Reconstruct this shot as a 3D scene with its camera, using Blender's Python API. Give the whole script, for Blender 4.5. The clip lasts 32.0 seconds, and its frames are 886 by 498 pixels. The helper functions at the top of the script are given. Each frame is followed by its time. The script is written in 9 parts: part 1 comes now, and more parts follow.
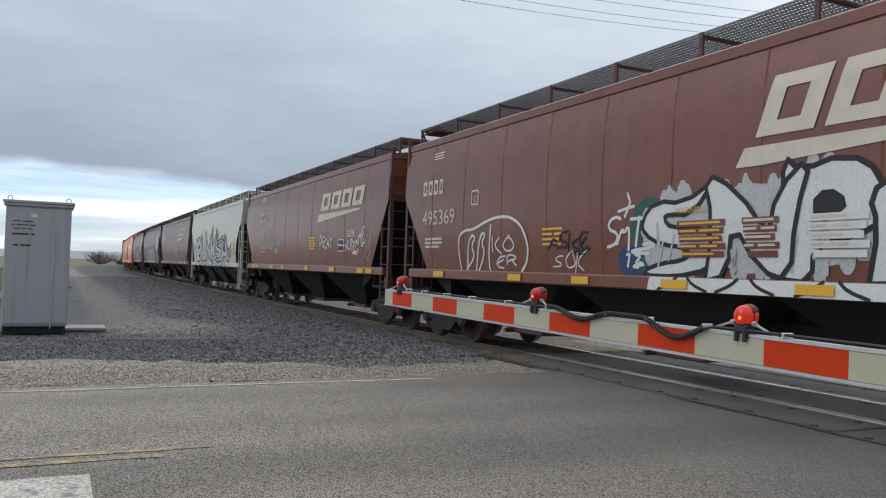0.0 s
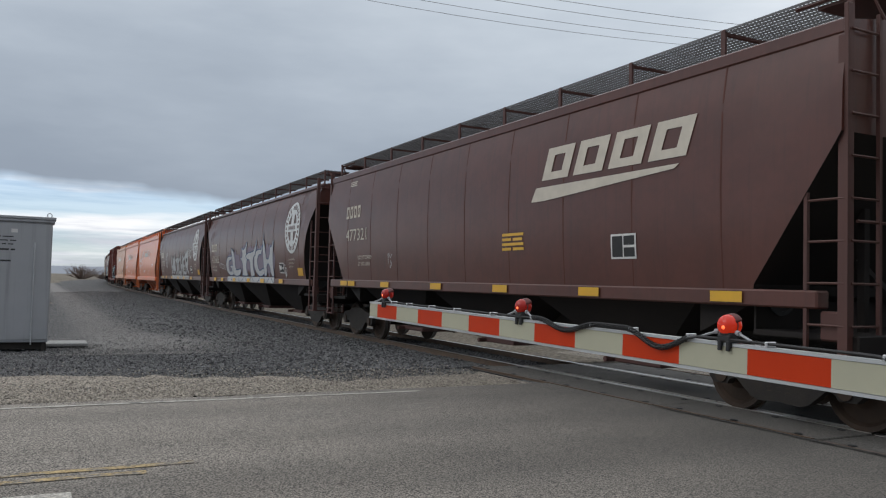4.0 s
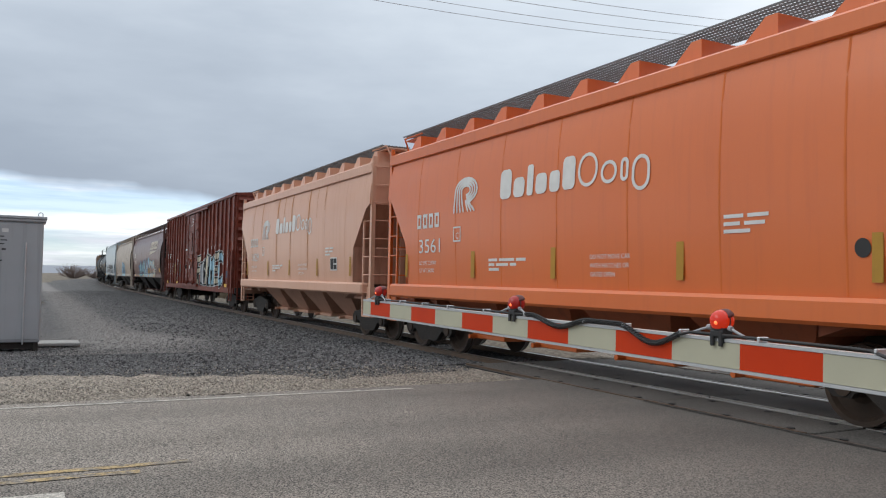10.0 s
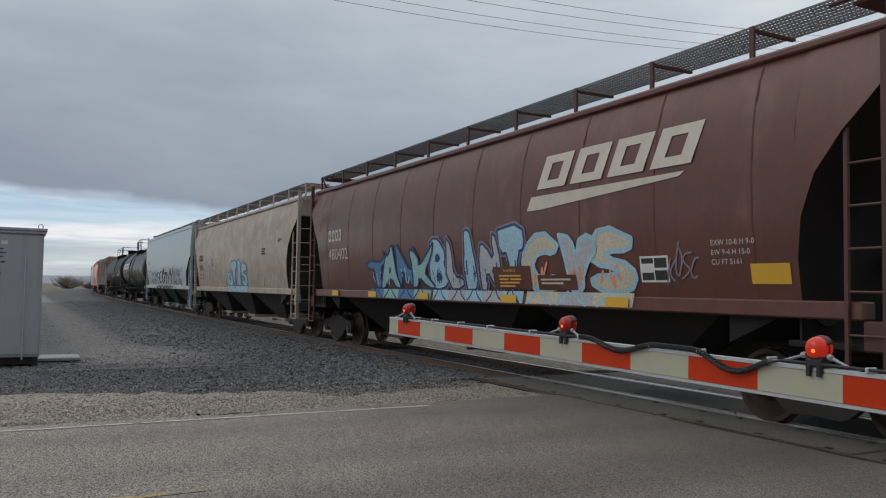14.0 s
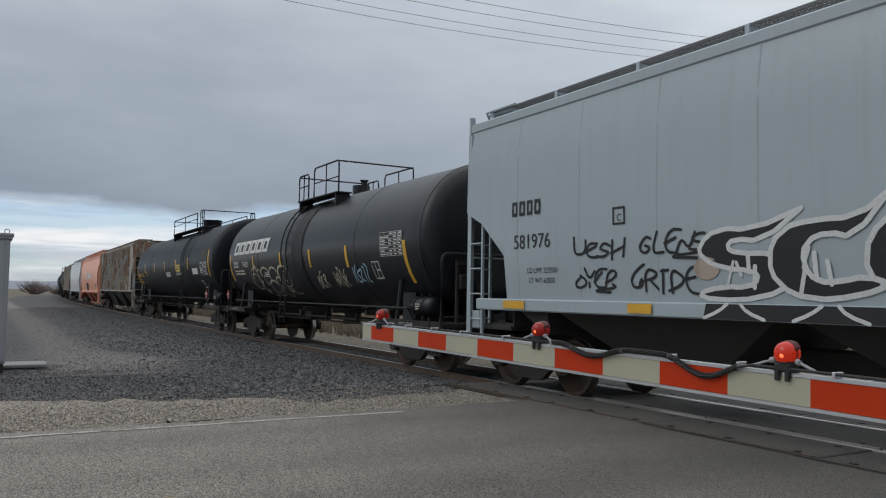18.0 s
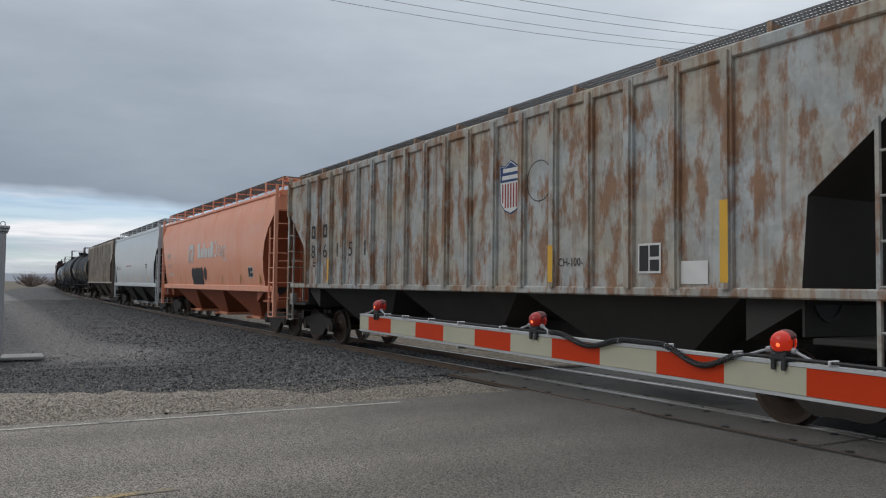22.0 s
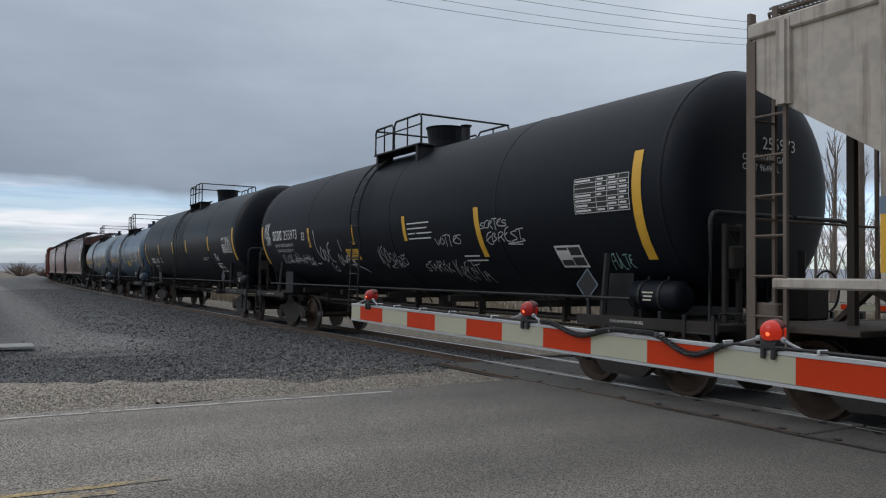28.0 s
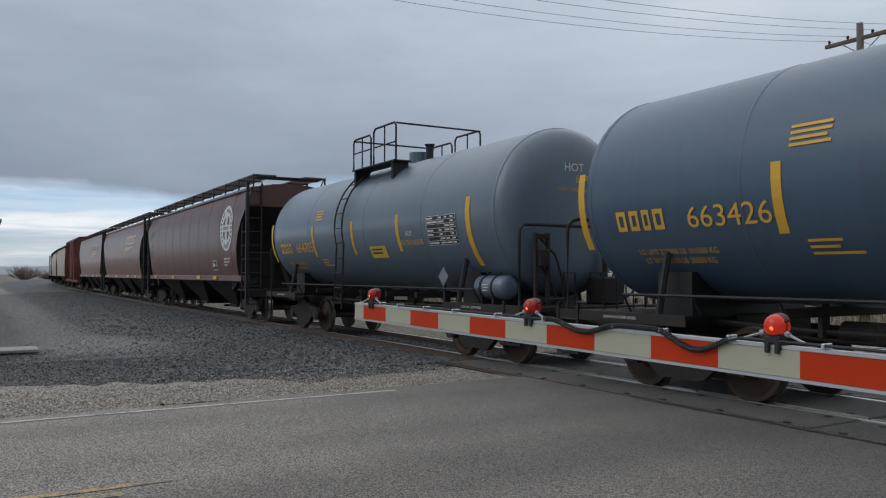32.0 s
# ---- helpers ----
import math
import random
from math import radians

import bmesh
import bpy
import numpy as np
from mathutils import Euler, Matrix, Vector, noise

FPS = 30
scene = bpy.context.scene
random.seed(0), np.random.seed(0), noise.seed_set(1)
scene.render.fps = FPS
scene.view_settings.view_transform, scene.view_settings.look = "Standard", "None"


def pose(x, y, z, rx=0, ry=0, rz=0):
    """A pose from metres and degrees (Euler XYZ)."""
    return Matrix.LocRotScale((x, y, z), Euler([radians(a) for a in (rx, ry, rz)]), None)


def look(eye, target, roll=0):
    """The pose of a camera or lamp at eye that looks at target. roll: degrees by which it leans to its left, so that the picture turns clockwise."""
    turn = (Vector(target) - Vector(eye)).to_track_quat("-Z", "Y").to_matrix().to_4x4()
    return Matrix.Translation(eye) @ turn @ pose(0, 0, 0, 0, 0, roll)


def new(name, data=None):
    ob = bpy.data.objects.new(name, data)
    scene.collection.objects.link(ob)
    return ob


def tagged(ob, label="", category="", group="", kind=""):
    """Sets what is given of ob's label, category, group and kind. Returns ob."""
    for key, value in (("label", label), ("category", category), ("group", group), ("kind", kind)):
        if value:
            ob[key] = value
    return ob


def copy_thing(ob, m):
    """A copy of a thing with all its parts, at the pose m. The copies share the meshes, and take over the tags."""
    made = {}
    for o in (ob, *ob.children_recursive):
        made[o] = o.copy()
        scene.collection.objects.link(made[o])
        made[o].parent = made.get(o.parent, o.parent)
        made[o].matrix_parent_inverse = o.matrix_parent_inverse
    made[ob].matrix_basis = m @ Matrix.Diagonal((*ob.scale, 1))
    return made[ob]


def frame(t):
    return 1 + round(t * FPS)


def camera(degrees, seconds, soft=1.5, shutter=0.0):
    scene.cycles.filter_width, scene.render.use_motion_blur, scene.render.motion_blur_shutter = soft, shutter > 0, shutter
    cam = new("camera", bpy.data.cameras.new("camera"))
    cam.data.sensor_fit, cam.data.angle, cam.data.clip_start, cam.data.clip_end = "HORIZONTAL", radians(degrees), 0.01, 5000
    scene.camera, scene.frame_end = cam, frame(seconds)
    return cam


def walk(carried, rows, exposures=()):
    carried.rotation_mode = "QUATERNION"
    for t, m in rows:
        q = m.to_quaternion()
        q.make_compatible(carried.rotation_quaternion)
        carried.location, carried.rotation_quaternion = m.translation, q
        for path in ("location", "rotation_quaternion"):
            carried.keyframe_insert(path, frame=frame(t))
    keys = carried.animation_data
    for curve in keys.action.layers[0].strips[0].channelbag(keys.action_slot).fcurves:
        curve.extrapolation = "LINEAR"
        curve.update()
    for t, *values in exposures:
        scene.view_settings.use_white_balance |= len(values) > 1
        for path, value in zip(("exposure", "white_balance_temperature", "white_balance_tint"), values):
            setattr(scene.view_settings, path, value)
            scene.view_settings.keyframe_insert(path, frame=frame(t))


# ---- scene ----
cam = camera(58.22, 32.0, soft=1.15)
PATH = [
    (0, pose(0.320, -0.315, 1.540, 91.54, -1.93, 4.66)),
    (0.5, pose(0.320, -0.315, 1.540, 91.80, -1.90, 4.41)),
    (1, pose(0.320, -0.315, 1.540, 91.96, -1.91, 4.19)),
    (1.5, pose(0.320, -0.315, 1.540, 92.08, -1.78, 4.02)),
    (2, pose(0.320, -0.315, 1.540, 92.16, -1.62, 3.88)),
    (2.5, pose(0.320, -0.315, 1.540, 92.14, -1.52, 3.77)),
    (4.5, pose(0.320, -0.315, 1.540, 92.65, -1.50, 3.40)),
    (5, pose(0.320, -0.315, 1.540, 92.94, -1.54, 3.23)),
    (5.5, pose(0.320, -0.315, 1.540, 93.27, -1.61, 3.30)),
    (6, pose(0.320, -0.315, 1.540, 93.31, -1.55, 3.15)),
    (6.5, pose(0.320, -0.315, 1.540, 93.15, -1.51, 3.06)),
    (7, pose(0.320, -0.315, 1.540, 92.96, -1.40, 2.91)),
    (7.5, pose(0.320, -0.315, 1.540, 92.75, -1.25, 2.90)),
    (8, pose(0.320, -0.315, 1.540, 92.58, -1.19, 2.91)),
    (8.5, pose(0.320, -0.315, 1.540, 92.43, -1.10, 2.95)),
    (9, pose(0.320, -0.315, 1.540, 92.36, -1.09, 2.99)),
    (9.5, pose(0.320, -0.315, 1.540, 92.24, -1.10, 2.96)),
    (10, pose(0.320, -0.315, 1.540, 92.25, -1.12, 3.07)),
    (10.5, pose(0.320, -0.315, 1.540, 92.24, -1.12, 3.44)),
    (11, pose(0.259, -0.255, 1.551, 92.53, -1.05, 3.49)),
    (11.5, pose(0.000, 0.000, 1.600, 92.85, -0.74, 1.98)),
    (12, pose(0.000, 0.000, 1.600, 92.81, -0.77, 2.66)),
    (12.5, pose(0.000, 0.000, 1.600, 92.94, -0.80, 2.89)),
    (13, pose(0.000, 0.000, 1.600, 92.95, -0.82, 2.60)),
    (13.5, pose(0.000, 0.000, 1.600, 92.86, -0.88, 2.79)),
    (14, pose(0.000, 0.000, 1.600, 92.89, -0.93, 2.72)),
    (14.5, pose(0.000, 0.000, 1.600, 93.13, -0.89, 2.68)),
    (16.5, pose(0.000, 0.000, 1.600, 93.43, -0.86, 1.37)),
    (17, pose(0.000, 0.000, 1.600, 93.49, -0.90, 1.02)),
    (17.5, pose(0.000, 0.000, 1.600, 93.39, -0.93, 0.97)),
    (18, pose(0.000, 0.000, 1.600, 93.33, -0.93, 0.81)),
    (18.5, pose(0.000, 0.000, 1.600, 93.23, -0.97, 0.77)),
    (19, pose(0.000, 0.000, 1.600, 93.16, -0.85, 0.75)),
    (19.5, pose(0.000, 0.000, 1.600, 93.06, -0.78, 0.84)),
    (20, pose(0.000, 0.000, 1.600, 92.94, -0.75, 0.99)),
    (20.5, pose(0.000, 0.000, 1.600, 92.83, -0.69, 0.81)),
    (21, pose(0.000, 0.000, 1.600, 92.75, -0.73, 0.90)),
    (21.5, pose(0.000, 0.000, 1.600, 92.69, -0.70, 0.80)),
    (22, pose(0.000, 0.000, 1.600, 92.66, -0.69, 0.60)),
    (22.5, pose(0.000, 0.000, 1.600, 92.65, -0.71, 0.72)),
    (23, pose(0.000, 0.000, 1.600, 92.70, -0.78, 0.82)),
    (23.5, pose(0.000, 0.000, 1.600, 92.67, -0.82, 0.77)),
    (24, pose(0.000, 0.000, 1.600, 92.52, -0.80, 0.73)),
    (24.5, pose(0.000, 0.000, 1.600, 92.39, -0.76, 0.74)),
    (26.5, pose(0.000, 0.000, 1.600, 92.04, -0.73, 0.54)),
    (27, pose(0.000, 0.000, 1.600, 92.02, -0.68, 0.29)),
    (27.5, pose(0.000, 0.000, 1.600, 91.94, -0.63, 0.12)),
    (28, pose(0.000, 0.000, 1.600, 91.92, -0.70, -0.00)),
    (28.5, pose(0.000, 0.000, 1.600, 91.92, -0.60, 0.03)),
    (29, pose(0.000, 0.000, 1.600, 91.90, -0.51, 0.21)),
    (29.5, pose(0.000, 0.000, 1.600, 91.89, -0.41, 0.27)),
    (30, pose(0.000, 0.000, 1.600, 91.89, -0.30, 0.21)),
    (30.5, pose(0.000, 0.000, 1.600, 91.94, -0.19, -0.01)),
    (31, pose(0.000, 0.000, 1.600, 91.97, -0.12, 0.26)),
    (31.5, pose(0.000, 0.000, 1.600, 91.92, -0.02, 0.21)),
    (32, pose(0.000, 0.000, 1.600, 91.79, 0.00, 0.20)),
]
walk(cam, PATH, exposures=[(0, 0.24, 6200, 10), (2, 0.25, 6250, 10), (4.5, -0.08, 6300, 10), (5, -0.12, 6300, 10), (6, -0.08, 6300, 10), (7, 0.1, 6300, 10), (8, 0.28, 6300, 10), (9, 0.30, 6350, 10), (10.3, 0.30, 6300, 10), (11, 0.0, 6250, 10), (11.5, -0.12, 6200, 10), (12, -0.18, 6200, 10), (13, -0.16, 6200, 10), (14, -0.20, 6300, 10), (17, -0.18, 6300, 10), (20, -0.16, 6280, 10), (24, -0.16, 6280, 10), (27, -0.17, 6120, 10), (32, -0.17, 6080, 10)])

# ---- world and sun ----
def make_world():
    w = bpy.data.worlds.new("overcast_sky")
    scene.world = w
    w.use_nodes = True
    nt = w.node_tree
    nt.nodes.clear()
    N, K = nt.nodes.new, nt.links.new
    out = N("ShaderNodeOutputWorld")
    bg = N("ShaderNodeBackground")
    tc = N("ShaderNodeTexCoord")
    sky = N("ShaderNodeTexSky")
    sky.sky_type = 'NISHITA'
    sky.sun_disc = False
    sky.sun_elevation = radians(32)
    sky.sun_rotation = radians(70)
    skys = N("ShaderNodeVectorMath")
    skys.operation = 'MULTIPLY'
    skys.inputs[1].default_value = (0.105, 0.135, 0.175)
    K(sky.outputs[0], skys.inputs[0])
    sep = N("ShaderNodeSeparateXYZ")
    K(tc.outputs["Generated"], sep.inputs[0])

    def noise_at(scale, stretch, detail, rough):
        mp = N("ShaderNodeMapping")
        mp.inputs["Scale"].default_value = stretch
        K(tc.outputs["Generated"], mp.inputs[0])
        n = N("ShaderNodeTexNoise")
        n.inputs["Scale"].default_value = scale
        n.inputs["Detail"].default_value = detail
        n.inputs["Roughness"].default_value = rough
        K(mp.outputs[0], n.inputs["Vector"])
        return n.outputs[0]

    def math_(op, a, b, clamp=False):
        m = N("ShaderNodeMath")
        m.operation = op
        m.use_clamp = clamp
        for i, v in enumerate((a, b)):
            if isinstance(v, (int, float)):
                m.inputs[i].default_value = v
            else:
                K(v, m.inputs[i])
        return m.outputs[0]

    def ramp(f, stops):
        r = N("ShaderNodeValToRGB")
        e = r.color_ramp.elements
        while len(e) > 1:
            e.remove(e[-1])
        e[0].position, e[0].color = stops[0][0], (*stops[0][1], 1)
        for p, c in stops[1:]:
            x = e.new(p)
            x.color = (*c, 1)
        K(f, r.inputs[0])
        return r.outputs[0]

    def mix(f, a, b):
        m = N("ShaderNodeMix")
        m.data_type = 'RGBA'
        K(f, m.inputs[0])
        K(a, m.inputs[6])
        K(b, m.inputs[7])
        return m.outputs[2]

    z = sep.outputs[2]
    big = noise_at(2.2, (1, 1, 3.0), 5, 0.55)
    fine = noise_at(6.0, (1, 1, 5.0), 6, 0.6)
    # the cloud deck: dark low down, lighter overhead
    wob = math_('ADD', math_('MULTIPLY', math_('SUBTRACT', big, 0.5), 0.36), math_('MULTIPLY', math_('MAXIMUM', math_('ADD', sep.outputs[0], 0.08), 0.0), 0.26))
    lift = math_('ADD', z, math_('ADD', wob, math_('MULTIPLY', math_('SUBTRACT', fine, 0.5), 0.08)))
    deck = ramp(lift, [(0.0, (0.28, 0.322, 0.385)), (0.12, (0.33, 0.377, 0.44)), (0.25, (0.44, 0.492, 0.555)), (0.40, (0.615, 0.668, 0.72)), (0.6, (0.98, 1.01, 1.03)), (1.0, (1.24, 1.26, 1.27))])
    # the clear strip under the deck: pale cloud streaks and blue gaps
    streak = noise_at(5.0, (1.0, 1.0, 16.0), 6, 0.6)
    low = ramp(streak, [(0.36, (0.66, 0.67, 0.72)), (0.46, (0.84, 0.845, 0.87)), (0.54, (0.99, 0.985, 0.98)), (0.70, (1.06, 1.05, 1.04))])
    gap = ramp(math_('ADD', noise_at(3.1, (1.0, 1.0, 9.0), 4, 0.5), math_('MULTIPLY', z, 2.2)), [(0.55, (0, 0, 0)), (0.66, (1, 1, 1))])
    low = mix(math_('MULTIPLY', gap, 0.62), low, skys.outputs[0])
    edge = math_('ADD', z, math_('MULTIPLY', math_('SUBTRACT', noise_at(3.0, (1, 1, 2.0), 5, 0.55), 0.5), 0.075))
    over = math_('MULTIPLY', math_('SUBTRACT', edge, 0.102), 70.0, True)
    col = mix(over, low, deck)
    # unseen side of the sky, away from the clear strip, dimmed to darken car ends
    away = math_('SUBTRACT', math_('MULTIPLY', sep.outputs[0], 0.51), math_('MULTIPLY', sep.outputs[1], 0.86))
    away_dim = ramp(math_('ADD', math_('MULTIPLY', away, 0.5), 0.5), [(0.42, (1, 1, 1)), (0.95, (0.48, 0.50, 0.54))])
    shade = N("ShaderNodeVectorMath")
    shade.operation = 'MULTIPLY'
    K(col, shade.inputs[0])
    K(away_dim, shade.inputs[1])
    K(shade.outputs[0], bg.inputs[0])
    bg.inputs[1].default_value = 1.0
    K(bg.outputs[0], out.inputs[0])


make_world()
sun_data = bpy.data.lights.new("sun", 'SUN')
sun_data.energy, sun_data.angle, sun_data.color = 0.5, radians(40), (1.0, 0.96, 0.9)
sun = new("sun", sun_data)
sun.matrix_world = look((-60, -4, 52), (6, 12, 0))

# ---- plan: u runs along the road away from the camera, v along the track into the distance; both from the near rail at the road's edge ----
P0 = Vector((2.189, 12.878, 0))
U, V = Vector((0.8604, 0.5096, 0)), Vector((-0.5096, 0.8604, 0))
GAUGE = 1.435


def at(a, b, z=0.0):
    return P0 + U * a + V * b + Vector((0, 0, z))


# heading of the track by distance from the road: straight at first, then an ever tighter bend to the right
SS = np.arange(-460.0, 900.0, 0.5)
_clip = np.clip(SS, 0, 300)
_h = -0.53477 + 0.000116 * np.maximum(SS, -60) + np.where(SS > 0, 0.5 * 4.2786e-6 * _clip ** 2 + 4.2786e-6 * 300 * np.maximum(SS - 300, 0), 0)
_x, _y = np.cumsum(np.sin(_h)) * 0.5, np.cumsum(np.cos(_h)) * 0.5
_i0 = int(np.argmin(abs(SS)))
_x, _y = _x - _x[_i0] + P0.x, _y - _y[_i0] + P0.y
# from the near rail to the middle of the track
TX, TY = _x + np.cos(_h) * GAUGE / 2, _y - np.sin(_h) * GAUGE / 2


def track(s, off=0.0, z=0.0):
    """A place s metres up the track, off metres to the far side of its middle."""
    h = np.interp(s, SS, _h)
    return Vector((np.interp(s, SS, TX) + math.cos(h) * off, np.interp(s, SS, TY) - math.sin(h) * off, z))


# ---- mesh helpers ----
def link(name, bm, material, parent=None, label="", smooth=False):
    me = bpy.data.meshes.new(name)
    bm.normal_update()
    if smooth == "edges":
        for e in bm.edges:
            if len(e.link_faces) == 2 and e.calc_face_angle(0) > 0.45:
                e.smooth = False
    bm.to_mesh(me)
    bm.free()
    for m in (material if isinstance(material, (list, tuple)) else [material]):
        me.materials.append(m)
    if smooth:
        for p in me.polygons:
            p.use_smooth = True
    ob = new(name, me)
    if parent:
        ob.parent = parent
    if label:
        ob["label"] = label
    return ob


def part(name, bm, material, parent, label="", smooth=False):
    return link(name, bm, material, parent, label, smooth)


def share(name, mesh, parent, m=None, label=""):
    """Another part on a mesh that exists."""
    ob = new(name, mesh)
    ob.parent = parent
    if m is not None:
        ob.matrix_basis = m
    if label:
        ob["label"] = label
    return ob


def thing(name, label, category, group="", kind=""):
    ob = new(name)
    ob.empty_display_size = 0.2
    return tagged(ob, label, category, group, kind)


def box(bm, x0, x1, y0, y1, z0, z1, bevel=0.0):
    vs = [bm.verts.new((x, y, z)) for x in (x0, x1) for y in (y0, y1) for z in (z0, z1)]
    fs = [bm.faces.new([vs[i] for i in f]) for f in ((0, 1, 3, 2), (4, 6, 7, 5), (0, 4, 5, 1), (2, 3, 7, 6), (0, 2, 6, 4), (1, 5, 7, 3))]
    if bevel:
        es = {e for f in fs for e in f.edges}
        bmesh.ops.bevel(bm, geom=list(es), offset=bevel, segments=1, affect='EDGES')
    return bm


def loft(bm, rings, caps=True, closed=True):
    rows = [[bm.verts.new(p) for p in r] for r in rings]
    n = len(rows[0])
    for a, b in zip(rows, rows[1:]):
        for i in range(n if closed else n - 1):
            j = (i + 1) % n
            bm.faces.new((a[i], a[j], b[j], b[i]))
    if caps:
        bm.faces.new(rows[0][::-1])
        bm.faces.new(rows[-1])
    return bm


def tube(bm, pts, r, n=6):
    pts = [Vector(p) for p in pts]
    rings = []
    for i, p in enumerate(pts):
        d = (pts[min(i + 1, len(pts) - 1)] - pts[max(i - 1, 0)]).normalized()
        side = d.cross(Vector((0, 0, 1)))
        if side.length < 1e-3:
            side = d.cross(Vector((0, 1, 0)))
        side.normalize()
        up = side.cross(d)
        rr = r[i] if isinstance(r, (list, tuple)) else r
        rings.append([p + (side * math.cos(2 * math.pi * k / n) + up * math.sin(2 * math.pi * k / n)) * rr for k in range(n)])
    return loft(bm, rings)


def prism(bm, outline, y0, y1):
    """An outline of (x, z) drawn through from y0 to y1."""
    a = [bm.verts.new((x, y0, z)) for x, z in outline]
    b = [bm.verts.new((x, y1, z)) for x, z in outline]
    n = len(outline)
    bm.faces.new(a)
    bm.faces.new(b[::-1])
    for i in range(n):
        j = (i + 1) % n
        bm.faces.new((a[j], a[i], b[i], b[j]))
    return bm


def fix(bm):
    bmesh.ops.recalc_face_normals(bm, faces=bm.faces[:])
    return bm


# ---- materials ----
TONE = {}


def material(name, base, other=None, scale=3.0, rough=0.6, metal=0.0, bump=0.0, bump_scale=40.0, amount=0.5, streaks=None, streak_amount=0.0, spots=None, spot_level=0.62, spot_scale=2.0, coord="Object", grain=0.0, spec=0.5, coat=0.0, spot_stretch=None, spot_soft=0.06):
    """Paint, metal or earth: two tones by large noise, fine grain, runs down the side, spots of wear, fine relief."""
    m = bpy.data.materials.new(name)
    TONE[m.name] = base
    m.use_nodes = True
    nt = m.node_tree
    N, K = nt.nodes.new, nt.links.new
    b = nt.nodes["Principled BSDF"]
    b.inputs["Roughness"].default_value = rough
    b.inputs["Metallic"].default_value = metal
    b.inputs["Specular IOR Level"].default_value = spec
    b.inputs["Coat Weight"].default_value = coat
    b.inputs["Coat Roughness"].default_value = 0.22
    tc = N("ShaderNodeTexCoord")
    co = tc.outputs[coord]

    def noise_(sc, detail=4.0, stretch=None, rgh=0.55):
        n = N("ShaderNodeTexNoise")
        n.inputs["Scale"].default_value = sc
        n.inputs["Detail"].default_value = detail
        n.inputs["Roughness"].default_value = rgh
        if stretch:
            mp = N("ShaderNodeMapping")
            mp.inputs["Scale"].default_value = stretch
            K(co, mp.inputs[0])
            K(mp.outputs[0], n.inputs["Vector"])
        else:
            K(co, n.inputs["Vector"])
        return n.outputs[0]

    def grade(f, lo, hi, top=1.0):
        r = N("ShaderNodeMapRange")
        r.inputs[1].default_value, r.inputs[2].default_value = lo, hi
        r.inputs[3].default_value, r.inputs[4].default_value = 0.0, top
        K(f, r.inputs[0])
        return r.outputs[0]

    def mix(f, a, c, mode='MIX'):
        x = N("ShaderNodeMix")
        x.data_type = 'RGBA'
        x.blend_type = mode
        for i, v in ((0, f), (6, a), (7, c)):
            if isinstance(v, (int, float)):
                x.inputs[i].default_value = v
            elif isinstance(v, tuple):
                x.inputs[i].default_value = (*v, 1)
            else:
                K(v, x.inputs[i])
        return x.outputs[2]

    col = base
    if other:
        col = mix(grade(noise_(scale, 6.0), 0.35, 0.65, amount), col, other)
    if streaks:
        col = mix(grade(noise_(1.0, 5.0, (7.0, 7.0, 0.35), 0.6), 0.52, 0.72, streak_amount), col, streaks)
    if spots:
        col = mix(grade(noise_(spot_scale, 8.0, spot_stretch, 0.65), spot_level, spot_level + spot_soft, 0.9), col, spots)
    if grain:
        g = grade(noise_(bump_scale, 3.0, None, 0.75), 0.42, 0.58, 1.0)
        col = mix(grain, col, mix(g, (0.0, 0.0, 0.0), (1.0, 1.0, 1.0)), 'OVERLAY')
    if isinstance(col, tuple):
        b.inputs["Base Color"].default_value = (*col, 1)
    else:
        K(col, b.inputs["Base Color"])
    if bump:
        bp = N("ShaderNodeBump")
        bp.inputs["Strength"].default_value = bump
        bp.inputs["Distance"].default_value = 0.02
        K(noise_(bump_scale, 5.0), bp.inputs["Height"])
        K(bp.outputs[0], b.inputs["Normal"])
    return m


def plain(name, base, rough=0.6, metal=0.0):
    return material(name, base, tuple(c * 0.82 for c in base), 5.0, rough, metal, amount=0.6)


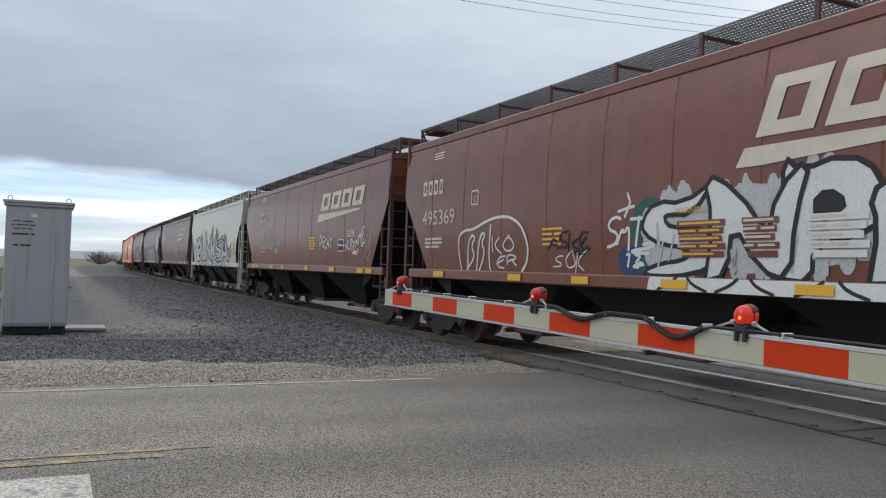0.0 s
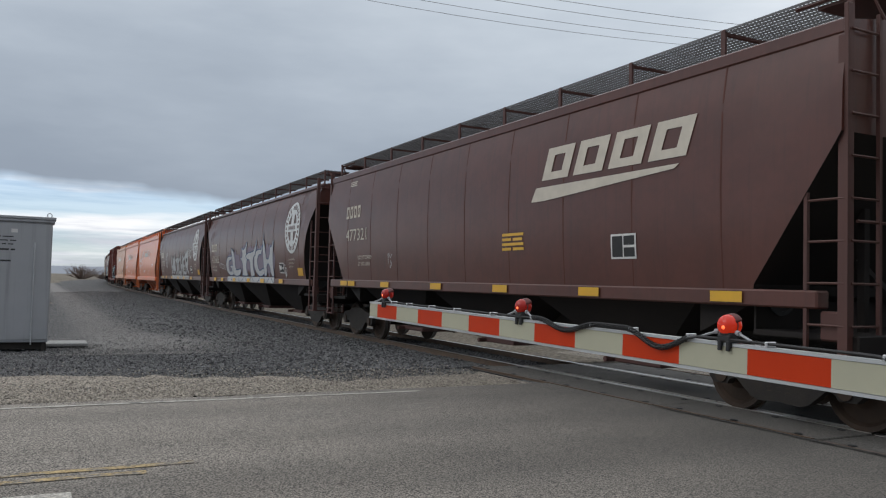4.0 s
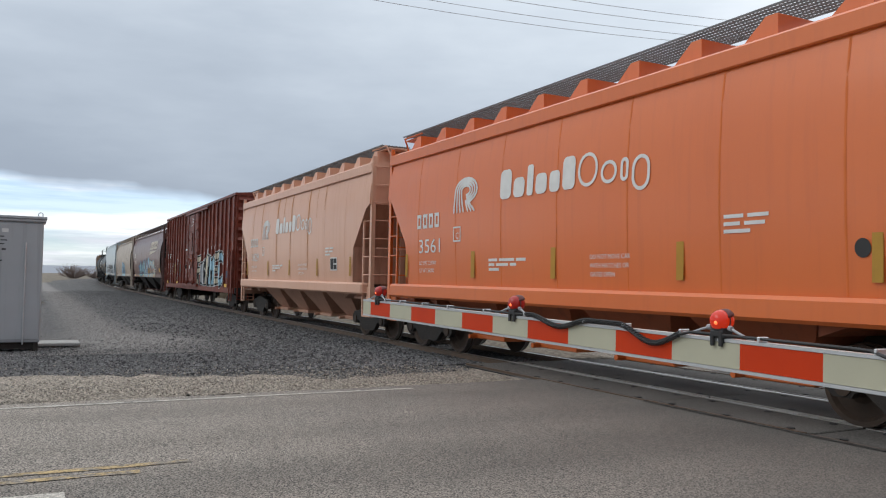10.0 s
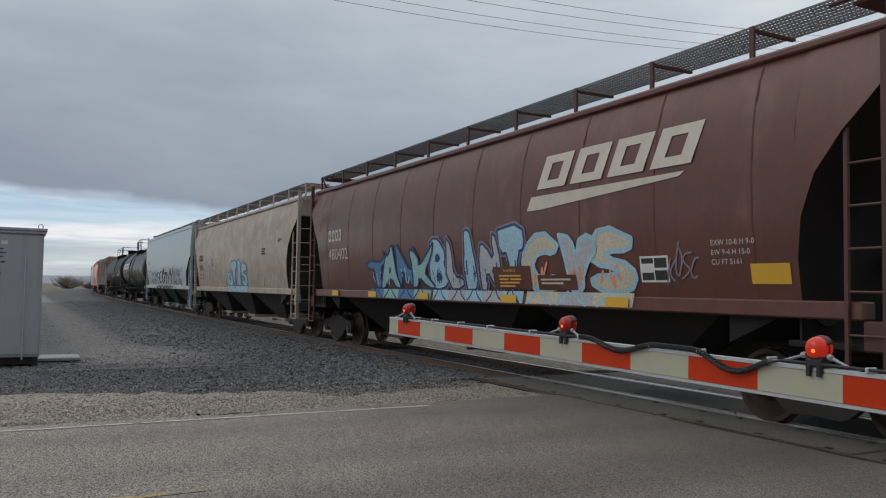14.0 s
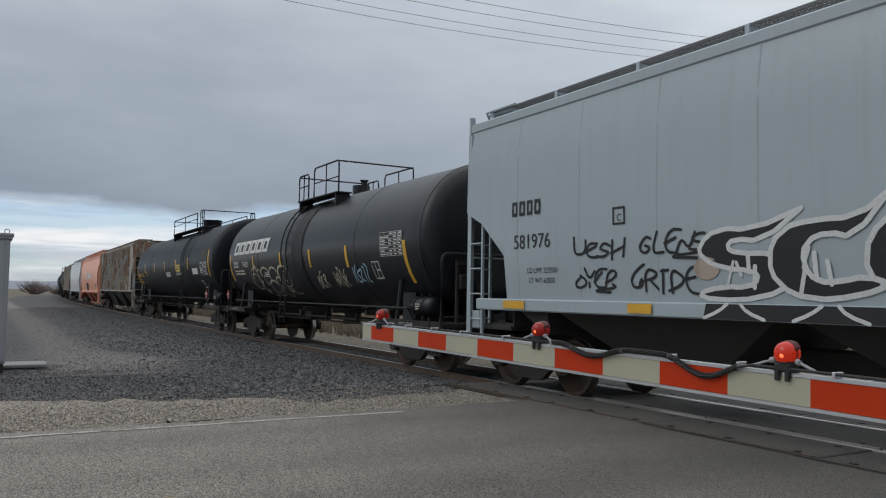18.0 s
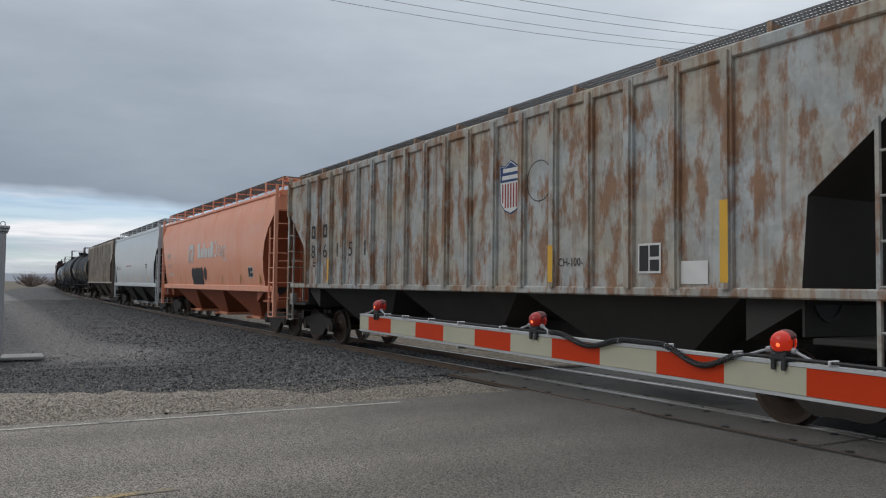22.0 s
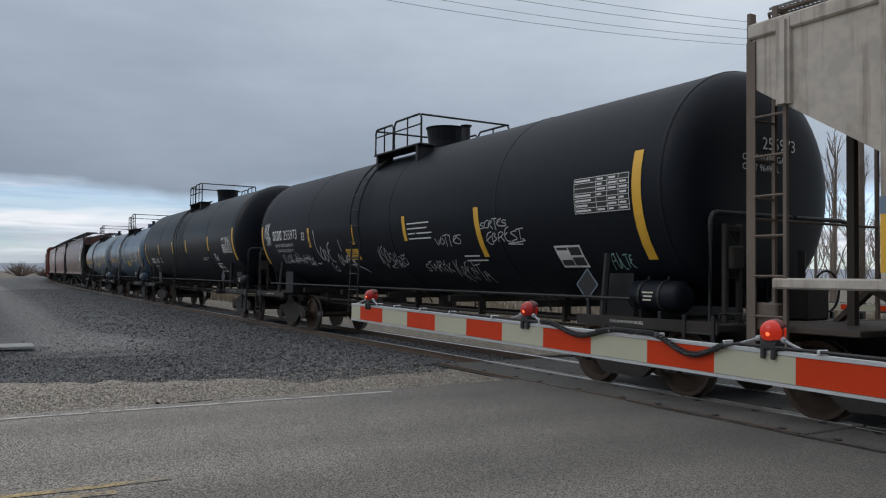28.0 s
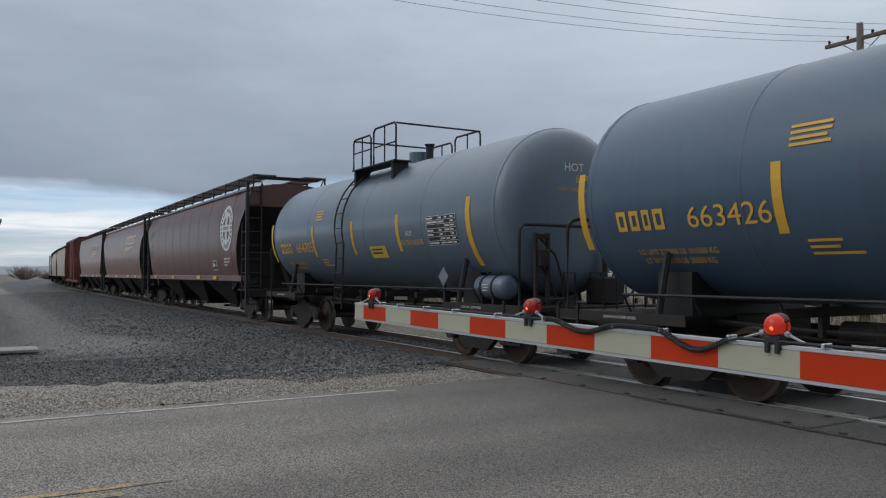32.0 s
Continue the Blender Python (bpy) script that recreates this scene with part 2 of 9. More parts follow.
RUST = (0.16, 0.065, 0.03)
MAT = {}
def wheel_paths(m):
    """Darker strips along the road where tyres run, with uneven borders."""
    nt = m.node_tree
    N, K = nt.nodes.new, nt.links.new
    b = nt.nodes["Principled BSDF"]
    src = b.inputs["Base Color"].links[0].from_socket
    tc = N("ShaderNodeTexCoord")
    dot = N("ShaderNodeVectorMath")
    dot.operation = 'DOT_PRODUCT'
    dot.inputs[1].default_value = tuple(V)
    K(tc.outputs["Object"], dot.inputs[0])
    n = N("ShaderNodeTexNoise")
    n.inputs["Scale"].default_value = 0.8
    n.inputs["Detail"].default_value = 6
    K(tc.outputs["Object"], n.inputs["Vector"])
    nm = N("ShaderNodeMath")
    nm.operation = 'MULTIPLY_ADD'
    nm.inputs[1].default_value = 1.1
    K(n.outputs[0], nm.inputs[0])
    K(dot.outputs["Value"], nm.inputs[2])
    mr = N("ShaderNodeMapRange")
    base = P0.dot(V) + 0.55
    mr.inputs[1].default_value, mr.inputs[2].default_value = base - 9.0, base
    K(nm.outputs[0], mr.inputs[0])
    r = N("ShaderNodeValToRGB")
    e = r.color_ramp.elements
    while len(e) > 1:
        e.remove(e[-1])
    stops = [(-9.0, 0.9), (-7.2, 0.92), (-6.4, 0.88), (-5.7, 0.98), (-5.2, 0.95), (-4.7, 0.70), (-4.2, 0.68), (-3.8, 0.85), (-3.4, 1.0), (-2.7, 0.86), (-2.1, 1.0), (-1.5, 1.02), (-0.9, 0.85), (-0.4, 1.0), (0.0, 1.0)]
    e[0].position, e[0].color = 0.0, (0.9, 0.9, 0.9, 1)
    for bb, v in stops[1:]:
        x = e.new((bb + 9.0) / 9.0)
        x.color = (v, v, v * 1.01, 1)
    K(mr.outputs[0], r.inputs[0])
    mx = N("ShaderNodeMix")
    mx.data_type = 'RGBA'
    mx.blend_type = 'MULTIPLY'
    mx.inputs[0].default_value = 1.0
    K(src, mx.inputs[6])
    K(r.outputs[0], mx.inputs[7])
    # tyre stains and painted train-side shade, thickest within a few metres of the rails
    da = N("ShaderNodeVectorMath")
    da.operation = 'DOT_PRODUCT'
    da.inputs[1].default_value = tuple(U)
    K(tc.outputs["Object"], da.inputs[0])
    n2 = N("ShaderNodeTexNoise")
    n2.inputs["Scale"].default_value, n2.inputs["Detail"].default_value, n2.inputs["Roughness"].default_value = 1.3, 7, 0.66
    K(tc.outputs["Object"], n2.inputs["Vector"])
    am = N("ShaderNodeMath")
    am.operation = 'MULTIPLY_ADD'
    am.inputs[1].default_value = 4.0
    K(n2.outputs[0], am.inputs[0])
    K(da.outputs["Value"], am.inputs[2])
    ar = N("ShaderNodeMapRange")
    ar.inputs[1].default_value, ar.inputs[2].default_value = P0.dot(U) - 5.5, P0.dot(U) + 1.0
    ar.inputs[3].default_value, ar.inputs[4].default_value = 0.0, 0.72
    K(am.outputs[0], ar.inputs[0])
    stain_shade = N("ShaderNodeMix")
    stain_shade.data_type = 'RGBA'
    stain_shade.inputs[7].default_value = (0.075, 0.070, 0.064, 1)
    K(ar.outputs[0], stain_shade.inputs[0])
    K(mx.outputs[2], stain_shade.inputs[6])
    K(stain_shade.outputs[2], b.inputs["Base Color"])
    return m


def driven_path(m, pale):
    """A paler, dusty band along the track where vehicles drive, wider where it turns to the road, with uneven borders."""
    nt = m.node_tree
    N, K = nt.nodes.new, nt.links.new
    b = nt.nodes["Principled BSDF"]
    src = b.inputs["Base Color"].links[0].from_socket
    tc = N("ShaderNodeTexCoord")

    def math_(op, p, q=0.0, r=0.0, clamp=False):
        n = N("ShaderNodeMath")
        n.operation, n.use_clamp = op, clamp
        for i, v in enumerate((p, q, r)):
            if isinstance(v, (int, float)):
                n.inputs[i].default_value = v
            else:
                K(v, n.inputs[i])
        return n.outputs[0]

    def along(axis):
        d = N("ShaderNodeVectorMath")
        d.operation = 'DOT_PRODUCT'
        d.inputs[1].default_value = tuple(axis)
        K(tc.outputs["Object"], d.inputs[0])
        return math_('SUBTRACT', d.outputs["Value"], P0.dot(axis))

    def cloud(scale):
        n = N("ShaderNodeTexNoise")
        n.inputs["Scale"].default_value, n.inputs["Detail"].default_value, n.inputs["Roughness"].default_value = scale, 7, 0.68
        K(tc.outputs["Object"], n.inputs["Vector"])
        return math_('SUBTRACT', n.outputs[0], 0.5)

    u, v = along(U), along(V)
    turn = math_('MULTIPLY', math_('SUBTRACT', v, 10.8), 0.30)
    turn = math_('EXPONENT', math_('MULTIPLY', math_('MULTIPLY', turn, turn), -1.0))
    half = math_('MULTIPLY_ADD', turn, 1.25, 1.05)
    off = math_('ABSOLUTE', math_('SUBTRACT', u, math_('MULTIPLY_ADD', turn, 0.6, -6.35)))
    edge = math_('SUBTRACT', 1.0, math_('DIVIDE', off, half))
    near = math_('MULTIPLY', math_('SUBTRACT', v, 8.2), 0.5)
    edge = math_('MINIMUM', edge, near)
    edge = math_('ADD', math_('ADD', edge, math_('MULTIPLY', cloud(0.9), 0.9)), math_('MULTIPLY', cloud(5.0), 0.7))
    f = math_('MULTIPLY', edge, 1.6, clamp=True)
    x = N("ShaderNodeMix")
    x.data_type = 'RGBA'
    K(f, x.inputs[0])
    K(src, x.inputs[6])
    grain = N("ShaderNodeMix")
    grain.data_type = 'RGBA'
    K(math_('MULTIPLY_ADD', cloud(26.0), 2.4, 0.5, clamp=True), grain.inputs[0])
    grain.inputs[6].default_value, grain.inputs[7].default_value = (*[c * 0.62 for c in pale], 1), (*[c * 1.25 for c in pale], 1)
    K(grain.outputs[2], x.inputs[7])
    K(x.outputs[2], b.inputs["Base Color"])
    return m


MAT["asphalt"] = material("asphalt", (0.248, 0.220, 0.186), (0.204, 0.183, 0.158), 0.45, 0.9, bump=0.35, bump_scale=64, grain=0.85, amount=0.8, spots=(0.235, 0.215, 0.185), spot_level=0.6, spot_scale=0.7)
wheel_paths(MAT["asphalt"])
MAT["gravel_tan"] = material("tan_gravel", (0.245, 0.213, 0.175), (0.32, 0.28, 0.228), 1.6, 0.95, bump=1.0, bump_scale=28, grain=0.6)
MAT["gravel_dark"] = material("dark_gravel", (0.066, 0.062, 0.060), (0.105, 0.098, 0.092), 0.45, 0.95, bump=1.0, bump_scale=30, grain=0.9)
MAT["yard"] = driven_path(material("yard_gravel_and_dust", (0.080, 0.078, 0.078), (0.122, 0.118, 0.115), 0.45, 0.95, bump=1.0, bump_scale=26, grain=0.9), (0.215, 0.205, 0.195))
MAT["field"] = material("dry_grass", (0.165, 0.138, 0.102), (0.125, 0.105, 0.08), 0.12, 1.0, bump=1.0, bump_scale=6, grain=0.5, spots=(0.12, 0.10, 0.065), spot_level=0.56, spot_scale=0.35)
MAT["concrete"] = material("concrete", (0.33, 0.325, 0.31), (0.25, 0.245, 0.235), 1.7, 0.9, bump=0.3, bump_scale=50, grain=0.25)
MAT["panel"] = material("crossing_panel_concrete", (0.120, 0.110, 0.098), (0.070, 0.065, 0.060), 1.3, 0.9, bump=0.4, bump_scale=40, grain=0.3)
MAT["rail"] = material("rail_steel", (0.13, 0.09, 0.065), (0.20, 0.13, 0.085), 6.0, 0.55, 0.6, bump=0.2)
MAT["rail_top"] = material("polished_rail_head", (0.72, 0.71, 0.69), (0.5, 0.48, 0.46), 9.0, 0.38, 1.0)
MAT["tar"] = material("old_tar", (0.055, 0.051, 0.047), (0.095, 0.088, 0.08), 5.0, 0.85, bump=0.3, bump_scale=40, grain=0.5)
MAT["angle"] = material("worn_steel_angle", (0.42, 0.40, 0.37), (0.22, 0.17, 0.13), 5.0, 0.5, 0.7)
MAT["tie"] = material("creosote_timber", (0.07, 0.055, 0.042), (0.11, 0.09, 0.07), 4.0, 0.9, bump=0.5, bump_scale=25)
MAT["white_line"] = material("worn_white_road_paint", (0.47, 0.445, 0.395), (0.35, 0.33, 0.295), 2.5, 0.85, spots=(0.17, 0.163, 0.152), spot_level=0.57, spot_scale=5.0, grain=0.4)
MAT["yellow_line"] = material("worn_yellow_road_paint", (0.36, 0.265, 0.13), (0.28, 0.215, 0.13), 2.0, 0.85, spots=(0.19, 0.172, 0.148), spot_level=0.50, spot_scale=4.0, grain=0.45)
MAT["galv"] = material("grey_aluminium", (0.40, 0.405, 0.415), (0.345, 0.352, 0.362), 1.5, 0.5, 0.15, streaks=(0.2, 0.195, 0.19), streak_amount=0.4)
MAT["galv_bright"] = material("bare_aluminium", (0.62, 0.63, 0.64), (0.5, 0.51, 0.52), 3.0, 0.38, 0.75)
MAT["black"] = material("black_rubber", (0.016, 0.016, 0.017), (0.03, 0.03, 0.03), 8.0, 0.6)
MAT["dark_steel"] = material("dirty_dark_steel", (0.022, 0.019, 0.017), (0.05, 0.038, 0.028), 3.0, 0.75, 0.2, bump=0.3)
MAT["wheel"] = material("rusty_wheel_steel", (0.055, 0.038, 0.028), (0.09, 0.055, 0.035), 4.0, 0.6, 0.5)
MAT["tread"] = material("worn_bright_tread", (0.4, 0.38, 0.36), (0.25, 0.23, 0.21), 6.0, 0.3, 1.0)
MAT["gate_red"] = material("red_reflective_sheeting", (0.53, 0.040, 0.004), (0.45, 0.032, 0.004), 4.0, 0.5, spec=0.2)
MAT["gate_white"] = material("cream_reflective_sheeting", (0.45, 0.435, 0.325), (0.39, 0.378, 0.29), 4.0, 0.5, spec=0.2)
MAT["text_white"] = plain("white_stencil_paint", (0.70, 0.69, 0.66), 0.7)
MAT["text_cream"] = plain("cream_stencil_paint", (0.62, 0.56, 0.47), 0.7)
MAT["text_black"] = plain("black_stencil_paint", (0.03, 0.03, 0.03), 0.7)
MAT["text_yellow"] = plain("yellow_stencil_paint", (0.72, 0.42, 0.06), 0.6)
MAT["yellow_tape"] = material("yellow_reflective_tape", (0.72, 0.40, 0.03), (0.6, 0.34, 0.04), 3.0, 0.45)
MAT["wood_pole"] = material("weathered_pole_wood", (0.12, 0.095, 0.075), (0.19, 0.16, 0.13), 3.0, 0.9, bump=0.6, bump_scale=18, streaks=(0.07, 0.055, 0.045), streak_amount=0.6)
MAT["wire"] = plain("grey_cable", (0.34, 0.345, 0.36), 0.6)
MAT["bark"] = material("pale_bark", (0.20, 0.16, 0.13), (0.28, 0.23, 0.19), 2.0, 0.9)
MAT["shrub"] = material("bare_brown_shrub", (0.19, 0.145, 0.125), (0.24, 0.185, 0.155), 0.8, 0.95)
# distance haze is put into the hills' pale blue-grey colour
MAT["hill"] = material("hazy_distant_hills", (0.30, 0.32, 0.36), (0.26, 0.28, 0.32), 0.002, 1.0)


def lamp_red(name, glow, tint):
    m = bpy.data.materials.new(name)
    m.use_nodes = True
    b = m.node_tree.nodes["Principled BSDF"]
    b.inputs["Base Color"].default_value = (0.30, 0.009, 0.005, 1)
    b.inputs["Roughness"].default_value = 0.12
    b.inputs["Emission Color"].default_value = (1.0, tint, 0.006, 1)
    b.inputs["Emission Strength"].default_value = glow
    return m


MAT["lens"] = lamp_red("red_lens", 0.035, 0.03)
MAT["lens_lit"] = lamp_red("lit_red_lens", 0.26, 0.05)


def lamp_bulb():
    m = bpy.data.materials.new("glowing_bulb")
    m.use_nodes = True
    b = m.node_tree.nodes["Principled BSDF"]
    b.inputs["Base Color"].default_value = (1.0, 0.3, 0.1, 1)
    b.inputs["Emission Color"].default_value = (1.0, 0.12, 0.03, 1)
    b.inputs["Emission Strength"].default_value = 1.3
    return m


MAT["bulb"] = lamp_bulb()

# ---- ground, road, track ----
def gz(a, b):
    """The ground's height: level with the road, a little lower away from it."""
    k = min(max((b - 1.0) / 9.0, 0.0), 1.0)
    return -0.14 * k * k * (3 - 2 * k)


def strip(name, s_list, lo, hi, cols, z_of, mat, label, category, rag=0.0, parent=None):
    """A sheet that follows the track, from lo(s) to hi(s) metres off its near rail."""
    bm = bmesh.new()
    rows = []
    for s in s_list:
        row = []
        for k in range(cols + 1):
            f = k / cols
            a = lo(s) + (hi(s) - lo(s)) * f
            if rag and k in (0, cols):
                a += rag * (noise.noise((s * 0.8, k * 3.1, 0.3)) + 0.5 * noise.noise((s * 3.1, k * 1.7, 2.3)))
            p = track(s, a - GAUGE / 2)
            p.z = z_of(a, s) + 0.02 * noise.noise((p.x * 1.1, p.y * 1.1, 0.0))
            row.append(bm.verts.new(p))
        rows.append(row)
    for r0, r1 in zip(rows, rows[1:]):
        for k in range(cols):
            bm.faces.new((r0[k], r0[k + 1], r1[k + 1], r1[k]))
    fix(bm)
    for f in bm.faces:
        if f.normal.z < 0:
            f.normal_flip()
    ob = link(name, bm, mat, parent, smooth=True)
    return tagged(ob, label, category, kind="structure")


# one sheet of dry land to the horizon
bm = bmesh.new()
RINGS = [0.0, 6, 12, 20, 30, 45, 65, 95, 140, 210, 320, 500, 800, 1300, 2200, 4200]
prev = None
for r in RINGS[1:]:
    ring = []
    for k in range(72):
        an = 2 * math.pi * k / 72
        x, y = r * math.cos(an), r * math.sin(an)
        ring.append(bm.verts.new((x + P0.x, y + P0.y, -0.32 + (0.25 * noise.noise((x * 0.03, y * 0.03, 0)) if r > 40 else 0.0))))
    if prev:
        for k in range(72):
            bm.faces.new((prev[k], prev[(k + 1) % 72], ring[(k + 1) % 72], ring[k]))
    else:
        bm.faces.new(ring)
    prev = ring
ground = tagged(link("ground", bm, MAT["field"], smooth=True), "flat dry brown grassland reaching to the horizon", "ground", kind="structure")

S_FAR = [0.2, 1, 2, 3, 4, 5, 6, 8, 10, 12, 15, 18, 22, 26, 30, 35, 40, 46, 52, 60, 70, 80, 95, 110, 130, 150, 175, 200, 230, 260, 300, 340, 380, 420]
FINE = [0.2 + 0.4 * i for i in range(60)] + [s for s in S_FAR if s > 24.5]
strip("gravel_yard", FINE, lambda s: -17.0 if s < 11 else -9.0 - 1.4 * math.sin(s * 0.11), lambda s: -1.1, 14, lambda a, s: gz(a, s) - 0.03 - 0.03 * math.exp(-((a + 5.9) / 0.28) ** 2) - 0.03 * math.exp(-((a + 7.0) / 0.28) ** 2), MAT["yard"], "dark grey crushed gravel with a paler driven path beside the railway", "gravel", rag=0.5)
# ballast shoulder on both sides, with the bed under the track
S_BED = [2.6 + 0.35 * i for i in range(90)] + [s for s in S_FAR if s > 34]


def bed_z(a, s):
    o = abs(a - GAUGE / 2)
    top = -0.15
    if o < 1.7:
        return top
    return max(top - (o - 1.7) * 0.16, gz(a, s) - 0.26)


strip("ballast_bed", S_BED, lambda s: -4.2, lambda s: 5.0, 22, lambda a, s: bed_z(a, s) + 0.03 * noise.noise((a * 4, s * 4, 1)), MAT["gravel_dark"], "bed of dark crushed stone ballast under the track", "ballast", rag=0.4)
strip("ballast_bed", [-60 + 1.5 * i for i in range(34)], lambda s: -3.4, lambda s: 5.0, 16, lambda a, s: bed_z(a, 3) + 0.03 * noise.noise((a * 4, s * 4, 1)), MAT["gravel_dark"], "bed of dark crushed stone ballast under the track", "ballast", rag=0.4)


def road_sheet(name, a0, a1, b0, b1, z, mat, label, category, na=30, nb=10, rag=0.0, swell=None):
    bm = bmesh.new()
    rows = []
    far = b1
    for i in range(na + 1):
        a = a0 + (a1 - a0) * i / na
        b1 = far + (swell(a) if swell else 0.0)
        row = []
        for j in range(nb + 1):
            b = b0 + (b1 - b0) * j / nb
            if rag and j in (0, nb):
                b += rag * (noise.noise((a * 0.9, j * 2.0, 4.0)) + 0.6 * noise.noise((a * 4.3, j * 1.3, 1.0)))
            row.append(bm.verts.new(at(a, b, z + 0.002 * noise.noise((a, b, 0)))))
        rows.append(row)
    for r0, r1 in zip(rows, rows[1:]):
        for j in range(nb):
            bm.faces.new((r0[j], r1[j], r1[j + 1], r0[j + 1]))
    return tagged(link(name, bm, mat, smooth=True), label, category, kind="structure")


road_sheet("verge", -34, -1.25, 0.0, 2.0, -0.012, MAT["gravel_tan"], "pale tan gravel verge along the asphalt road", "verge", 110, 10, rag=0.75, swell=lambda a: 0.95 * math.exp(-((a + 8.5) / 2.6) ** 2) - 0.7 * math.exp(-((a + 3.9) / 1.1) ** 2) - 0.4 * math.exp(-((a + 1.9) / 0.9) ** 2))
road_sheet("verge", -34, -1.25, -14.0, -8.6, -0.012, MAT["gravel_tan"], "pale tan gravel verge along the asphalt road", "verge", 40, 6, rag=0.3)
road_sheet("verge", 2.9, 60, -0.2, 5.5, -0.06, MAT["gravel_tan"], "pale tan gravel verge along the asphalt road", "verge", 40, 6, rag=0.3)
road_sheet("road", -60, -1.06, -8.9, 0.12, 0.004, MAT["asphalt"], "worn grey two-lane asphalt road", "road", 140, 10, rag=0.07)
road_sheet("road", 2.52, 120, -7.35, 0.12, 0.004, MAT["asphalt"], "worn grey two-lane asphalt road", "road", 60, 10, rag=0.07)


def paint(name, a0, a1, b0, b1, mat, label, n=40, worn=0.0):
    bm = bmesh.new()
    lo, hi = [], []
    for i in range(n + 1):
        a = a0 + (a1 - a0) * i / n
        w = worn * noise.noise((a * 3.0, b0 * 7, 2.0))
        lo.append(bm.verts.new(at(a, b0 + w, 0.0105)))
        hi.append(bm.verts.new(at(a, b1 + w * 0.4, 0.0105)))
    for i in range(n):
        bm.faces.new((lo[i], lo[i + 1], hi[i + 1], hi[i]))
    return tagged(link(name, bm, mat), label, "road marking", kind="structure")


paint("edge_line", -50, -3.45, -0.23, -0.15, MAT["white_line"], "thin worn white edge line on the asphalt", 120, 0.02)
paint("edge_line", 4.2, 60, -0.24, -0.12, MAT["white_line"], "thin worn white edge line on the asphalt", 40, 0.02)
paint("edge_line", 4.2, 60, -7.1, -6.98, MAT["white_line"], "thin worn white edge line on the asphalt", 40, 0.02)
paint("centre_line", -50, -7.1, -3.60, -3.50, MAT["yellow_line"], "worn double yellow centre line on the asphalt", 120, 0.03)
paint("centre_line", -50, -7.5, -3.82, -3.72, MAT["yellow_line"], "worn double yellow centre line on the asphalt", 120, 0.03)
paint("stop_line", -8.62, -8.05, -7.4, -4.2, MAT["white_line"], "cracked white stop line across the lane", 4, 0.0)
paint("stop_line", 8.6, 9.2, -3.4, -0.3, MAT["white_line"], "cracked white stop line across the lane", 4, 0.0)

# ---- rails, ties, crossing panels ----
PROFILE = [(-0.07, -0.17), (0.07, -0.17), (0.07, -0.155), (0.012, -0.13), (0.01, -0.045), (0.035, -0.035), (0.036, -0.004), (0.026, 0.0), (-0.026, 0.0), (-0.036, -0.004), (-0.035, -0.035), (-0.01, -0.045), (-0.012, -0.13), (-0.07, -0.155)]
S_RAIL = list(np.arange(-80, 60, 2.0)) + list(np.arange(60, 460, 5.0))
for off in (-GAUGE / 2, GAUGE / 2):
    bm = bmesh.new()
    loft(bm, [[track(s, off + y, z) for y, z in PROFILE] for s in S_RAIL])
    fix(bm)
    rail = tagged(link("rail", bm, [MAT["rail"], MAT["rail_top"]]), "rust-brown steel rail with a bright worn head", "rail", "running rails", "structure")
    for p in rail.data.polygons:
        zs = [rail.data.vertices[i].co.z for i in p.vertices]
        if min(zs) > -0.006:
            p.material_index = 1

ties = thing("railway_ties", "dark creosoted timber ties bedded in ballast", "tie", kind="structure")
bm = bmesh.new()
box(bm, -0.11, 0.11, -1.3, 1.3, -0.33, -0.135, 0.012)
tie_mesh = link("tie", bm, MAT["tie"], ties)
first = tie_mesh.data
bpy.data.objects.remove(tie_mesh)
for i in range(150):
    s = 3.1 + 0.53 * i
    c = track(s)
    h = math.degrees(float(np.interp(s, SS, _h)))
    share("tie", first, ties, pose(c.x, c.y, 0.012 * noise.noise((s, 0, 0)), 0, 0, 90 - h + random.uniform(-1, 1)))

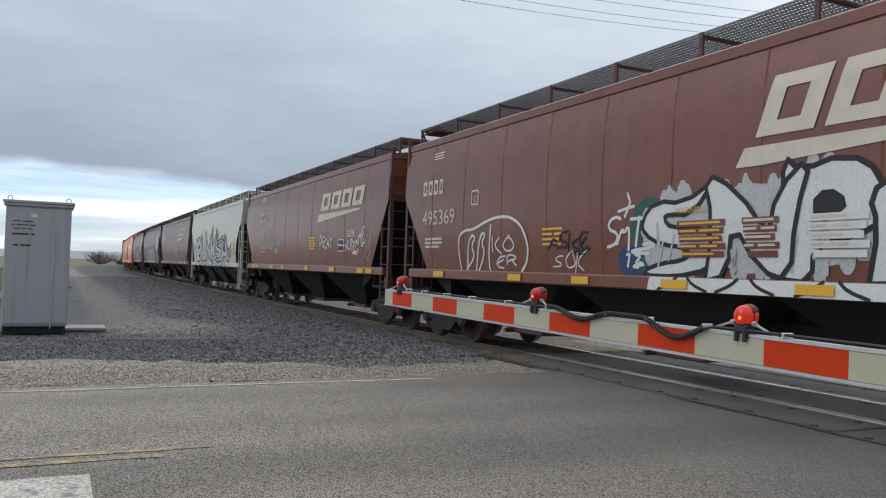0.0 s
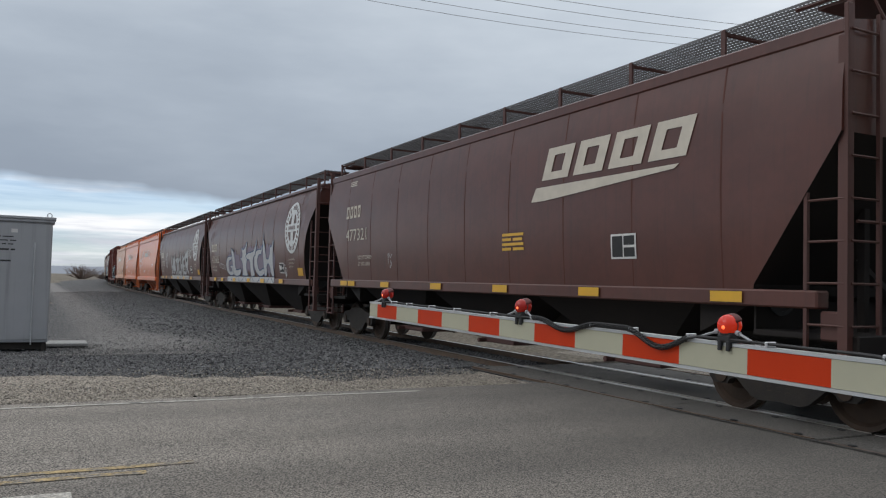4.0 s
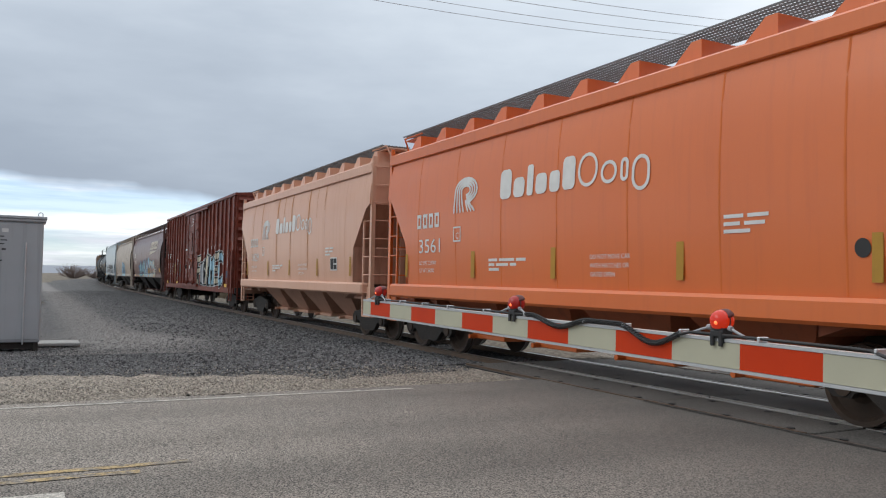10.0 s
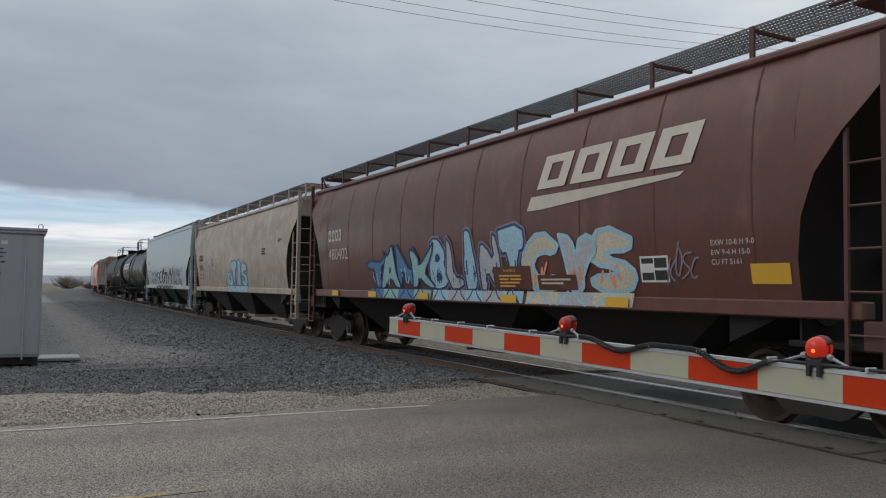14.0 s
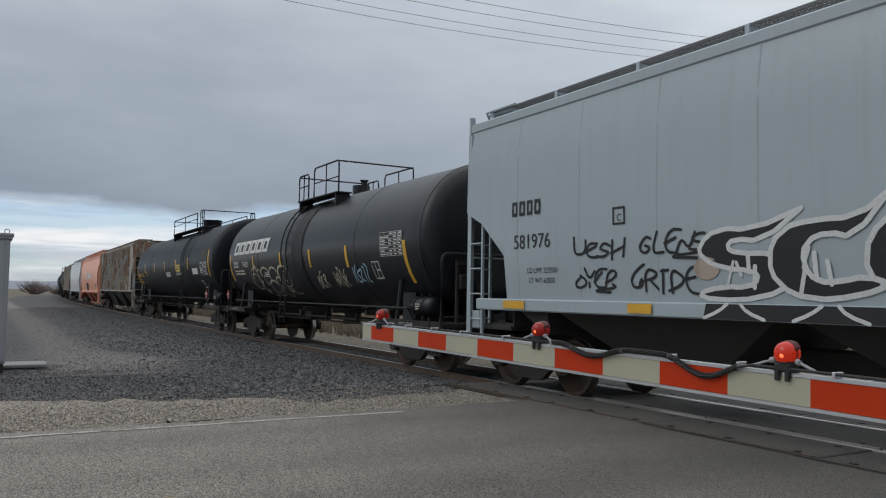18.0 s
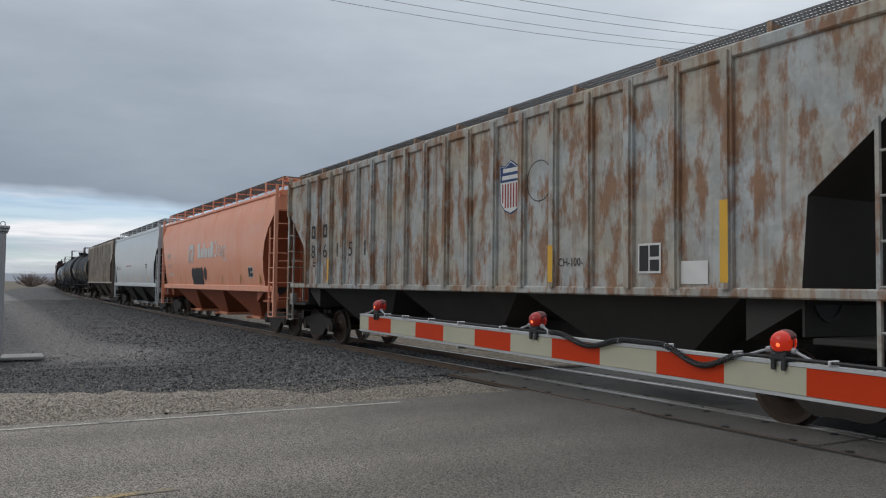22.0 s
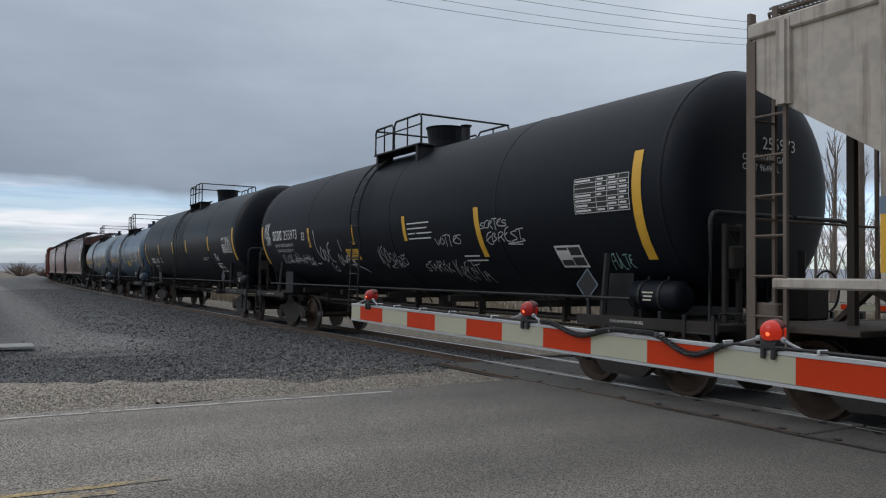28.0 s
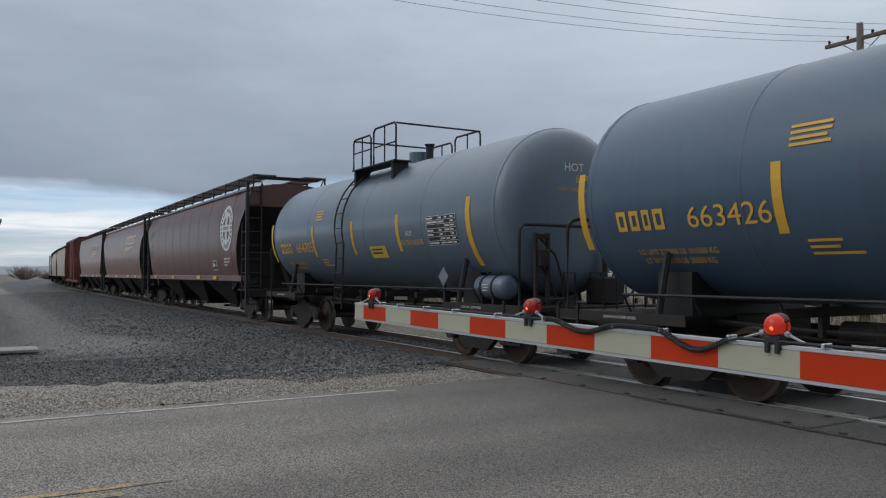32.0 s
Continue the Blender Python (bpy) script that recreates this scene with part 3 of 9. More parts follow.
crossing = thing("crossing_panels", "worn concrete crossing panels beside the rails", "crossing", kind="structure")
hole_disc_mesh = None
for a0, a1, nm in ((-1.02, -0.075, "field_panel"), (0.115, 1.32, "gauge_panel"), (1.52, 2.5, "field_panel")):
    for k in range(5):
        b0 = 2.6 - 2.44 * (k + 1)
        bm = bmesh.new()
        box(bm, a0, a1, b0 + 0.012, b0 + 2.43, -0.2, -0.006, 0.012)
        for v in bm.verts:
            v.co = at(v.co.x, v.co.y, v.co.z + (0.004 * ((k * 7) % 3) if v.co.z > -0.1 else 0))
        panel = part(nm, bm, MAT["panel"], crossing)
        # bolt holes, their dark depth painted as small black discs
        for bx in (a0 + 0.12, a1 - 0.12):
            for by in (0.3, 1.2, 2.1):
                if hole_disc_mesh is None:
                    bm = bmesh.new()
                    tube(bm, [(0, 0, -0.05), (0, 0, 0.006)], 0.045, 10)
                    bo = part("bolt_hole_disc", bm, MAT["black"], panel)
                    hole_disc_mesh = bo.data
                    bo.matrix_basis = Matrix.Translation(at(bx, b0 + by, 0.0))
                else:
                    share("bolt_hole_disc", hole_disc_mesh, panel, Matrix.Translation(at(bx, b0 + by, 0.004 * ((k * 7) % 3) - 0.002)))
        for inner in ([a1] if nm == "field_panel" and a0 < 0 else [a0] if nm == "field_panel" else [a0, a1]):
            bm = bmesh.new()
            box(bm, inner - 0.012, inner + 0.012, b0 + 0.02, b0 + 2.42, -0.1, 0.002 + 0.004 * ((k * 7) % 3))
            for v in bm.verts:
                v.co = at(v.co.x, v.co.y, v.co.z)
            part("flangeway_angle", bm, MAT["angle"], panel, "worn bright steel angle")
        if nm == "field_panel":
            edge = a0 if a0 < 0 else a1
            bm = bmesh.new()
            box(bm, edge - 0.02, edge + 0.02, b0 + 0.02, b0 + 2.42, -0.1, 0.008 + 0.004 * ((k * 7) % 3))
            for v in bm.verts:
                v.co = at(v.co.x, v.co.y, v.co.z)
            part("edge_angle", bm, MAT["rail"], panel, "rusty steel edge angle")
bm = bmesh.new()
box(bm, -1.07, 2.53, -9.6, 2.61, -0.25, -0.03)
for v in bm.verts:
    v.co = at(v.co.x, v.co.y, v.co.z)
part("flangeway_filler", bm, MAT["black"], crossing, "black rubber filler between panels and rails")

# torn strip of tar and open joint between asphalt and panels
bm = bmesh.new()
pa = []
for i in range(70):
    b = -2.3 - 0.1 * i
    w = 0.03 + 0.03 * noise.noise((b * 2.2, 0, 7))
    c = -1.10 + 0.02 * noise.noise((b * 0.9, 3, 1))
    pa.append((bm.verts.new(at(c - w, b, 0.015)), bm.verts.new(at(c + w, b, 0.015))))
for p, q in zip(pa, pa[1:]):
    bm.faces.new((p[0], q[0], q[1], p[1]))
tagged(link("tar_joint", bm, MAT["tar"]), "dark tarred joint between asphalt and crossing panels", "joint", kind="structure")

# loose ballast stones on the shoulder, thicker near the rail
rs = np.random.RandomState(5)


def stones(name, n, place, size, mat, label):
    base = np.array([(1, 0, 0), (-0.9, 0.2, 0), (0.1, 1, 0.1), (0, -1, -0.1), (0.1, 0, 0.8), (0, 0.1, -0.8)], float)
    faces = np.array([(0, 2, 4), (2, 1, 4), (1, 3, 4), (3, 0, 4), (2, 0, 5), (1, 2, 5), (3, 1, 5), (0, 3, 5)])
    vs, fs = [], []
    for i in range(n):
        c = place()
        r = size * rs.uniform(0.5, 1.25)
        an = rs.uniform(0, 6.283)
        k = base * rs.uniform(0.65, 1.2, (6, 1)) * r * np.array([1, rs.uniform(0.6, 1), rs.uniform(0.5, 0.85)])
        q = np.stack([k[:, 0] * math.cos(an) - k[:, 1] * math.sin(an), k[:, 0] * math.sin(an) + k[:, 1] * math.cos(an), k[:, 2]], 1)
        vs.append(q + np.array(c))
        fs.append(faces + 6 * i)
    me = bpy.data.meshes.new(name)
    me.from_pydata(np.concatenate(vs).tolist(), [], np.concatenate(fs).tolist())
    me.materials.append(mat)
    return tagged(new(name, me), label, "stones", kind="stuff")


def driven(a, b):
    """How much of the gravel vehicles have swept away there, 0 to 1."""
    turn = math.exp(-((b - 10.8) * 0.30) ** 2)
    edge = min(1 - abs(a - (0.6 * turn - 6.35)) / (1.05 + 1.25 * turn), (b - 8.2) * 0.5)
    return min(max(1.8 * (edge + 0.5 * noise.noise((a * 0.9, b * 0.9, 5.0))), 0.0), 0.93)


def off_path(place):
    while True:
        a, b, q = place()
        if rs.uniform() > driven(a, b):
            return q


def on_shoulder():
    s = 2.7 + 72 * rs.uniform() ** 1.65
    a = 2.0 - abs(rs.normal(0, 2.6)) if rs.uniform() < 0.85 else rs.uniform(-6, 2)
    p = track(s, a - GAUGE / 2)
    return a, s, (p.x, p.y, (max(bed_z(a, s), gz(a, s) - 0.03) if a < -1.0 else bed_z(a, s)) + 0.018)


def on_yard():
    s, a = rs.uniform(1.2, 11), rs.uniform(-13, -1.5)
    p = track(s, a - GAUGE / 2)
    return a, s, (p.x, p.y, gz(a, s) - 0.02)


def on_verge():
    a, b = rs.uniform(-14, -1.3), 0.15 + abs(rs.normal(0, 1.35))
    p = at(a, b, -0.005)
    return tuple(p)


def on_path():
    s = 7.5 + 62 * rs.uniform() ** 1.8
    w = 1.0 + 1.2 * math.exp(-((s - 10.8) * 0.3) ** 2)
    a = -6.3 + 0.5 * (w - 1.0) + w * rs.normal(0, 0.75)
    p = track(s, a - GAUGE / 2)
    return p.x, p.y, gz(a, s) - 0.012


def stone_mat(name, lo, hi):
    m = material(name, lo, hi, 9.0, 0.95, bump=0.4, bump_scale=60)
    nt = m.node_tree
    g = nt.nodes.new("ShaderNodeNewGeometry")
    r = nt.nodes.new("ShaderNodeValToRGB")
    r.color_ramp.elements[0].color, r.color_ramp.elements[1].color = (*lo, 1), (*hi, 1)
    nt.links.new(g.outputs["Random Per Island"], r.inputs[0])
    nt.links.new(r.outputs[0], nt.nodes["Principled BSDF"].inputs["Base Color"])
    return m


MAT["stone"] = stone_mat("grey_ballast_stones", (0.026, 0.026, 0.028), (0.20, 0.197, 0.196))
MAT["pebble"] = stone_mat("tan_pebbles", (0.15, 0.13, 0.11), (0.42, 0.38, 0.32))
stones("ballast_stones", 52000, lambda: off_path(on_shoulder), 0.047, MAT["stone"], "loose grey crushed ballast stones on the track shoulder")
stones("yard_gravel", 24000, lambda: off_path(on_yard), 0.028, MAT["stone"], "loose dark grey gravel round the equipment cabinet")
stones("verge_gravel", 12000, on_verge, 0.018, MAT["pebble"], "loose pale pebbles along the road's edge")
MAT["path_stone"] = stone_mat("dusty_grey_pebbles", (0.09, 0.086, 0.083), (0.33, 0.31, 0.29))
stones("path_gravel", 26000, on_path, 0.018, MAT["path_stone"], "loose grey gravel scattered over the access track")

# ---- cabinet, slab, poles, wires ----
def bars(bm, x0, z, widths, h, y, gap=0.02):
    """A line of plain bars, standing for small writing."""
    for w in widths:
        box(bm, x0, x0 + w, y - 0.003, y, z, z + h)
        x0 += w + gap
    return bm


def equipment_cabinet():
    e = thing("equipment_cabinet", "tall grey aluminium railway equipment cabinet on short legs", "cabinet")
    w, dp, h = 1.27, 0.85, 2.78
    bm = bmesh.new()
    box(bm, 0, w, 0, dp, 0.14, h, 0.015)
    body = part("body", bm, MAT["galv"], e)
    bm = bmesh.new()
    box(bm, -0.06, w + 0.06, -0.07, dp + 0.06, h, h + 0.06, 0.01)
    box(bm, -0.04, w + 0.04, -0.05, dp + 0.04, h - 0.06, h - 0.001, 0.008)
    part("lid", bm, MAT["galv"], e)
    for x in (0.03, w - 0.13):
        for y in (0.03, dp - 0.13):
            bm = bmesh.new()
            box(bm, x, x + 0.1, y, y + 0.1, -0.06, 0.139, 0.008)
            part("leg", bm, MAT["dark_steel"], e)
    bm = bmesh.new()
    box(bm, 0.06, w - 0.06, 0.08, dp - 0.08, 0.0, 0.135)
    part("underframe", bm, MAT["dark_steel"], e)
    bm = bmesh.new()
    box(bm, 0.025, w - 0.025, -0.022, -0.001, 0.2, h - 0.09, 0.006)
    door = part("door", bm, MAT["galv"], e)
    bm = bmesh.new()
    tube(bm, [(0.94, -0.06, 0.1), (0.94, -0.06, h - 0.5)], 0.016, 8)
    box(bm, 0.92, 0.96, -0.06, -0.022, h - 0.62, h - 0.5)
    box(bm, 0.92, 0.96, -0.06, -0.022, 0.3, 0.34)
    part("lock_rod", bm, MAT["galv_bright"], door, "pale round lock rod")
    bm = bmesh.new()
    box(bm, 0.48, 0.6, -0.028, -0.023, h - 0.3, h - 0.22)
    part("vent_plate", bm, MAT["text_white"], door, "small white plate")
    bm = bmesh.new()
    for z, x0, ws in ((h - 0.40, 0.15, (0.14, 0.2)), (h - 0.48, 0.12, (0.05, 0.22, 0.12)), (h - 0.56, 0.16, (0.12, 0.08, 0.1)), (h - 0.68, 0.13, (0.32, 0.08)), (h - 0.92, 0.16, (0.1, 0.2))):
        bars(bm, x0, z, ws, 0.035 if z < h - 0.6 else 0.022, -0.023, 0.035)
    tagged(part("lettering", bm, MAT["text_black"], door, "rows of black stencilled marks"), kind="stuff")
    for x in (0.07, w - 0.07):
        bm = bmesh.new()
        tube(bm, [(x + 0.045 * math.cos(t * 0.5236), 0.05, h + 0.1 + 0.05 * math.sin(t * 0.5236)) for t in range(13)], 0.012, 6)
        part("lifting_eye", bm, MAT["galv_bright"], e)
    a = math.degrees(math.atan2(U.y, U.x))
    o = at(-9.32, 8.83, -0.1)
    e.matrix_basis = pose(o.x, o.y, o.z, 0, 0, a)
    return e


equipment_cabinet()
bm = bmesh.new()
box(bm, 0, 1.15, 0, 0.95, 0, 0.07, 0.012)
slab = tagged(link("concrete_slab", bm, MAT["concrete"]), "low pale concrete slab lying on the gravel", "slab")
slab.matrix_basis = Matrix.Translation(at(-8.35, 9.72, -0.13)) @ pose(0, 0, 0, 0, 0, 30.6)


def crossarm_pole(o, lean, height, name="utility_pole", arm=True, label="weathered wooden utility pole with a crossarm"):
    e = thing(name, label, "utility pole")
    bm = bmesh.new()
    tube(bm, [(0, 0, -0.4), (0, 0, height * 0.5), (0, 0, height)], [0.17, 0.145, 0.11], 12)
    part("pole", bm, MAT["wood_pole"], e, smooth=True)
    if arm:
        bm = bmesh.new()
        box(bm, -0.06, 0.06, -1.3, 1.3, height - 0.6, height - 0.47, 0.01)
        part("crossarm", bm, MAT["wood_pole"], e)
        bm = bmesh.new()
        tube(bm, [(0.07, -0.65, height - 0.6), (0.07, 0, height - 1.1)], 0.02)
        tube(bm, [(0.07, 0.65, height - 0.6), (0.07, 0, height - 1.1)], 0.02)
        part("arm_brace", bm, MAT["galv"], e)
        for y in (-1.15, -0.45, 0.45, 1.15):
            bm = bmesh.new()
            tube(bm, [(0, y, height - 0.47), (0, y, height - 0.38), (0, y, height - 0.33)], [0.03, 0.05, 0.03], 8)
            part("insulator", bm, MAT["dark_steel"], e)
    e.matrix_basis = Matrix.Translation(o) @ lean
    return e


def meter_pole():
    e = crossarm_pole(at(-9.6, 9.9, -0.14), pose(0, 0, 0, 0, -3.0, 30.6), 10.4, label="leaning wooden utility pole with a grey meter box")
    bm = bmesh.new()
    box(bm, -0.12, 0.12, -0.32, -0.16, 1.75, 2.35, 0.02)
    mb = part("meter_box", bm, MAT["galv"], e, "pale grey electricity meter box")
    bm = bmesh.new()
    tube(bm, [(0, -0.32, 2.12), (0, -0.4, 2.12)], 0.09, 14)
    part("meter_glass", bm, MAT["galv_bright"], mb)
    bm = bmesh.new()
    tube(bm, [(0.02, -0.2, -0.3), (0.02, -0.2, 1.75)], 0.03, 8)
    tube(bm, [(0.02, -0.2, 2.35), (0.02, -0.17, 9.5)], 0.03, 8)
    part("conduit", bm, MAT["galv_bright"], e)


meter_pole()
crossarm_pole(at(17.9, 6.3, -0.3), pose(0, 0, 0, 0, 0, 30.6), 10.6)
crossarm_pole(at(46, 5.2, -0.3), pose(0, 0, 0, 0, 0, 30.6), 10.6)
crossarm_pole(at(30, 4.6, -0.3), pose(0, 0, 0, 0, 0, 30.6), 7.5, arm=False, label="plain weathered wooden pole")


def wire(p, q, sag, name="overhead_wire"):
    bm = bmesh.new()
    pts = [p.lerp(q, t / 16) - Vector((0, 0, sag * 4 * (t / 16) * (1 - t / 16))) for t in range(17)]
    tube(bm, pts, 0.0075, 5)
    ob = link(name, bm, MAT["wire"])
    return tagged(ob, "thin grey overhead power line", "wire", "overhead wires")


for y, dz in ((-1.15, 0), (-0.45, 0), (0.45, 0), (1.15, 0)):
    wire(at(-10.1, 9.9 + y, 9.9), at(17.9, 6.3 + y, 9.95), 0.75)
    wire(at(17.9, 6.3 + y, 9.95), at(46, 5.2 + y, 9.95), 0.6)

# ---- crossing gates ----
MAT["lamp_seam"] = plain("dark_red_rubber_seam", (0.10, 0.012, 0.01), 0.5)


def crossing_gate(base, turn, length, z, label, near=True, dip=0.0, first=0.170):
    """The arm points along +x from its mast at the origin; its tip is at x = length."""
    e = thing("crossing_gate", label, "barrier")
    bm = bmesh.new()
    box(bm, 0.0, length, -0.018, 0.018, z - 0.058, z + 0.058, 0.004)
    box(bm, 0.0, length, -0.024, 0.024, z + 0.058, z + 0.072)
    box(bm, 0.0, length, -0.024, 0.024, z - 0.072, z - 0.058)
    part("arm", bm, MAT["galv_bright"], e, "bare aluminium arm")
    x = length
    k = 0
    while x > 0.3:
        w = first if k == 0 else 0.405
        for sgn in (-1, 1):
            bm = bmesh.new()
            box(bm, max(x - w, 0.3) + 0.0, x, 0.0195 * sgn - 0.001, 0.0195 * sgn + 0.001, z - 0.056, z + 0.056)
            part("stripe", bm, MAT["gate_white"] if k % 2 == 0 else MAT["gate_red"], e, "cream reflective stripe" if k % 2 == 0 else "red reflective stripe")
        x -= w
        k += 1
    for i, d in enumerate((0.33, 2.44, 4.10) if near else (0.3, 1.9, 3.4)):
        xl, zl = length - d, z + 0.150
        bm = bmesh.new()
        box(bm, xl - 0.042, xl + 0.042, -0.034, 0.036, z + 0.073, z + 0.088, 0.004)
        for dx in (-0.036, 0.024):
            box(bm, xl + dx, xl + dx + 0.014, -0.03, 0.034, z + 0.05, z + 0.112, 0.003)
        box(bm, xl - 0.034, xl - 0.014, 0.026, 0.040, z + 0.036, z + 0.082, 0.003)
        box(bm, xl + 0.014, xl + 0.034, 0.026, 0.040, z + 0.036, z + 0.082, 0.003)
        box(bm, xl - 0.036, xl + 0.036, -0.03, 0.040, z + 0.076, z + 0.108, 0.006)
        tube(bm, [(xl, 0, z + 0.085), (xl, 0, z + 0.118)], [0.036, 0.042], 14)
        lamp = part("lamp", bm, MAT["black"], e, "red warning lamp in a black bracket")
        for sgn in (1, -1):
            bm = bmesh.new()
            rings = []
            for q in range(8):
                t = radians(90 * q / 7)
                rr, yy = 0.047 * math.cos(t) ** 0.8 + 0.001, 0.004 + 0.050 * math.sin(t)
                rings.append([(xl + rr * math.cos(2 * math.pi * k / 20), sgn * yy, zl + 1.03 * rr * math.sin(2 * math.pi * k / 20)) for k in range(20)])
            loft(bm, rings)
            fix(bm)
            part("lens", bm, MAT["lens_lit"] if d > 4 else MAT["lens"], lamp, "glowing red lens" if d > 4 else "dull red lens", True)
        bm = bmesh.new()
        loft(bm, [[(xl + rr * math.cos(2 * math.pi * q / 20), yy, zl + rr * math.sin(2 * math.pi * q / 20)) for q in range(20)] for rr, yy in ((0.046, -0.0045), (0.0495, -0.003), (0.0495, 0.003), (0.046, 0.0045))])
        fix(bm)
        part("lamp_ring", bm, MAT["lamp_seam"], lamp)
        bm = bmesh.new()
        bmesh.ops.create_uvsphere(bm, u_segments=10, v_segments=6, radius=0.011, matrix=Matrix.Translation((xl - 0.010, 0.046, zl - 0.008)))
        part("bulb", bm, MAT["bulb"], lamp, smooth=True)
        bm = bmesh.new()
        rings = []
        for q in range(6):
            t = radians(8 + 62 * q / 5)
            rings.append([(xl + 0.0515 * math.sin(t) * math.cos(2 * math.pi * k / 20), -0.006 + 0.0545 * math.sin(t) * math.sin(2 * math.pi * k / 20), zl + 0.0525 * math.cos(t) - 0.012 * math.sin(t) * math.sin(2 * math.pi * k / 20)) for k in range(20)])
        loft(bm, rings)
        fix(bm)
        part("hood", bm, MAT["lamp_seam"], lamp, "dark red hood", True)
        for sgn in (-1, 1):
            bm = bmesh.new()
            tube(bm, [(xl + sgn * 0.052, 0.01, zl - 0.03), (xl + sgn * 0.07, 0.015, zl - 0.034)], 0.012, 8)
            tube(bm, [(xl + sgn * 0.06, 0.01, zl - 0.032), (xl + sgn * 0.10, 0.02, zl - 0.045), (xl + sgn * 0.16, 0.025, z + 0.084), (xl + sgn * 0.2, 0.028, z + 0.082)], 0.006, 6)
            part("pigtail", bm, MAT["wire"], lamp, "grey cable stub")
    # the lamp cable: clipped along the top edge, with slack loops
    bm = bmesh.new()
    pts = []
    n = 90
    for i in range(n + 1):
        xx = length - 0.3 - (length - 0.7) * i / n
        dd = length - xx
        zz = z + 0.088
        for c, wd, dp in ((2.93, 0.28, 0.05), (3.70, 0.26, 0.075), (5.0, 0.2, 0.04)):
            if near and abs(dd - c) < wd:
                zz -= dp * (0.5 + 0.5 * math.cos(math.pi * (dd - c) / wd))
        pts.append((xx, 0.030 + (0.012 if zz < z + 0.08 else 0), zz))
    tube(bm, pts, 0.007, 6)
    part("cable", bm, MAT["black"], e, "black lamp cable with slack loops")
    if near:
        # the coiled part of the cable
        bm = bmesh.new()
        pts = []
        for i in range(420):
            f = i / 419
            dd = 2.60 + 1.28 * f
            zz = z + 0.09
            for c, wd, dp in ((2.93, 0.28, 0.05), (3.70, 0.26, 0.075)):
                if abs(dd - c) < wd:
                    zz -= dp * (0.5 + 0.5 * math.cos(math.pi * (dd - c) / wd))
            pts.append((length - dd, 0.036 + 0.013 * math.cos(i * 1.1), zz + 0.013 * math.sin(i * 1.1)))
        tube(bm, pts, 0.0045, 4)
        part("coiled_cable", bm, MAT["black"], e, "black coiled cable")
    for dd in (0.5, 0.8, 1.2, 1.6, 2.1, 2.58, 3.15, 3.48, 3.88, 4.33, 4.85, 5.4):
        if dd < length - 0.4:
            bm = bmesh.new()
            box(bm, length - dd - 0.007, length - dd + 0.007, -0.02, 0.04, z + 0.073, z + 0.096, 0.003)
            part("cable_clip", bm, MAT["galv_bright"], e)
    bm = bmesh.new()
    tube(bm, [(-0.25, 0.25, -0.3), (-0.25, 0.25, 4.0)], 0.06, 12)
    part("mast", bm, MAT["galv_bright"], e, "bare aluminium mast", True)
    bm = bmesh.new()
    box(bm, -0.45, 0.02, -0.04, 0.2, z - 0.25, z + 0.25, 0.02)
    part("mechanism_box", bm, MAT["galv"], e)
    bm = bmesh.new()
    box(bm, -1.1, -0.42, -0.03, 0.03, z - 0.07, z + 0.07, 0.01)
    part("counterweight", bm, MAT["dark_steel"], e)
    e.matrix_basis = Matrix.Translation(base) @ pose(0, 0, 0, 0, dip, turn)
    return e


VDEG = math.degrees(math.atan2(V.y, V.x))
ARM = 6.78
crossing_gate(at(-5.60, -4.675, 1.271) - (pose(0, 0, 0, 0, -0.70, VDEG + 0.96) @ Vector((ARM - 0.983, 0, 1.275))), VDEG + 0.96, ARM, 1.275, "red and cream striped crossing gate arm, lowered, with three red lamps", dip=-0.70)
crossing_gate(at(7.2, 1.9, 0), VDEG + 180, 5.6, 1.05, "lowered striped crossing gate beyond the track", near=False)

# ---- hills, bushes, bare trees ----
bm = bmesh.new()
prev = None
for k in range(181):
    an = 2 * math.pi * k / 180
    x, y = 3400 * math.cos(an), 3400 * math.sin(an)
    hgt = 34 + 24 * noise.noise((x * 0.0009, y * 0.0009, 3.0)) + 8 * noise.noise((x * 0.004, y * 0.004, 1.0))
    cur = [bm.verts.new((x, y, -2)), bm.verts.new((x * 1.03, y * 1.03, hgt * 0.7)), bm.verts.new((x * 1.08, y * 1.08, hgt))]
    if prev:
        bm.faces.new((prev[0], cur[0], cur[1], prev[1]))
        bm.faces.new((prev[1], cur[1], cur[2], prev[2]))
    prev = cur
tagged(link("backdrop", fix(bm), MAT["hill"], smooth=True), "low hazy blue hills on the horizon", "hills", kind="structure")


def twigs(bm, start, direction, length, r, depth, rnd, spread):
    end = start + direction * length
    mid = start.lerp(end, 0.5) + Vector((rnd.uniform(-1, 1), rnd.uniform(-1, 1), 0)) * length * 0.05
    tube(bm, [start, mid, end], [r, r * 0.75, r * 0.45], 4 if depth < 2 else 6)
    if depth == 0:
        return
    for k in range(rnd.randint(3, 5)):
        t = rnd.uniform(0.35, 1.0)
        d = (direction + Vector((rnd.uniform(-1, 1), rnd.uniform(-1, 1), rnd.uniform(-0.1, 0.9))) * spread).normalized()
        twigs(bm, start.lerp(end, t), d, length * rnd.uniform(0.4, 0.62), r * 0.45, depth - 1, rnd, spread)


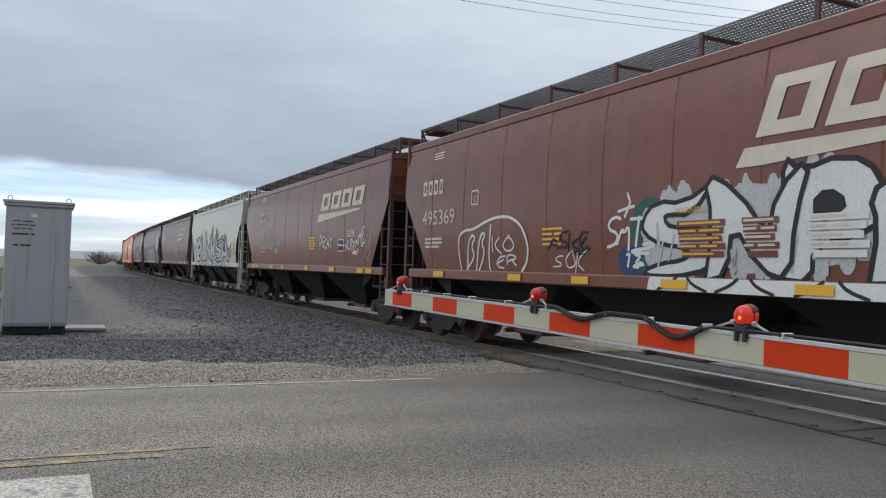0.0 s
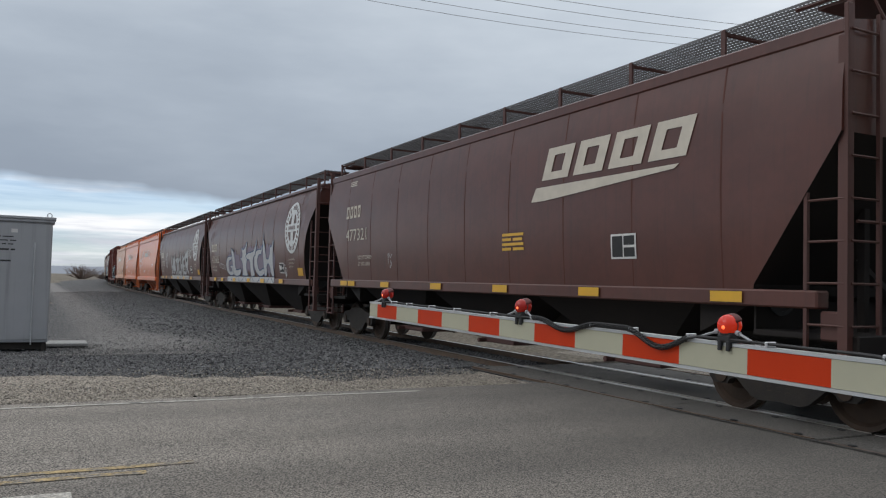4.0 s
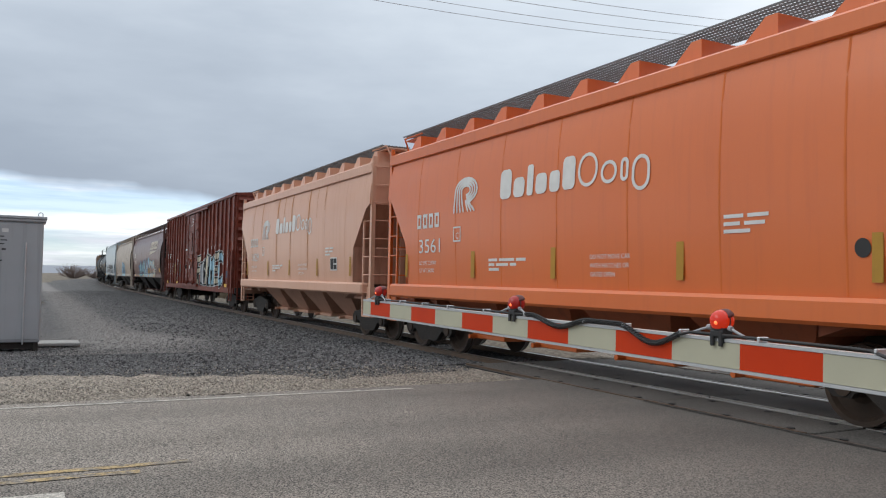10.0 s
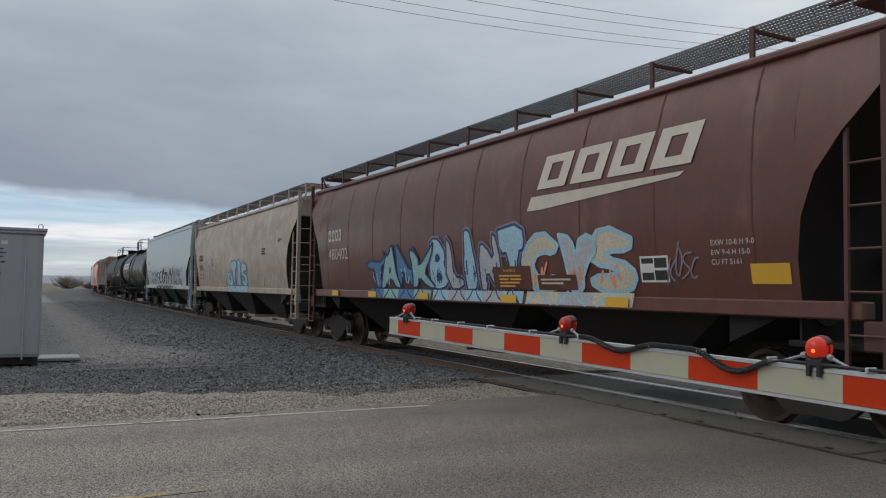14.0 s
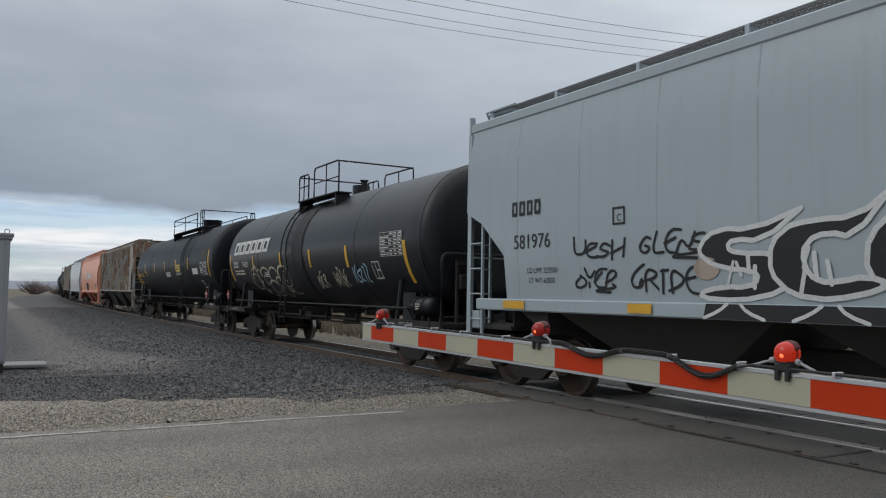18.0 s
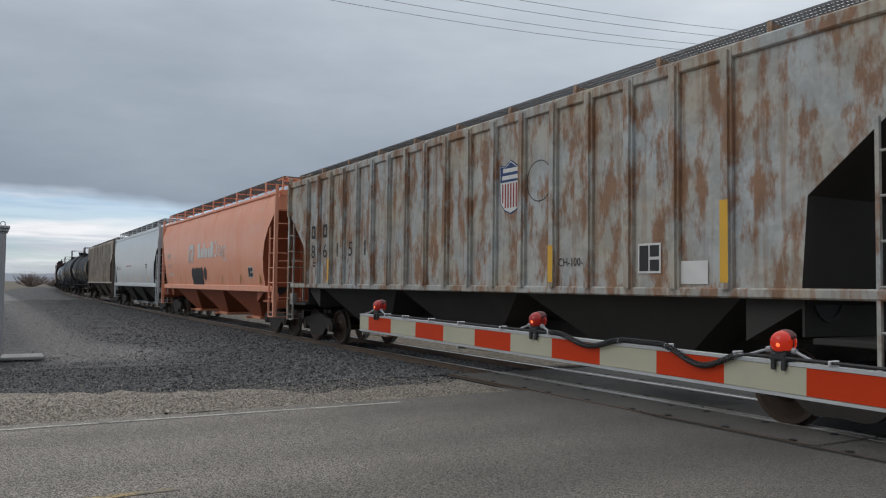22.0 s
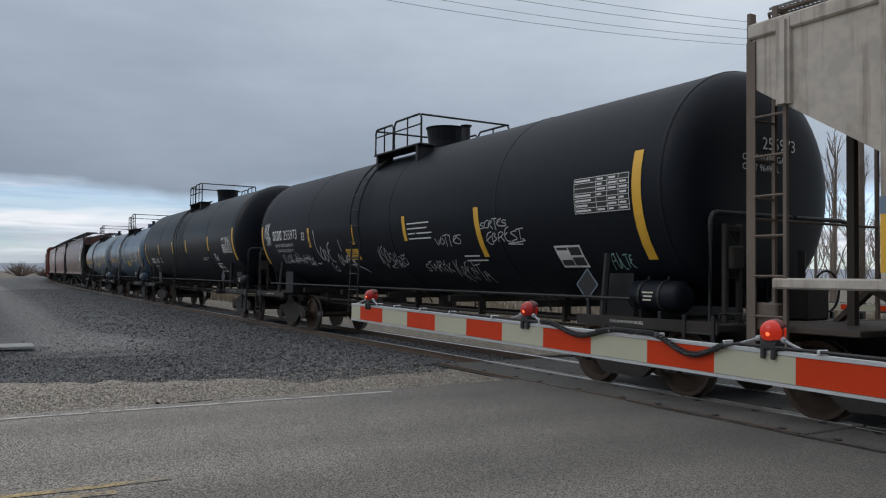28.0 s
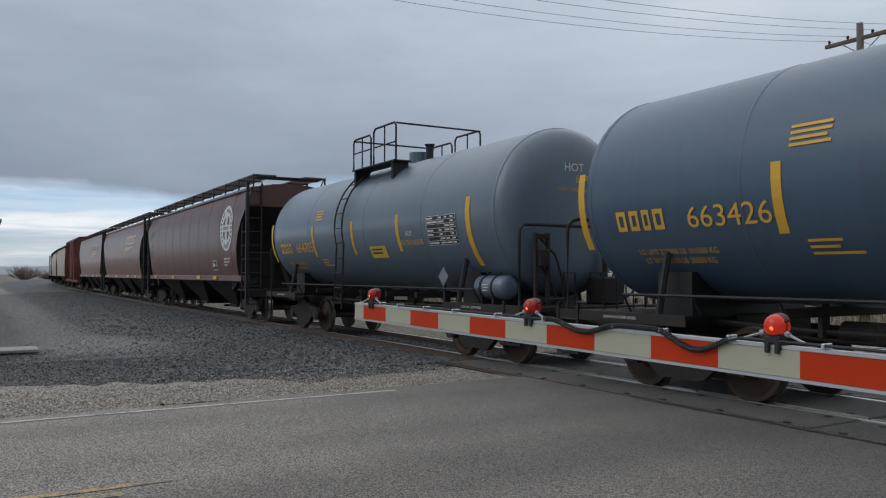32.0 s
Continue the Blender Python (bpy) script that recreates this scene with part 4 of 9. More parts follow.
def bare_tree(seed, height, spread):
    rnd = random.Random(seed)
    e = thing("bare_tree", "leafless pale-barked tree in dry grass", "tree", "bare trees")
    bm = bmesh.new()
    tube(bm, [(0, 0, -0.5), (0.05, 0, height * 0.4), (0, 0.08, height * 0.8), (0, 0, height)], [0.16, 0.12, 0.06, 0.02], 7)
    part("trunk", bm, MAT["bark"], e)
    bm = bmesh.new()
    for k in range(16):
        z = height * (0.12 + 0.8 * k / 16)
        an = rnd.uniform(0, 6.28)
        d = Vector((math.cos(an) * spread, math.sin(an) * spread, 1)).normalized()
        twigs(bm, Vector((0, 0, z)), d, height * 0.3 * (1.15 - k / 20), 0.035, 2, rnd, 0.55)
    part("crown", bm, MAT["bark"], e, "bare upright branches")
    return e


tree_a, tree_b = bare_tree(1, 9.0, 0.35), bare_tree(2, 7.0, 0.5)
rnd = random.Random(9)
placed = 0
for i in range(30):
    an, far = radians(23.5 + 0.75 * i + rnd.uniform(-0.5, 0.5)), rnd.uniform(42, 60)
    m = Matrix.Translation((far * math.sin(an), far * math.cos(an), -0.3)) @ pose(0, 0, 0, 0, 0, rnd.uniform(0, 360))
    sc = rnd.uniform(0.6, 1.05)
    if placed < 2:
        (tree_a, tree_b)[placed].matrix_basis = m
        placed += 1
    else:
        o = copy_thing((tree_a, tree_b)[i % 2], m)
        o.scale = (sc, sc, sc)


def bush(o, r, h, seed):
    rnd = random.Random(seed)
    e = thing("bush", "bare brown bush on the dry plain", "bush", "far bushes")
    bm = bmesh.new()
    for k in range(70):
        an, lean = rnd.uniform(0, 6.283), rnd.uniform(0.0, 1.0) ** 0.7
        d = Vector((math.cos(an) * lean * r, math.sin(an) * lean * r, h * (1.05 - 0.55 * lean ** 2) * rnd.uniform(0.75, 1.0)))
        twigs(bm, Vector((math.cos(an) * 0.4, math.sin(an) * 0.4, -0.2)), d.normalized(), d.length * 0.72, 0.10, 2 if k % 2 else 1, rnd, 0.55)
    part("crown", bm, MAT["shrub"], e, "dense bare twigs")
    e.location = o
    return e


for x, y, r, h, sd in ((-138, 260, 6.5, 5.0, 1), (-131, 263, 3.5, 3.0, 2)):
    bush(Vector((x, y, -0.3)), r, h, sd)


# dry grass tufts behind the track and left of the access track
def grass(name, n, place, hgt, mat, label):
    vs, fs = [], []
    for i in range(n):
        c = place()
        for k in range(5):
            an = rs.uniform(0, 6.283)
            hh, w = hgt * rs.uniform(0.5, 1.2), 0.012 + 0.01 * rs.uniform()
            dx, dy = math.cos(an), math.sin(an)
            ln = hh * rs.uniform(0.1, 0.5)
            j = len(vs)
            vs += [(c[0] - dy * w, c[1] + dx * w, c[2]), (c[0] + dy * w, c[1] - dx * w, c[2]), (c[0] + dx * ln, c[1] + dy * ln, c[2] + hh)]
            fs.append((j, j + 1, j + 2))
    me = bpy.data.meshes.new(name)
    me.from_pydata(vs, [], fs)
    me.materials.append(mat)
    return tagged(new(name, me), label, "grass", kind="stuff")


MAT["straw"] = material("dry_straw", (0.22, 0.18, 0.125), (0.16, 0.128, 0.09), 0.6, 0.9)


def behind():
    s, o = rs.uniform(2, 75), 5.0 + 26 * rs.uniform() ** 1.5
    p = track(s, o)
    return p.x, p.y, -0.32


def left_field():
    s, o = rs.uniform(11, 120), -10.5 - 28 * rs.uniform()
    p = track(s, o)
    return p.x, p.y, -0.32


grass("dry_grass", 9000, behind, 0.55, MAT["straw"], "tall dry straw-coloured grass behind the track")
grass("dry_grass", 5000, left_field, 0.3, MAT["straw"], "short dry straw-coloured grass on the plain")

# ---- paint on the cars: stencils, plain marks, spray paint ----
from mathutils import geometry

GLYPH = {}


def glyph_tris(text):
    """The built-in font's shapes for a line of text, one unit high, as triangles in x and z."""
    if text not in GLYPH:
        cu = bpy.data.curves.new("stencil", 'FONT')
        cu.body = text
        cu.size = 1.0
        cu.resolution_u = 3
        ob = bpy.data.objects.new("stencil", cu)
        scene.collection.objects.link(ob)
        bpy.context.view_layer.update()
        me = ob.evaluated_get(bpy.context.evaluated_depsgraph_get()).to_mesh()
        me.calc_loop_triangles()
        GLYPH[text] = [[(me.vertices[i].co.x, me.vertices[i].co.y) for i in t.vertices] for t in me.loop_triangles]
        bpy.data.objects.remove(ob)
        bpy.data.curves.remove(cu)
    return GLYPH[text]


def text_polys(text, x, z, h, wide=1.0, slant=0.0):
    k = h / 0.72
    return [[(x + px * k * wide + pz * k * slant, z + pz * k) for px, pz in t] for t in glyph_tris(text)]


def rect(x0, x1, z0, z1, slant=0.0):
    return [(x0, z0), (x1, z0), (x1 + slant * (z1 - z0), z1), (x0 + slant * (z1 - z0), z1)]


def disc(x, z, rx, rz, n=28):
    return [(x + rx * math.cos(2 * math.pi * k / n), z + rz * math.sin(2 * math.pi * k / n)) for k in range(n)]


def ring_polys(x, z, r0, r1, a0=0.0, a1=360.0, n=36):
    out = []
    for k in range(n):
        t0, t1 = radians(a0 + (a1 - a0) * k / n), radians(a0 + (a1 - a0) * (k + 1) / n)
        out.append([(x + r0 * math.cos(t0), z + r0 * math.sin(t0)), (x + r1 * math.cos(t0), z + r1 * math.sin(t0)), (x + r1 * math.cos(t1), z + r1 * math.sin(t1)), (x + r0 * math.cos(t1), z + r0 * math.sin(t1))])
    return out


def stroke(pts, w, step=0.18):
    """A brush line as short quads with round ends."""
    dense = [Vector(pts[0])]
    for p, q in zip(pts, pts[1:]):
        p, q = Vector(p), Vector(q)
        n = max(1, int((q - p).length / step))
        dense += [p.lerp(q, (i + 1) / n) for i in range(n)]
    out = []
    for p, q in zip(dense, dense[1:]):
        d = q - p
        if d.length < 1e-4:
            continue
        n = Vector((-d.y, d.x)).normalized() * w / 2
        out.append([tuple(p - n), tuple(q - n), tuple(q + n), tuple(p + n)])
    for p in dense:
        out.append(disc(p.x, p.y, w / 2, w / 2, 16 if w > 0.1 else 8))
    return out


FLUSH = ("stencil", "stencil_row", "data_board_print", "roundel_lettering", "roundel", "company_block")


def decal(name, parent, polys, surf, off, mat, label="", cuts=()):
    """Flat paint laid on the near side, which bulges as surf(x, z) says; long pieces are cut so that they follow it."""
    bm = bmesh.new()
    lift = 0.0 if name in FLUSH else min(0.00003, 0.002 / max(1, len(polys)))
    for i, poly in enumerate(polys):
        try:
            bm.faces.new([bm.verts.new((x, -lift * i, z)) for x, z in poly])
        except ValueError:
            pass
    if not bm.verts:
        bm.free()
        return None
    if not lift:
        bmesh.ops.remove_doubles(bm, verts=bm.verts[:], dist=0.0004)
    zs = [v.co.z for v in bm.verts]
    lo, hi = min(zs), max(zs)
    for x in cuts:
        if min(v.co.x for v in bm.verts) < x < max(v.co.x for v in bm.verts):
            bmesh.ops.bisect_plane(bm, geom=bm.verts[:] + bm.edges[:] + bm.faces[:], plane_co=(x, 0, 0), plane_no=(1, 0, 0))
    if hi - lo > 0.3:
        z = lo + 0.2
        while z < hi - 0.02:
            bmesh.ops.bisect_plane(bm, geom=bm.verts[:] + bm.edges[:] + bm.faces[:], plane_co=(0, 0, z), plane_no=(0, 0, 1))
            z += 0.2
    for v in bm.verts:
        v.co.y -= surf(v.co.x, v.co.z) + off
    bm.normal_update()
    for f in bm.faces:
        if f.normal.y > 0:
            f.normal_flip()
    ob = part(name, bm, mat, parent, label)
    if name in ("stencil_row", "data_board_print", "roundel_lettering", "roundel_bar", "stencil"):
        ob["kind"] = "stuff"
    return ob


LETTERS = {
    "S": [[(.9, .85), (.5, 1), (.1, .8), (.2, .55), (.8, .45), (.9, .2), (.5, 0), (.1, .15)]],
    "L": [[(.15, 1), (.15, 0), (.85, .06)]],
    "W": [[(.02, 1), (.28, 0), (.5, .7), (.72, 0), (.98, 1)]],
    "I": [[(.5, 1), (.5, 0)], [(.3, 1), (.7, 1.02)]],
    "T": [[(.05, .9), (.95, 1)], [(.5, .95), (.45, 0)]],
    "C": [[(.9, .8), (.5, 1), (.1, .6), (.15, .2), (.5, 0), (.9, .2)]],
    "H": [[(.1, 1), (.15, 0)], [(.9, 1), (.85, 0)], [(.1, .5), (.9, .55)]],
    "A": [[(.05, 0), (.5, 1), (.95, 0)], [(.25, .4), (.75, .4)]],
    "E": [[(.9, .95), (.15, 1), (.1, 0), (.9, .05)], [(.12, .5), (.7, .55)]],
    "R": [[(.1, 0), (.15, 1), (.8, .9), (.85, .6), (.15, .5)], [(.4, .5), (.95, 0)]],
    "M": [[(.05, 0), (.15, 1), (.5, .45), (.85, 1), (.95, 0)]],
    "N": [[(.1, 0), (.1, 1), (.9, 0), (.9, 1)]],
    "O": [[(.5, 1), (.1, .7), (.1, .3), (.5, 0), (.9, .3), (.9, .7), (.5, 1)]],
    "Y": [[(.05, 1), (.5, .5), (.95, 1)], [(.5, .5), (.45, 0)]],
    "B": [[(.1, 0), (.1, 1), (.8, .85), (.3, .55), (.9, .3), (.1, 0)]],
    "P": [[(.12, 0), (.12, 1), (.85, .9), (.85, .55), (.15, .45)]],
    "K": [[(.1, 0), (.1, 1)], [(.9, 1), (.15, .5), (.95, 0)]],
    "U": [[(.1, 1), (.15, .15), (.5, 0), (.85, .15), (.9, 1)]],
    "D": [[(.1, 0), (.1, 1), (.7, .85), (.9, .5), (.7, .12), (.1, 0)]],
    "V": [[(.05, 1), (.5, 0), (.95, 1)]],
    "F": [[(.12, 0), (.12, 1), (.9, .95)], [(.12, .5), (.7, .52)]],
    "G": [[(.9, .8), (.5, 1), (.1, .6), (.15, .2), (.5, 0), (.9, .2), (.9, .45), (.55, .45)]],
    "Z": [[(.1, .95), (.9, 1), (.1, .05), (.9, 0)]],
}


# outlines of flared and of blocky painted letters, in hundredths of their box
FLARE = {
    "S": "95,100 60,88 25,92 5,72 8,52 30,42 60,38 66,28 55,18 30,20 0,8 20,0 70,2 95,18 98,42 80,56 45,60 34,68 42,76 70,74",
    "C": "90,112 78,92 45,96 15,84 2,52 8,20 35,0 75,4 98,22 80,30 62,20 42,22 32,45 36,66 55,76 75,70",
    "O": "50,102 15,88 0,50 10,14 45,0 85,10 100,48 88,86",
    "T": "0,78 20,92 60,88 88,96 104,118 98,82 70,70 66,30 78,6 60,0 36,0 42,30 40,66 18,64",
    "Y": "0,92 30,104 44,76 54,62 66,78 76,100 108,124 92,74 66,44 64,12 74,0 34,0 40,20 40,46 12,62",
    "H": "8,0 34,6 34,40 62,44 60,4 88,0 84,30 88,70 104,112 80,92 64,100 62,62 34,58 36,88 14,116 12,70",
    "A": "0,0 24,2 34,24 62,26 70,2 100,0 82,40 74,84 62,112 50,92 34,98 22,60",
    "E": "10,0 80,4 100,16 74,22 40,20 38,42 78,48 70,58 38,58 40,78 76,80 96,104 60,98 22,96 4,80 14,50",
    "R": "8,0 34,4 36,38 58,24 74,0 104,4 84,24 72,44 92,60 90,88 64,102 30,96 0,112 12,70",
    "B": "8,0 60,0 94,14 92,40 74,52 90,66 86,92 56,104 20,94 0,108 12,60",
    "U": "0,104 24,88 30,40 44,22 62,36 66,84 60,100 96,116 90,70 94,30 70,2 30,0 10,24 10,66",
    "N": "6,0 30,8 32,60 62,10 92,0 92,60 104,112 72,86 70,46 34,96 0,110 12,60",
    "K": "6,0 30,4 34,36 66,4 104,0 74,34 58,52 84,84 110,132 70,100 34,64 36,96 0,112 12,60",
    "L": "8,108 36,92 36,30 60,22 100,34 88,6 50,0 6,2 14,50",
    "I": "10,70 40,78 24,104 50,94 88,118 66,78 94,70 70,56 68,16 90,2 10,0 34,16 36,54",
    "G": "96,100 70,88 40,96 10,80 0,44 12,12 44,0 84,6 96,30 90,52 46,54 52,38 68,36 60,22 38,22 28,48 38,72 66,76",
    "P": "8,0 36,0 38,34 70,36 94,54 92,88 60,104 26,96 0,106 12,60",
}
BLOCK = {
    "F": "0,0 30,0 30,40 60,44 60,62 30,60 30,78 90,88 90,106 20,100 0,88",
    "O": "46,78 12,70 0,36 10,6 50,-4 92,6 100,38 84,70",
    "R": "0,0 30,0 32,34 60,0 100,4 70,40 92,56 92,92 60,106 20,100 0,86",
    "M": "0,0 26,0 26,50 50,16 74,50 74,0 104,0 104,90 80,100 52,62 24,98 0,100",
    "E": "0,0 100,6 100,26 34,24 34,40 80,46 80,60 34,58 34,76 100,88 100,110 10,98 0,90",
    "C": "100,90 60,106 10,90 0,50 10,10 60,-4 100,14 90,34 60,22 34,36 34,66 60,78 90,70",
    "B": "0,0 64,0 100,18 96,40 78,52 92,70 84,94 50,104 0,98",
    "L": "0,100 34,100 36,30 84,34 84,0 0,0",
    "I": "14,0 70,0 70,66 64,84 70,104 44,118 18,104 24,84 14,66",
    "N": "0,0 28,0 28,48 64,0 96,0 96,100 68,100 68,54 30,98 0,98",
    "T": "0,100 100,108 100,82 68,78 66,0 34,0 36,76 0,74",
    "S": "96,96 40,104 4,84 10,52 62,44 58,30 4,32 4,4 60,-4 98,16 94,52 40,62 44,74 92,72",
    "Y": "0,100 32,100 50,66 68,104 104,96 68,44 68,0 34,0 34,42",
}
COUNTER = {"A": ("46,44 60,46 54,70",), "R": ("36,62 68,64 64,80 38,82",), "B": ("34,18 66,20 64,36 36,38", "36,60 64,62 60,80 38,78"), "O": ("48,72 38,46 48,20 60,28 62,56",), "P": ("38,56 66,58 62,80 38,80",)}


def piece(parent, word, x0, x1, z0, z1, surf, fill, edge, seed, shapes=FLARE, fills=None, cloud=None, rim=None, line=0.05, wide=1.16, sharp=False, cuts=(), sill=None, facets=None, rise=0.0, sway=0.06, spike=34):
    """A painted word of flared letters: cloud, rim, outline, fill, counters and thin facet lines, run down over the sill."""
    rnd = random.Random(seed)
    cw, ht = (x1 - x0) / len(word), z1 - z0
    puffs = []
    for i, ch in enumerate(word):
        lean, up, tall = rnd.uniform(-0.10, 0.12), rnd.uniform(0.0, 0.05) * ht, rnd.uniform(0.94, 1.08) + rise * i
        side = cw * (1 - wide) / 2 + rnd.uniform(-sway, sway) * cw

        def spot(px, pz):
            return x0 + cw * i + side + px / 100 * cw * wide + lean * pz / 100 * ht, z0 + up * (pz / 100) + pz / 100 * ht * 0.9 * tall

        def outline(code):
            pts = [spot(*map(float, c.split(","))) for c in code.split()]
            if not sharp:
                pts = bowed(pts + [pts[0]])[:-1]
            return pts

        def filled(pts):
            tris = geometry.tessellate_polygon([[(x, z, 0) for x, z in pts]])
            return [[pts[k] for k in t] for t in tris]

        code = shapes[ch]
        if not sharp:
            # pull some upper tips into long points
            spots_ = [tuple(map(float, c.split(","))) for c in code.split()]
            code = " ".join("%g,%g" % (px + (rnd.uniform(-14, 14) if pz > 99 else 0), pz + (rnd.uniform(6, spike) if pz > 99 else rnd.uniform(-3, 3))) for px, pz in spots_)
        pts = outline(code)
        ring = pts + [pts[0]]
        lift = 0.006 * (i % 2)
        if cloud:
            cx, cz = sum(q[0] for q in pts) / len(pts), sum(q[1] for q in pts) / len(pts)
            for k in range(44):
                an = rnd.uniform(0, 6.283)
                puffs.append(disc(cx + 0.56 * cw * math.cos(an), cz + rnd.uniform(0.30, 0.46) * ht * math.sin(an), rnd.uniform(0.05, 0.10) * cw, rnd.uniform(0.06, 0.20) * ht, 10))
            puffs.append(disc(cx, cz, 0.6 * cw, 0.44 * ht, 24))
        ol = None
        if rim:
            ol = decal("graffiti_rim", parent, stroke(ring, line + 0.075), surf, 0.0085 + lift, rim, "pale rim round a painted letter", cuts)
        ol2 = decal("graffiti_letter", parent, stroke(ring, line), surf, 0.0125 + lift, edge, "spray-painted letter outline", cuts)
        decal("letter_fill", ol2, filled(pts), surf, 0.0105 + lift, fills[i % len(fills)] if fills else fill, "flared spray-painted letter", cuts)
        for code in COUNTER.get(ch, ()):
            decal("letter_counter", ol2, filled(outline(code)), surf, 0.0135 + lift, edge, "dark inner gap of a letter", cuts)
        if facets:
            for k in range(4):
                px, pz = rnd.uniform(18, 70), rnd.uniform(8, 40)
                decal("letter_line", ol2, stroke([spot(px, pz), spot(px + rnd.uniform(-6, 10), pz + rnd.uniform(16, 34))], line * rnd.uniform(0.5, 1.0)), surf, 0.0140 + lift, facets, "thin inner line of a letter", cuts)
        if sill:
            sy, s0, s1 = sill
            a0, a1 = x0 + cw * i, x0 + cw * (i + 1)
            decal("graffiti_run", ol2, [[(a0, s1), (a1, s1), (a1 - 0.05, s0), (a0 - 0.05, s0)]], lambda x, z: sy, 0.006, fills[i % len(fills)] if fills else fill, "paint run over the side sill")
            m0 = a0 + rnd.uniform(0.15, 0.4) * cw
            decal("run_line", ol2, stroke(bowed([(m0 - 0.2 * cw, s0 + 0.01), (m0, (s0 + s1) / 2), (m0 + 0.12 * cw, s1)]), line * 0.7), lambda x, z: sy, 0.009, edge, "outline run over the side sill")
            decal("run_line", ol2, stroke(bowed([(m0 + 0.3 * cw, s1), (m0 + 0.38 * cw, (s0 + s1) / 2), (m0 + 0.6 * cw, s0 + 0.01)]), line * 0.7), lambda x, z: sy, 0.009, edge, "outline run over the side sill")
    if cloud:
        decal("graffiti_cloud", parent, puffs, surf, 0.005, cloud, "spray-painted cloud behind the letters", cuts)


def tag(parent, word, x0, x1, z0, z1, surf, mat, seed, w=0.035, label="thin spray-painted tag"):
    """Quick slanted handwriting: letters run into each other, rise and fall, and trail off."""
    rnd = random.Random(seed)
    n = len(word)
    cw, ht = (x1 - x0) / n, z1 - z0
    slope, lean = rnd.uniform(-0.04, 0.06), rnd.uniform(0.05, 0.28)
    for i, ch in enumerate(word):
        out = []
        size, drop, wide = rnd.uniform(0.8, 1.2), rnd.uniform(-0.12, 0.12), rnd.uniform(0.95, 1.25)
        for line in LETTERS[ch]:
            pts = []
            for k, (px, pz) in enumerate(line):
                over = rnd.uniform(0.0, 0.3) if k in (0, len(line) - 1) else 0.0
                qz = pz + (over if pz > 0.5 else -over) * 0.8 + rnd.uniform(-0.1, 0.1)
                qx = px + rnd.uniform(-0.12, 0.12)
                pts.append((x0 + cw * (i + qx * wide) + lean * qz * ht, z0 + (qz * size + drop) * ht + slope * cw * i))
            out += stroke(bowed(bowed(pts)), w, 0.1)
        decal("graffiti_tag_letter", parent, out, surf, 0.010, mat, label)
    if rnd.random() < 0.35:
        decal("graffiti_tag_flourish", parent, stroke(bowed(bowed([(x1 - 0.2 * cw, z0 + 0.2 * ht), (x1 + 0.3 * cw, z0 - 0.05 * ht), (x0 + 0.4 * (x1 - x0), z0 - 0.22 * ht), (x1 - 0.4 * cw, z0 - 0.32 * ht)])), w), surf, 0.010, mat, label)


def bowed(pts):
    """Round off a hand-drawn line once."""
    out = [pts[0]]
    for p, q in zip(pts, pts[1:]):
        out += [(p[0] * 0.7 + q[0] * 0.3, p[1] * 0.7 + q[1] * 0.3), (p[0] * 0.3 + q[0] * 0.7, p[1] * 0.3 + q[1] * 0.7)]
    return out + [pts[-1]]


def stencil(parent, text, x, z, h, surf, mat, wide=1.0, label="stencilled characters"):
    return decal("stencil", parent, text_polys(text, x, z, h, wide), surf, 0.010, mat, label)


def hollow(x0, x1, z0, z1, slant=0.0, part_=0.28):
    """A slanted block with an open middle, as four strips."""
    t, b, h = part_ * (x1 - x0), part_ * 0.8 * (z1 - z0), z1 - z0
    q = lambda px, pz: (px + slant * (pz - z0), pz)
    return [[q(x0, z0), q(x1, z0), q(x1, z0 + b), q(x0, z0 + b)], [q(x0, z1 - b), q(x1, z1 - b), q(x1, z1), q(x0, z1)], [q(x0, z0 + b), q(x0 + t, z0 + b), q(x0 + t, z1 - b), q(x0, z1 - b)], [q(x1 - t, z0 + b), q(x1, z0 + b), q(x1, z1 - b), q(x1 - t, z1 - b)]]


def mark_word(parent, x, z, h, widths, surf, mat, slant=0.0, gap=0.25, name="lettering_block", label="plain painted block of a company mark"):
    """A company's word, drawn as plain blocks, one part each."""
    for w in widths:
        decal(name, parent, hollow(x, x + w * h, z, z + h, slant), surf, 0.010, mat, label)
        x += (w + gap) * h


def small_rows(parent, x, z, rows, surf, mat, h=0.05, pitch=0.085, label="small unreadable stencilling"):
    polys = []
    for i, ws in enumerate(rows):
        xx = x
        for w in ws:
            polys.append(rect(xx, xx + w, z - i * pitch, z - i * pitch + h))
            xx += w + 0.06
    return decal("stencil_row", parent, polys, surf, 0.010, mat, label)


SPRAY = {k: material("spray_paint_" + k, c, tuple(v * 0.78 for v in c), 1.2, 0.7, amount=0.35, grain=0.12, bump_scale=30) for k, c in {
    "white": (0.66, 0.67, 0.66), "black": (0.02, 0.02, 0.022), "blue": (0.10, 0.22, 0.38), "sky": (0.36, 0.55, 0.64), "cream": (0.58, 0.52, 0.40), "green": (0.03, 0.10, 0.10), "lilac": (0.24, 0.20, 0.25), "pale": (0.45, 0.46, 0.47), "silver": (0.5, 0.5, 0.5), "teal": (0.30, 0.50, 0.46), "navy": (0.03, 0.06, 0.16), "dusk": (0.05, 0.10, 0.20)}.items()}

# ---- running gear, shared by all cars ----
GEAR = {}
MESHES = {}


def outline_mirror(pts):
    return pts + [(-x, z) for x, z in reversed(pts) if abs(x) > 1e-6]


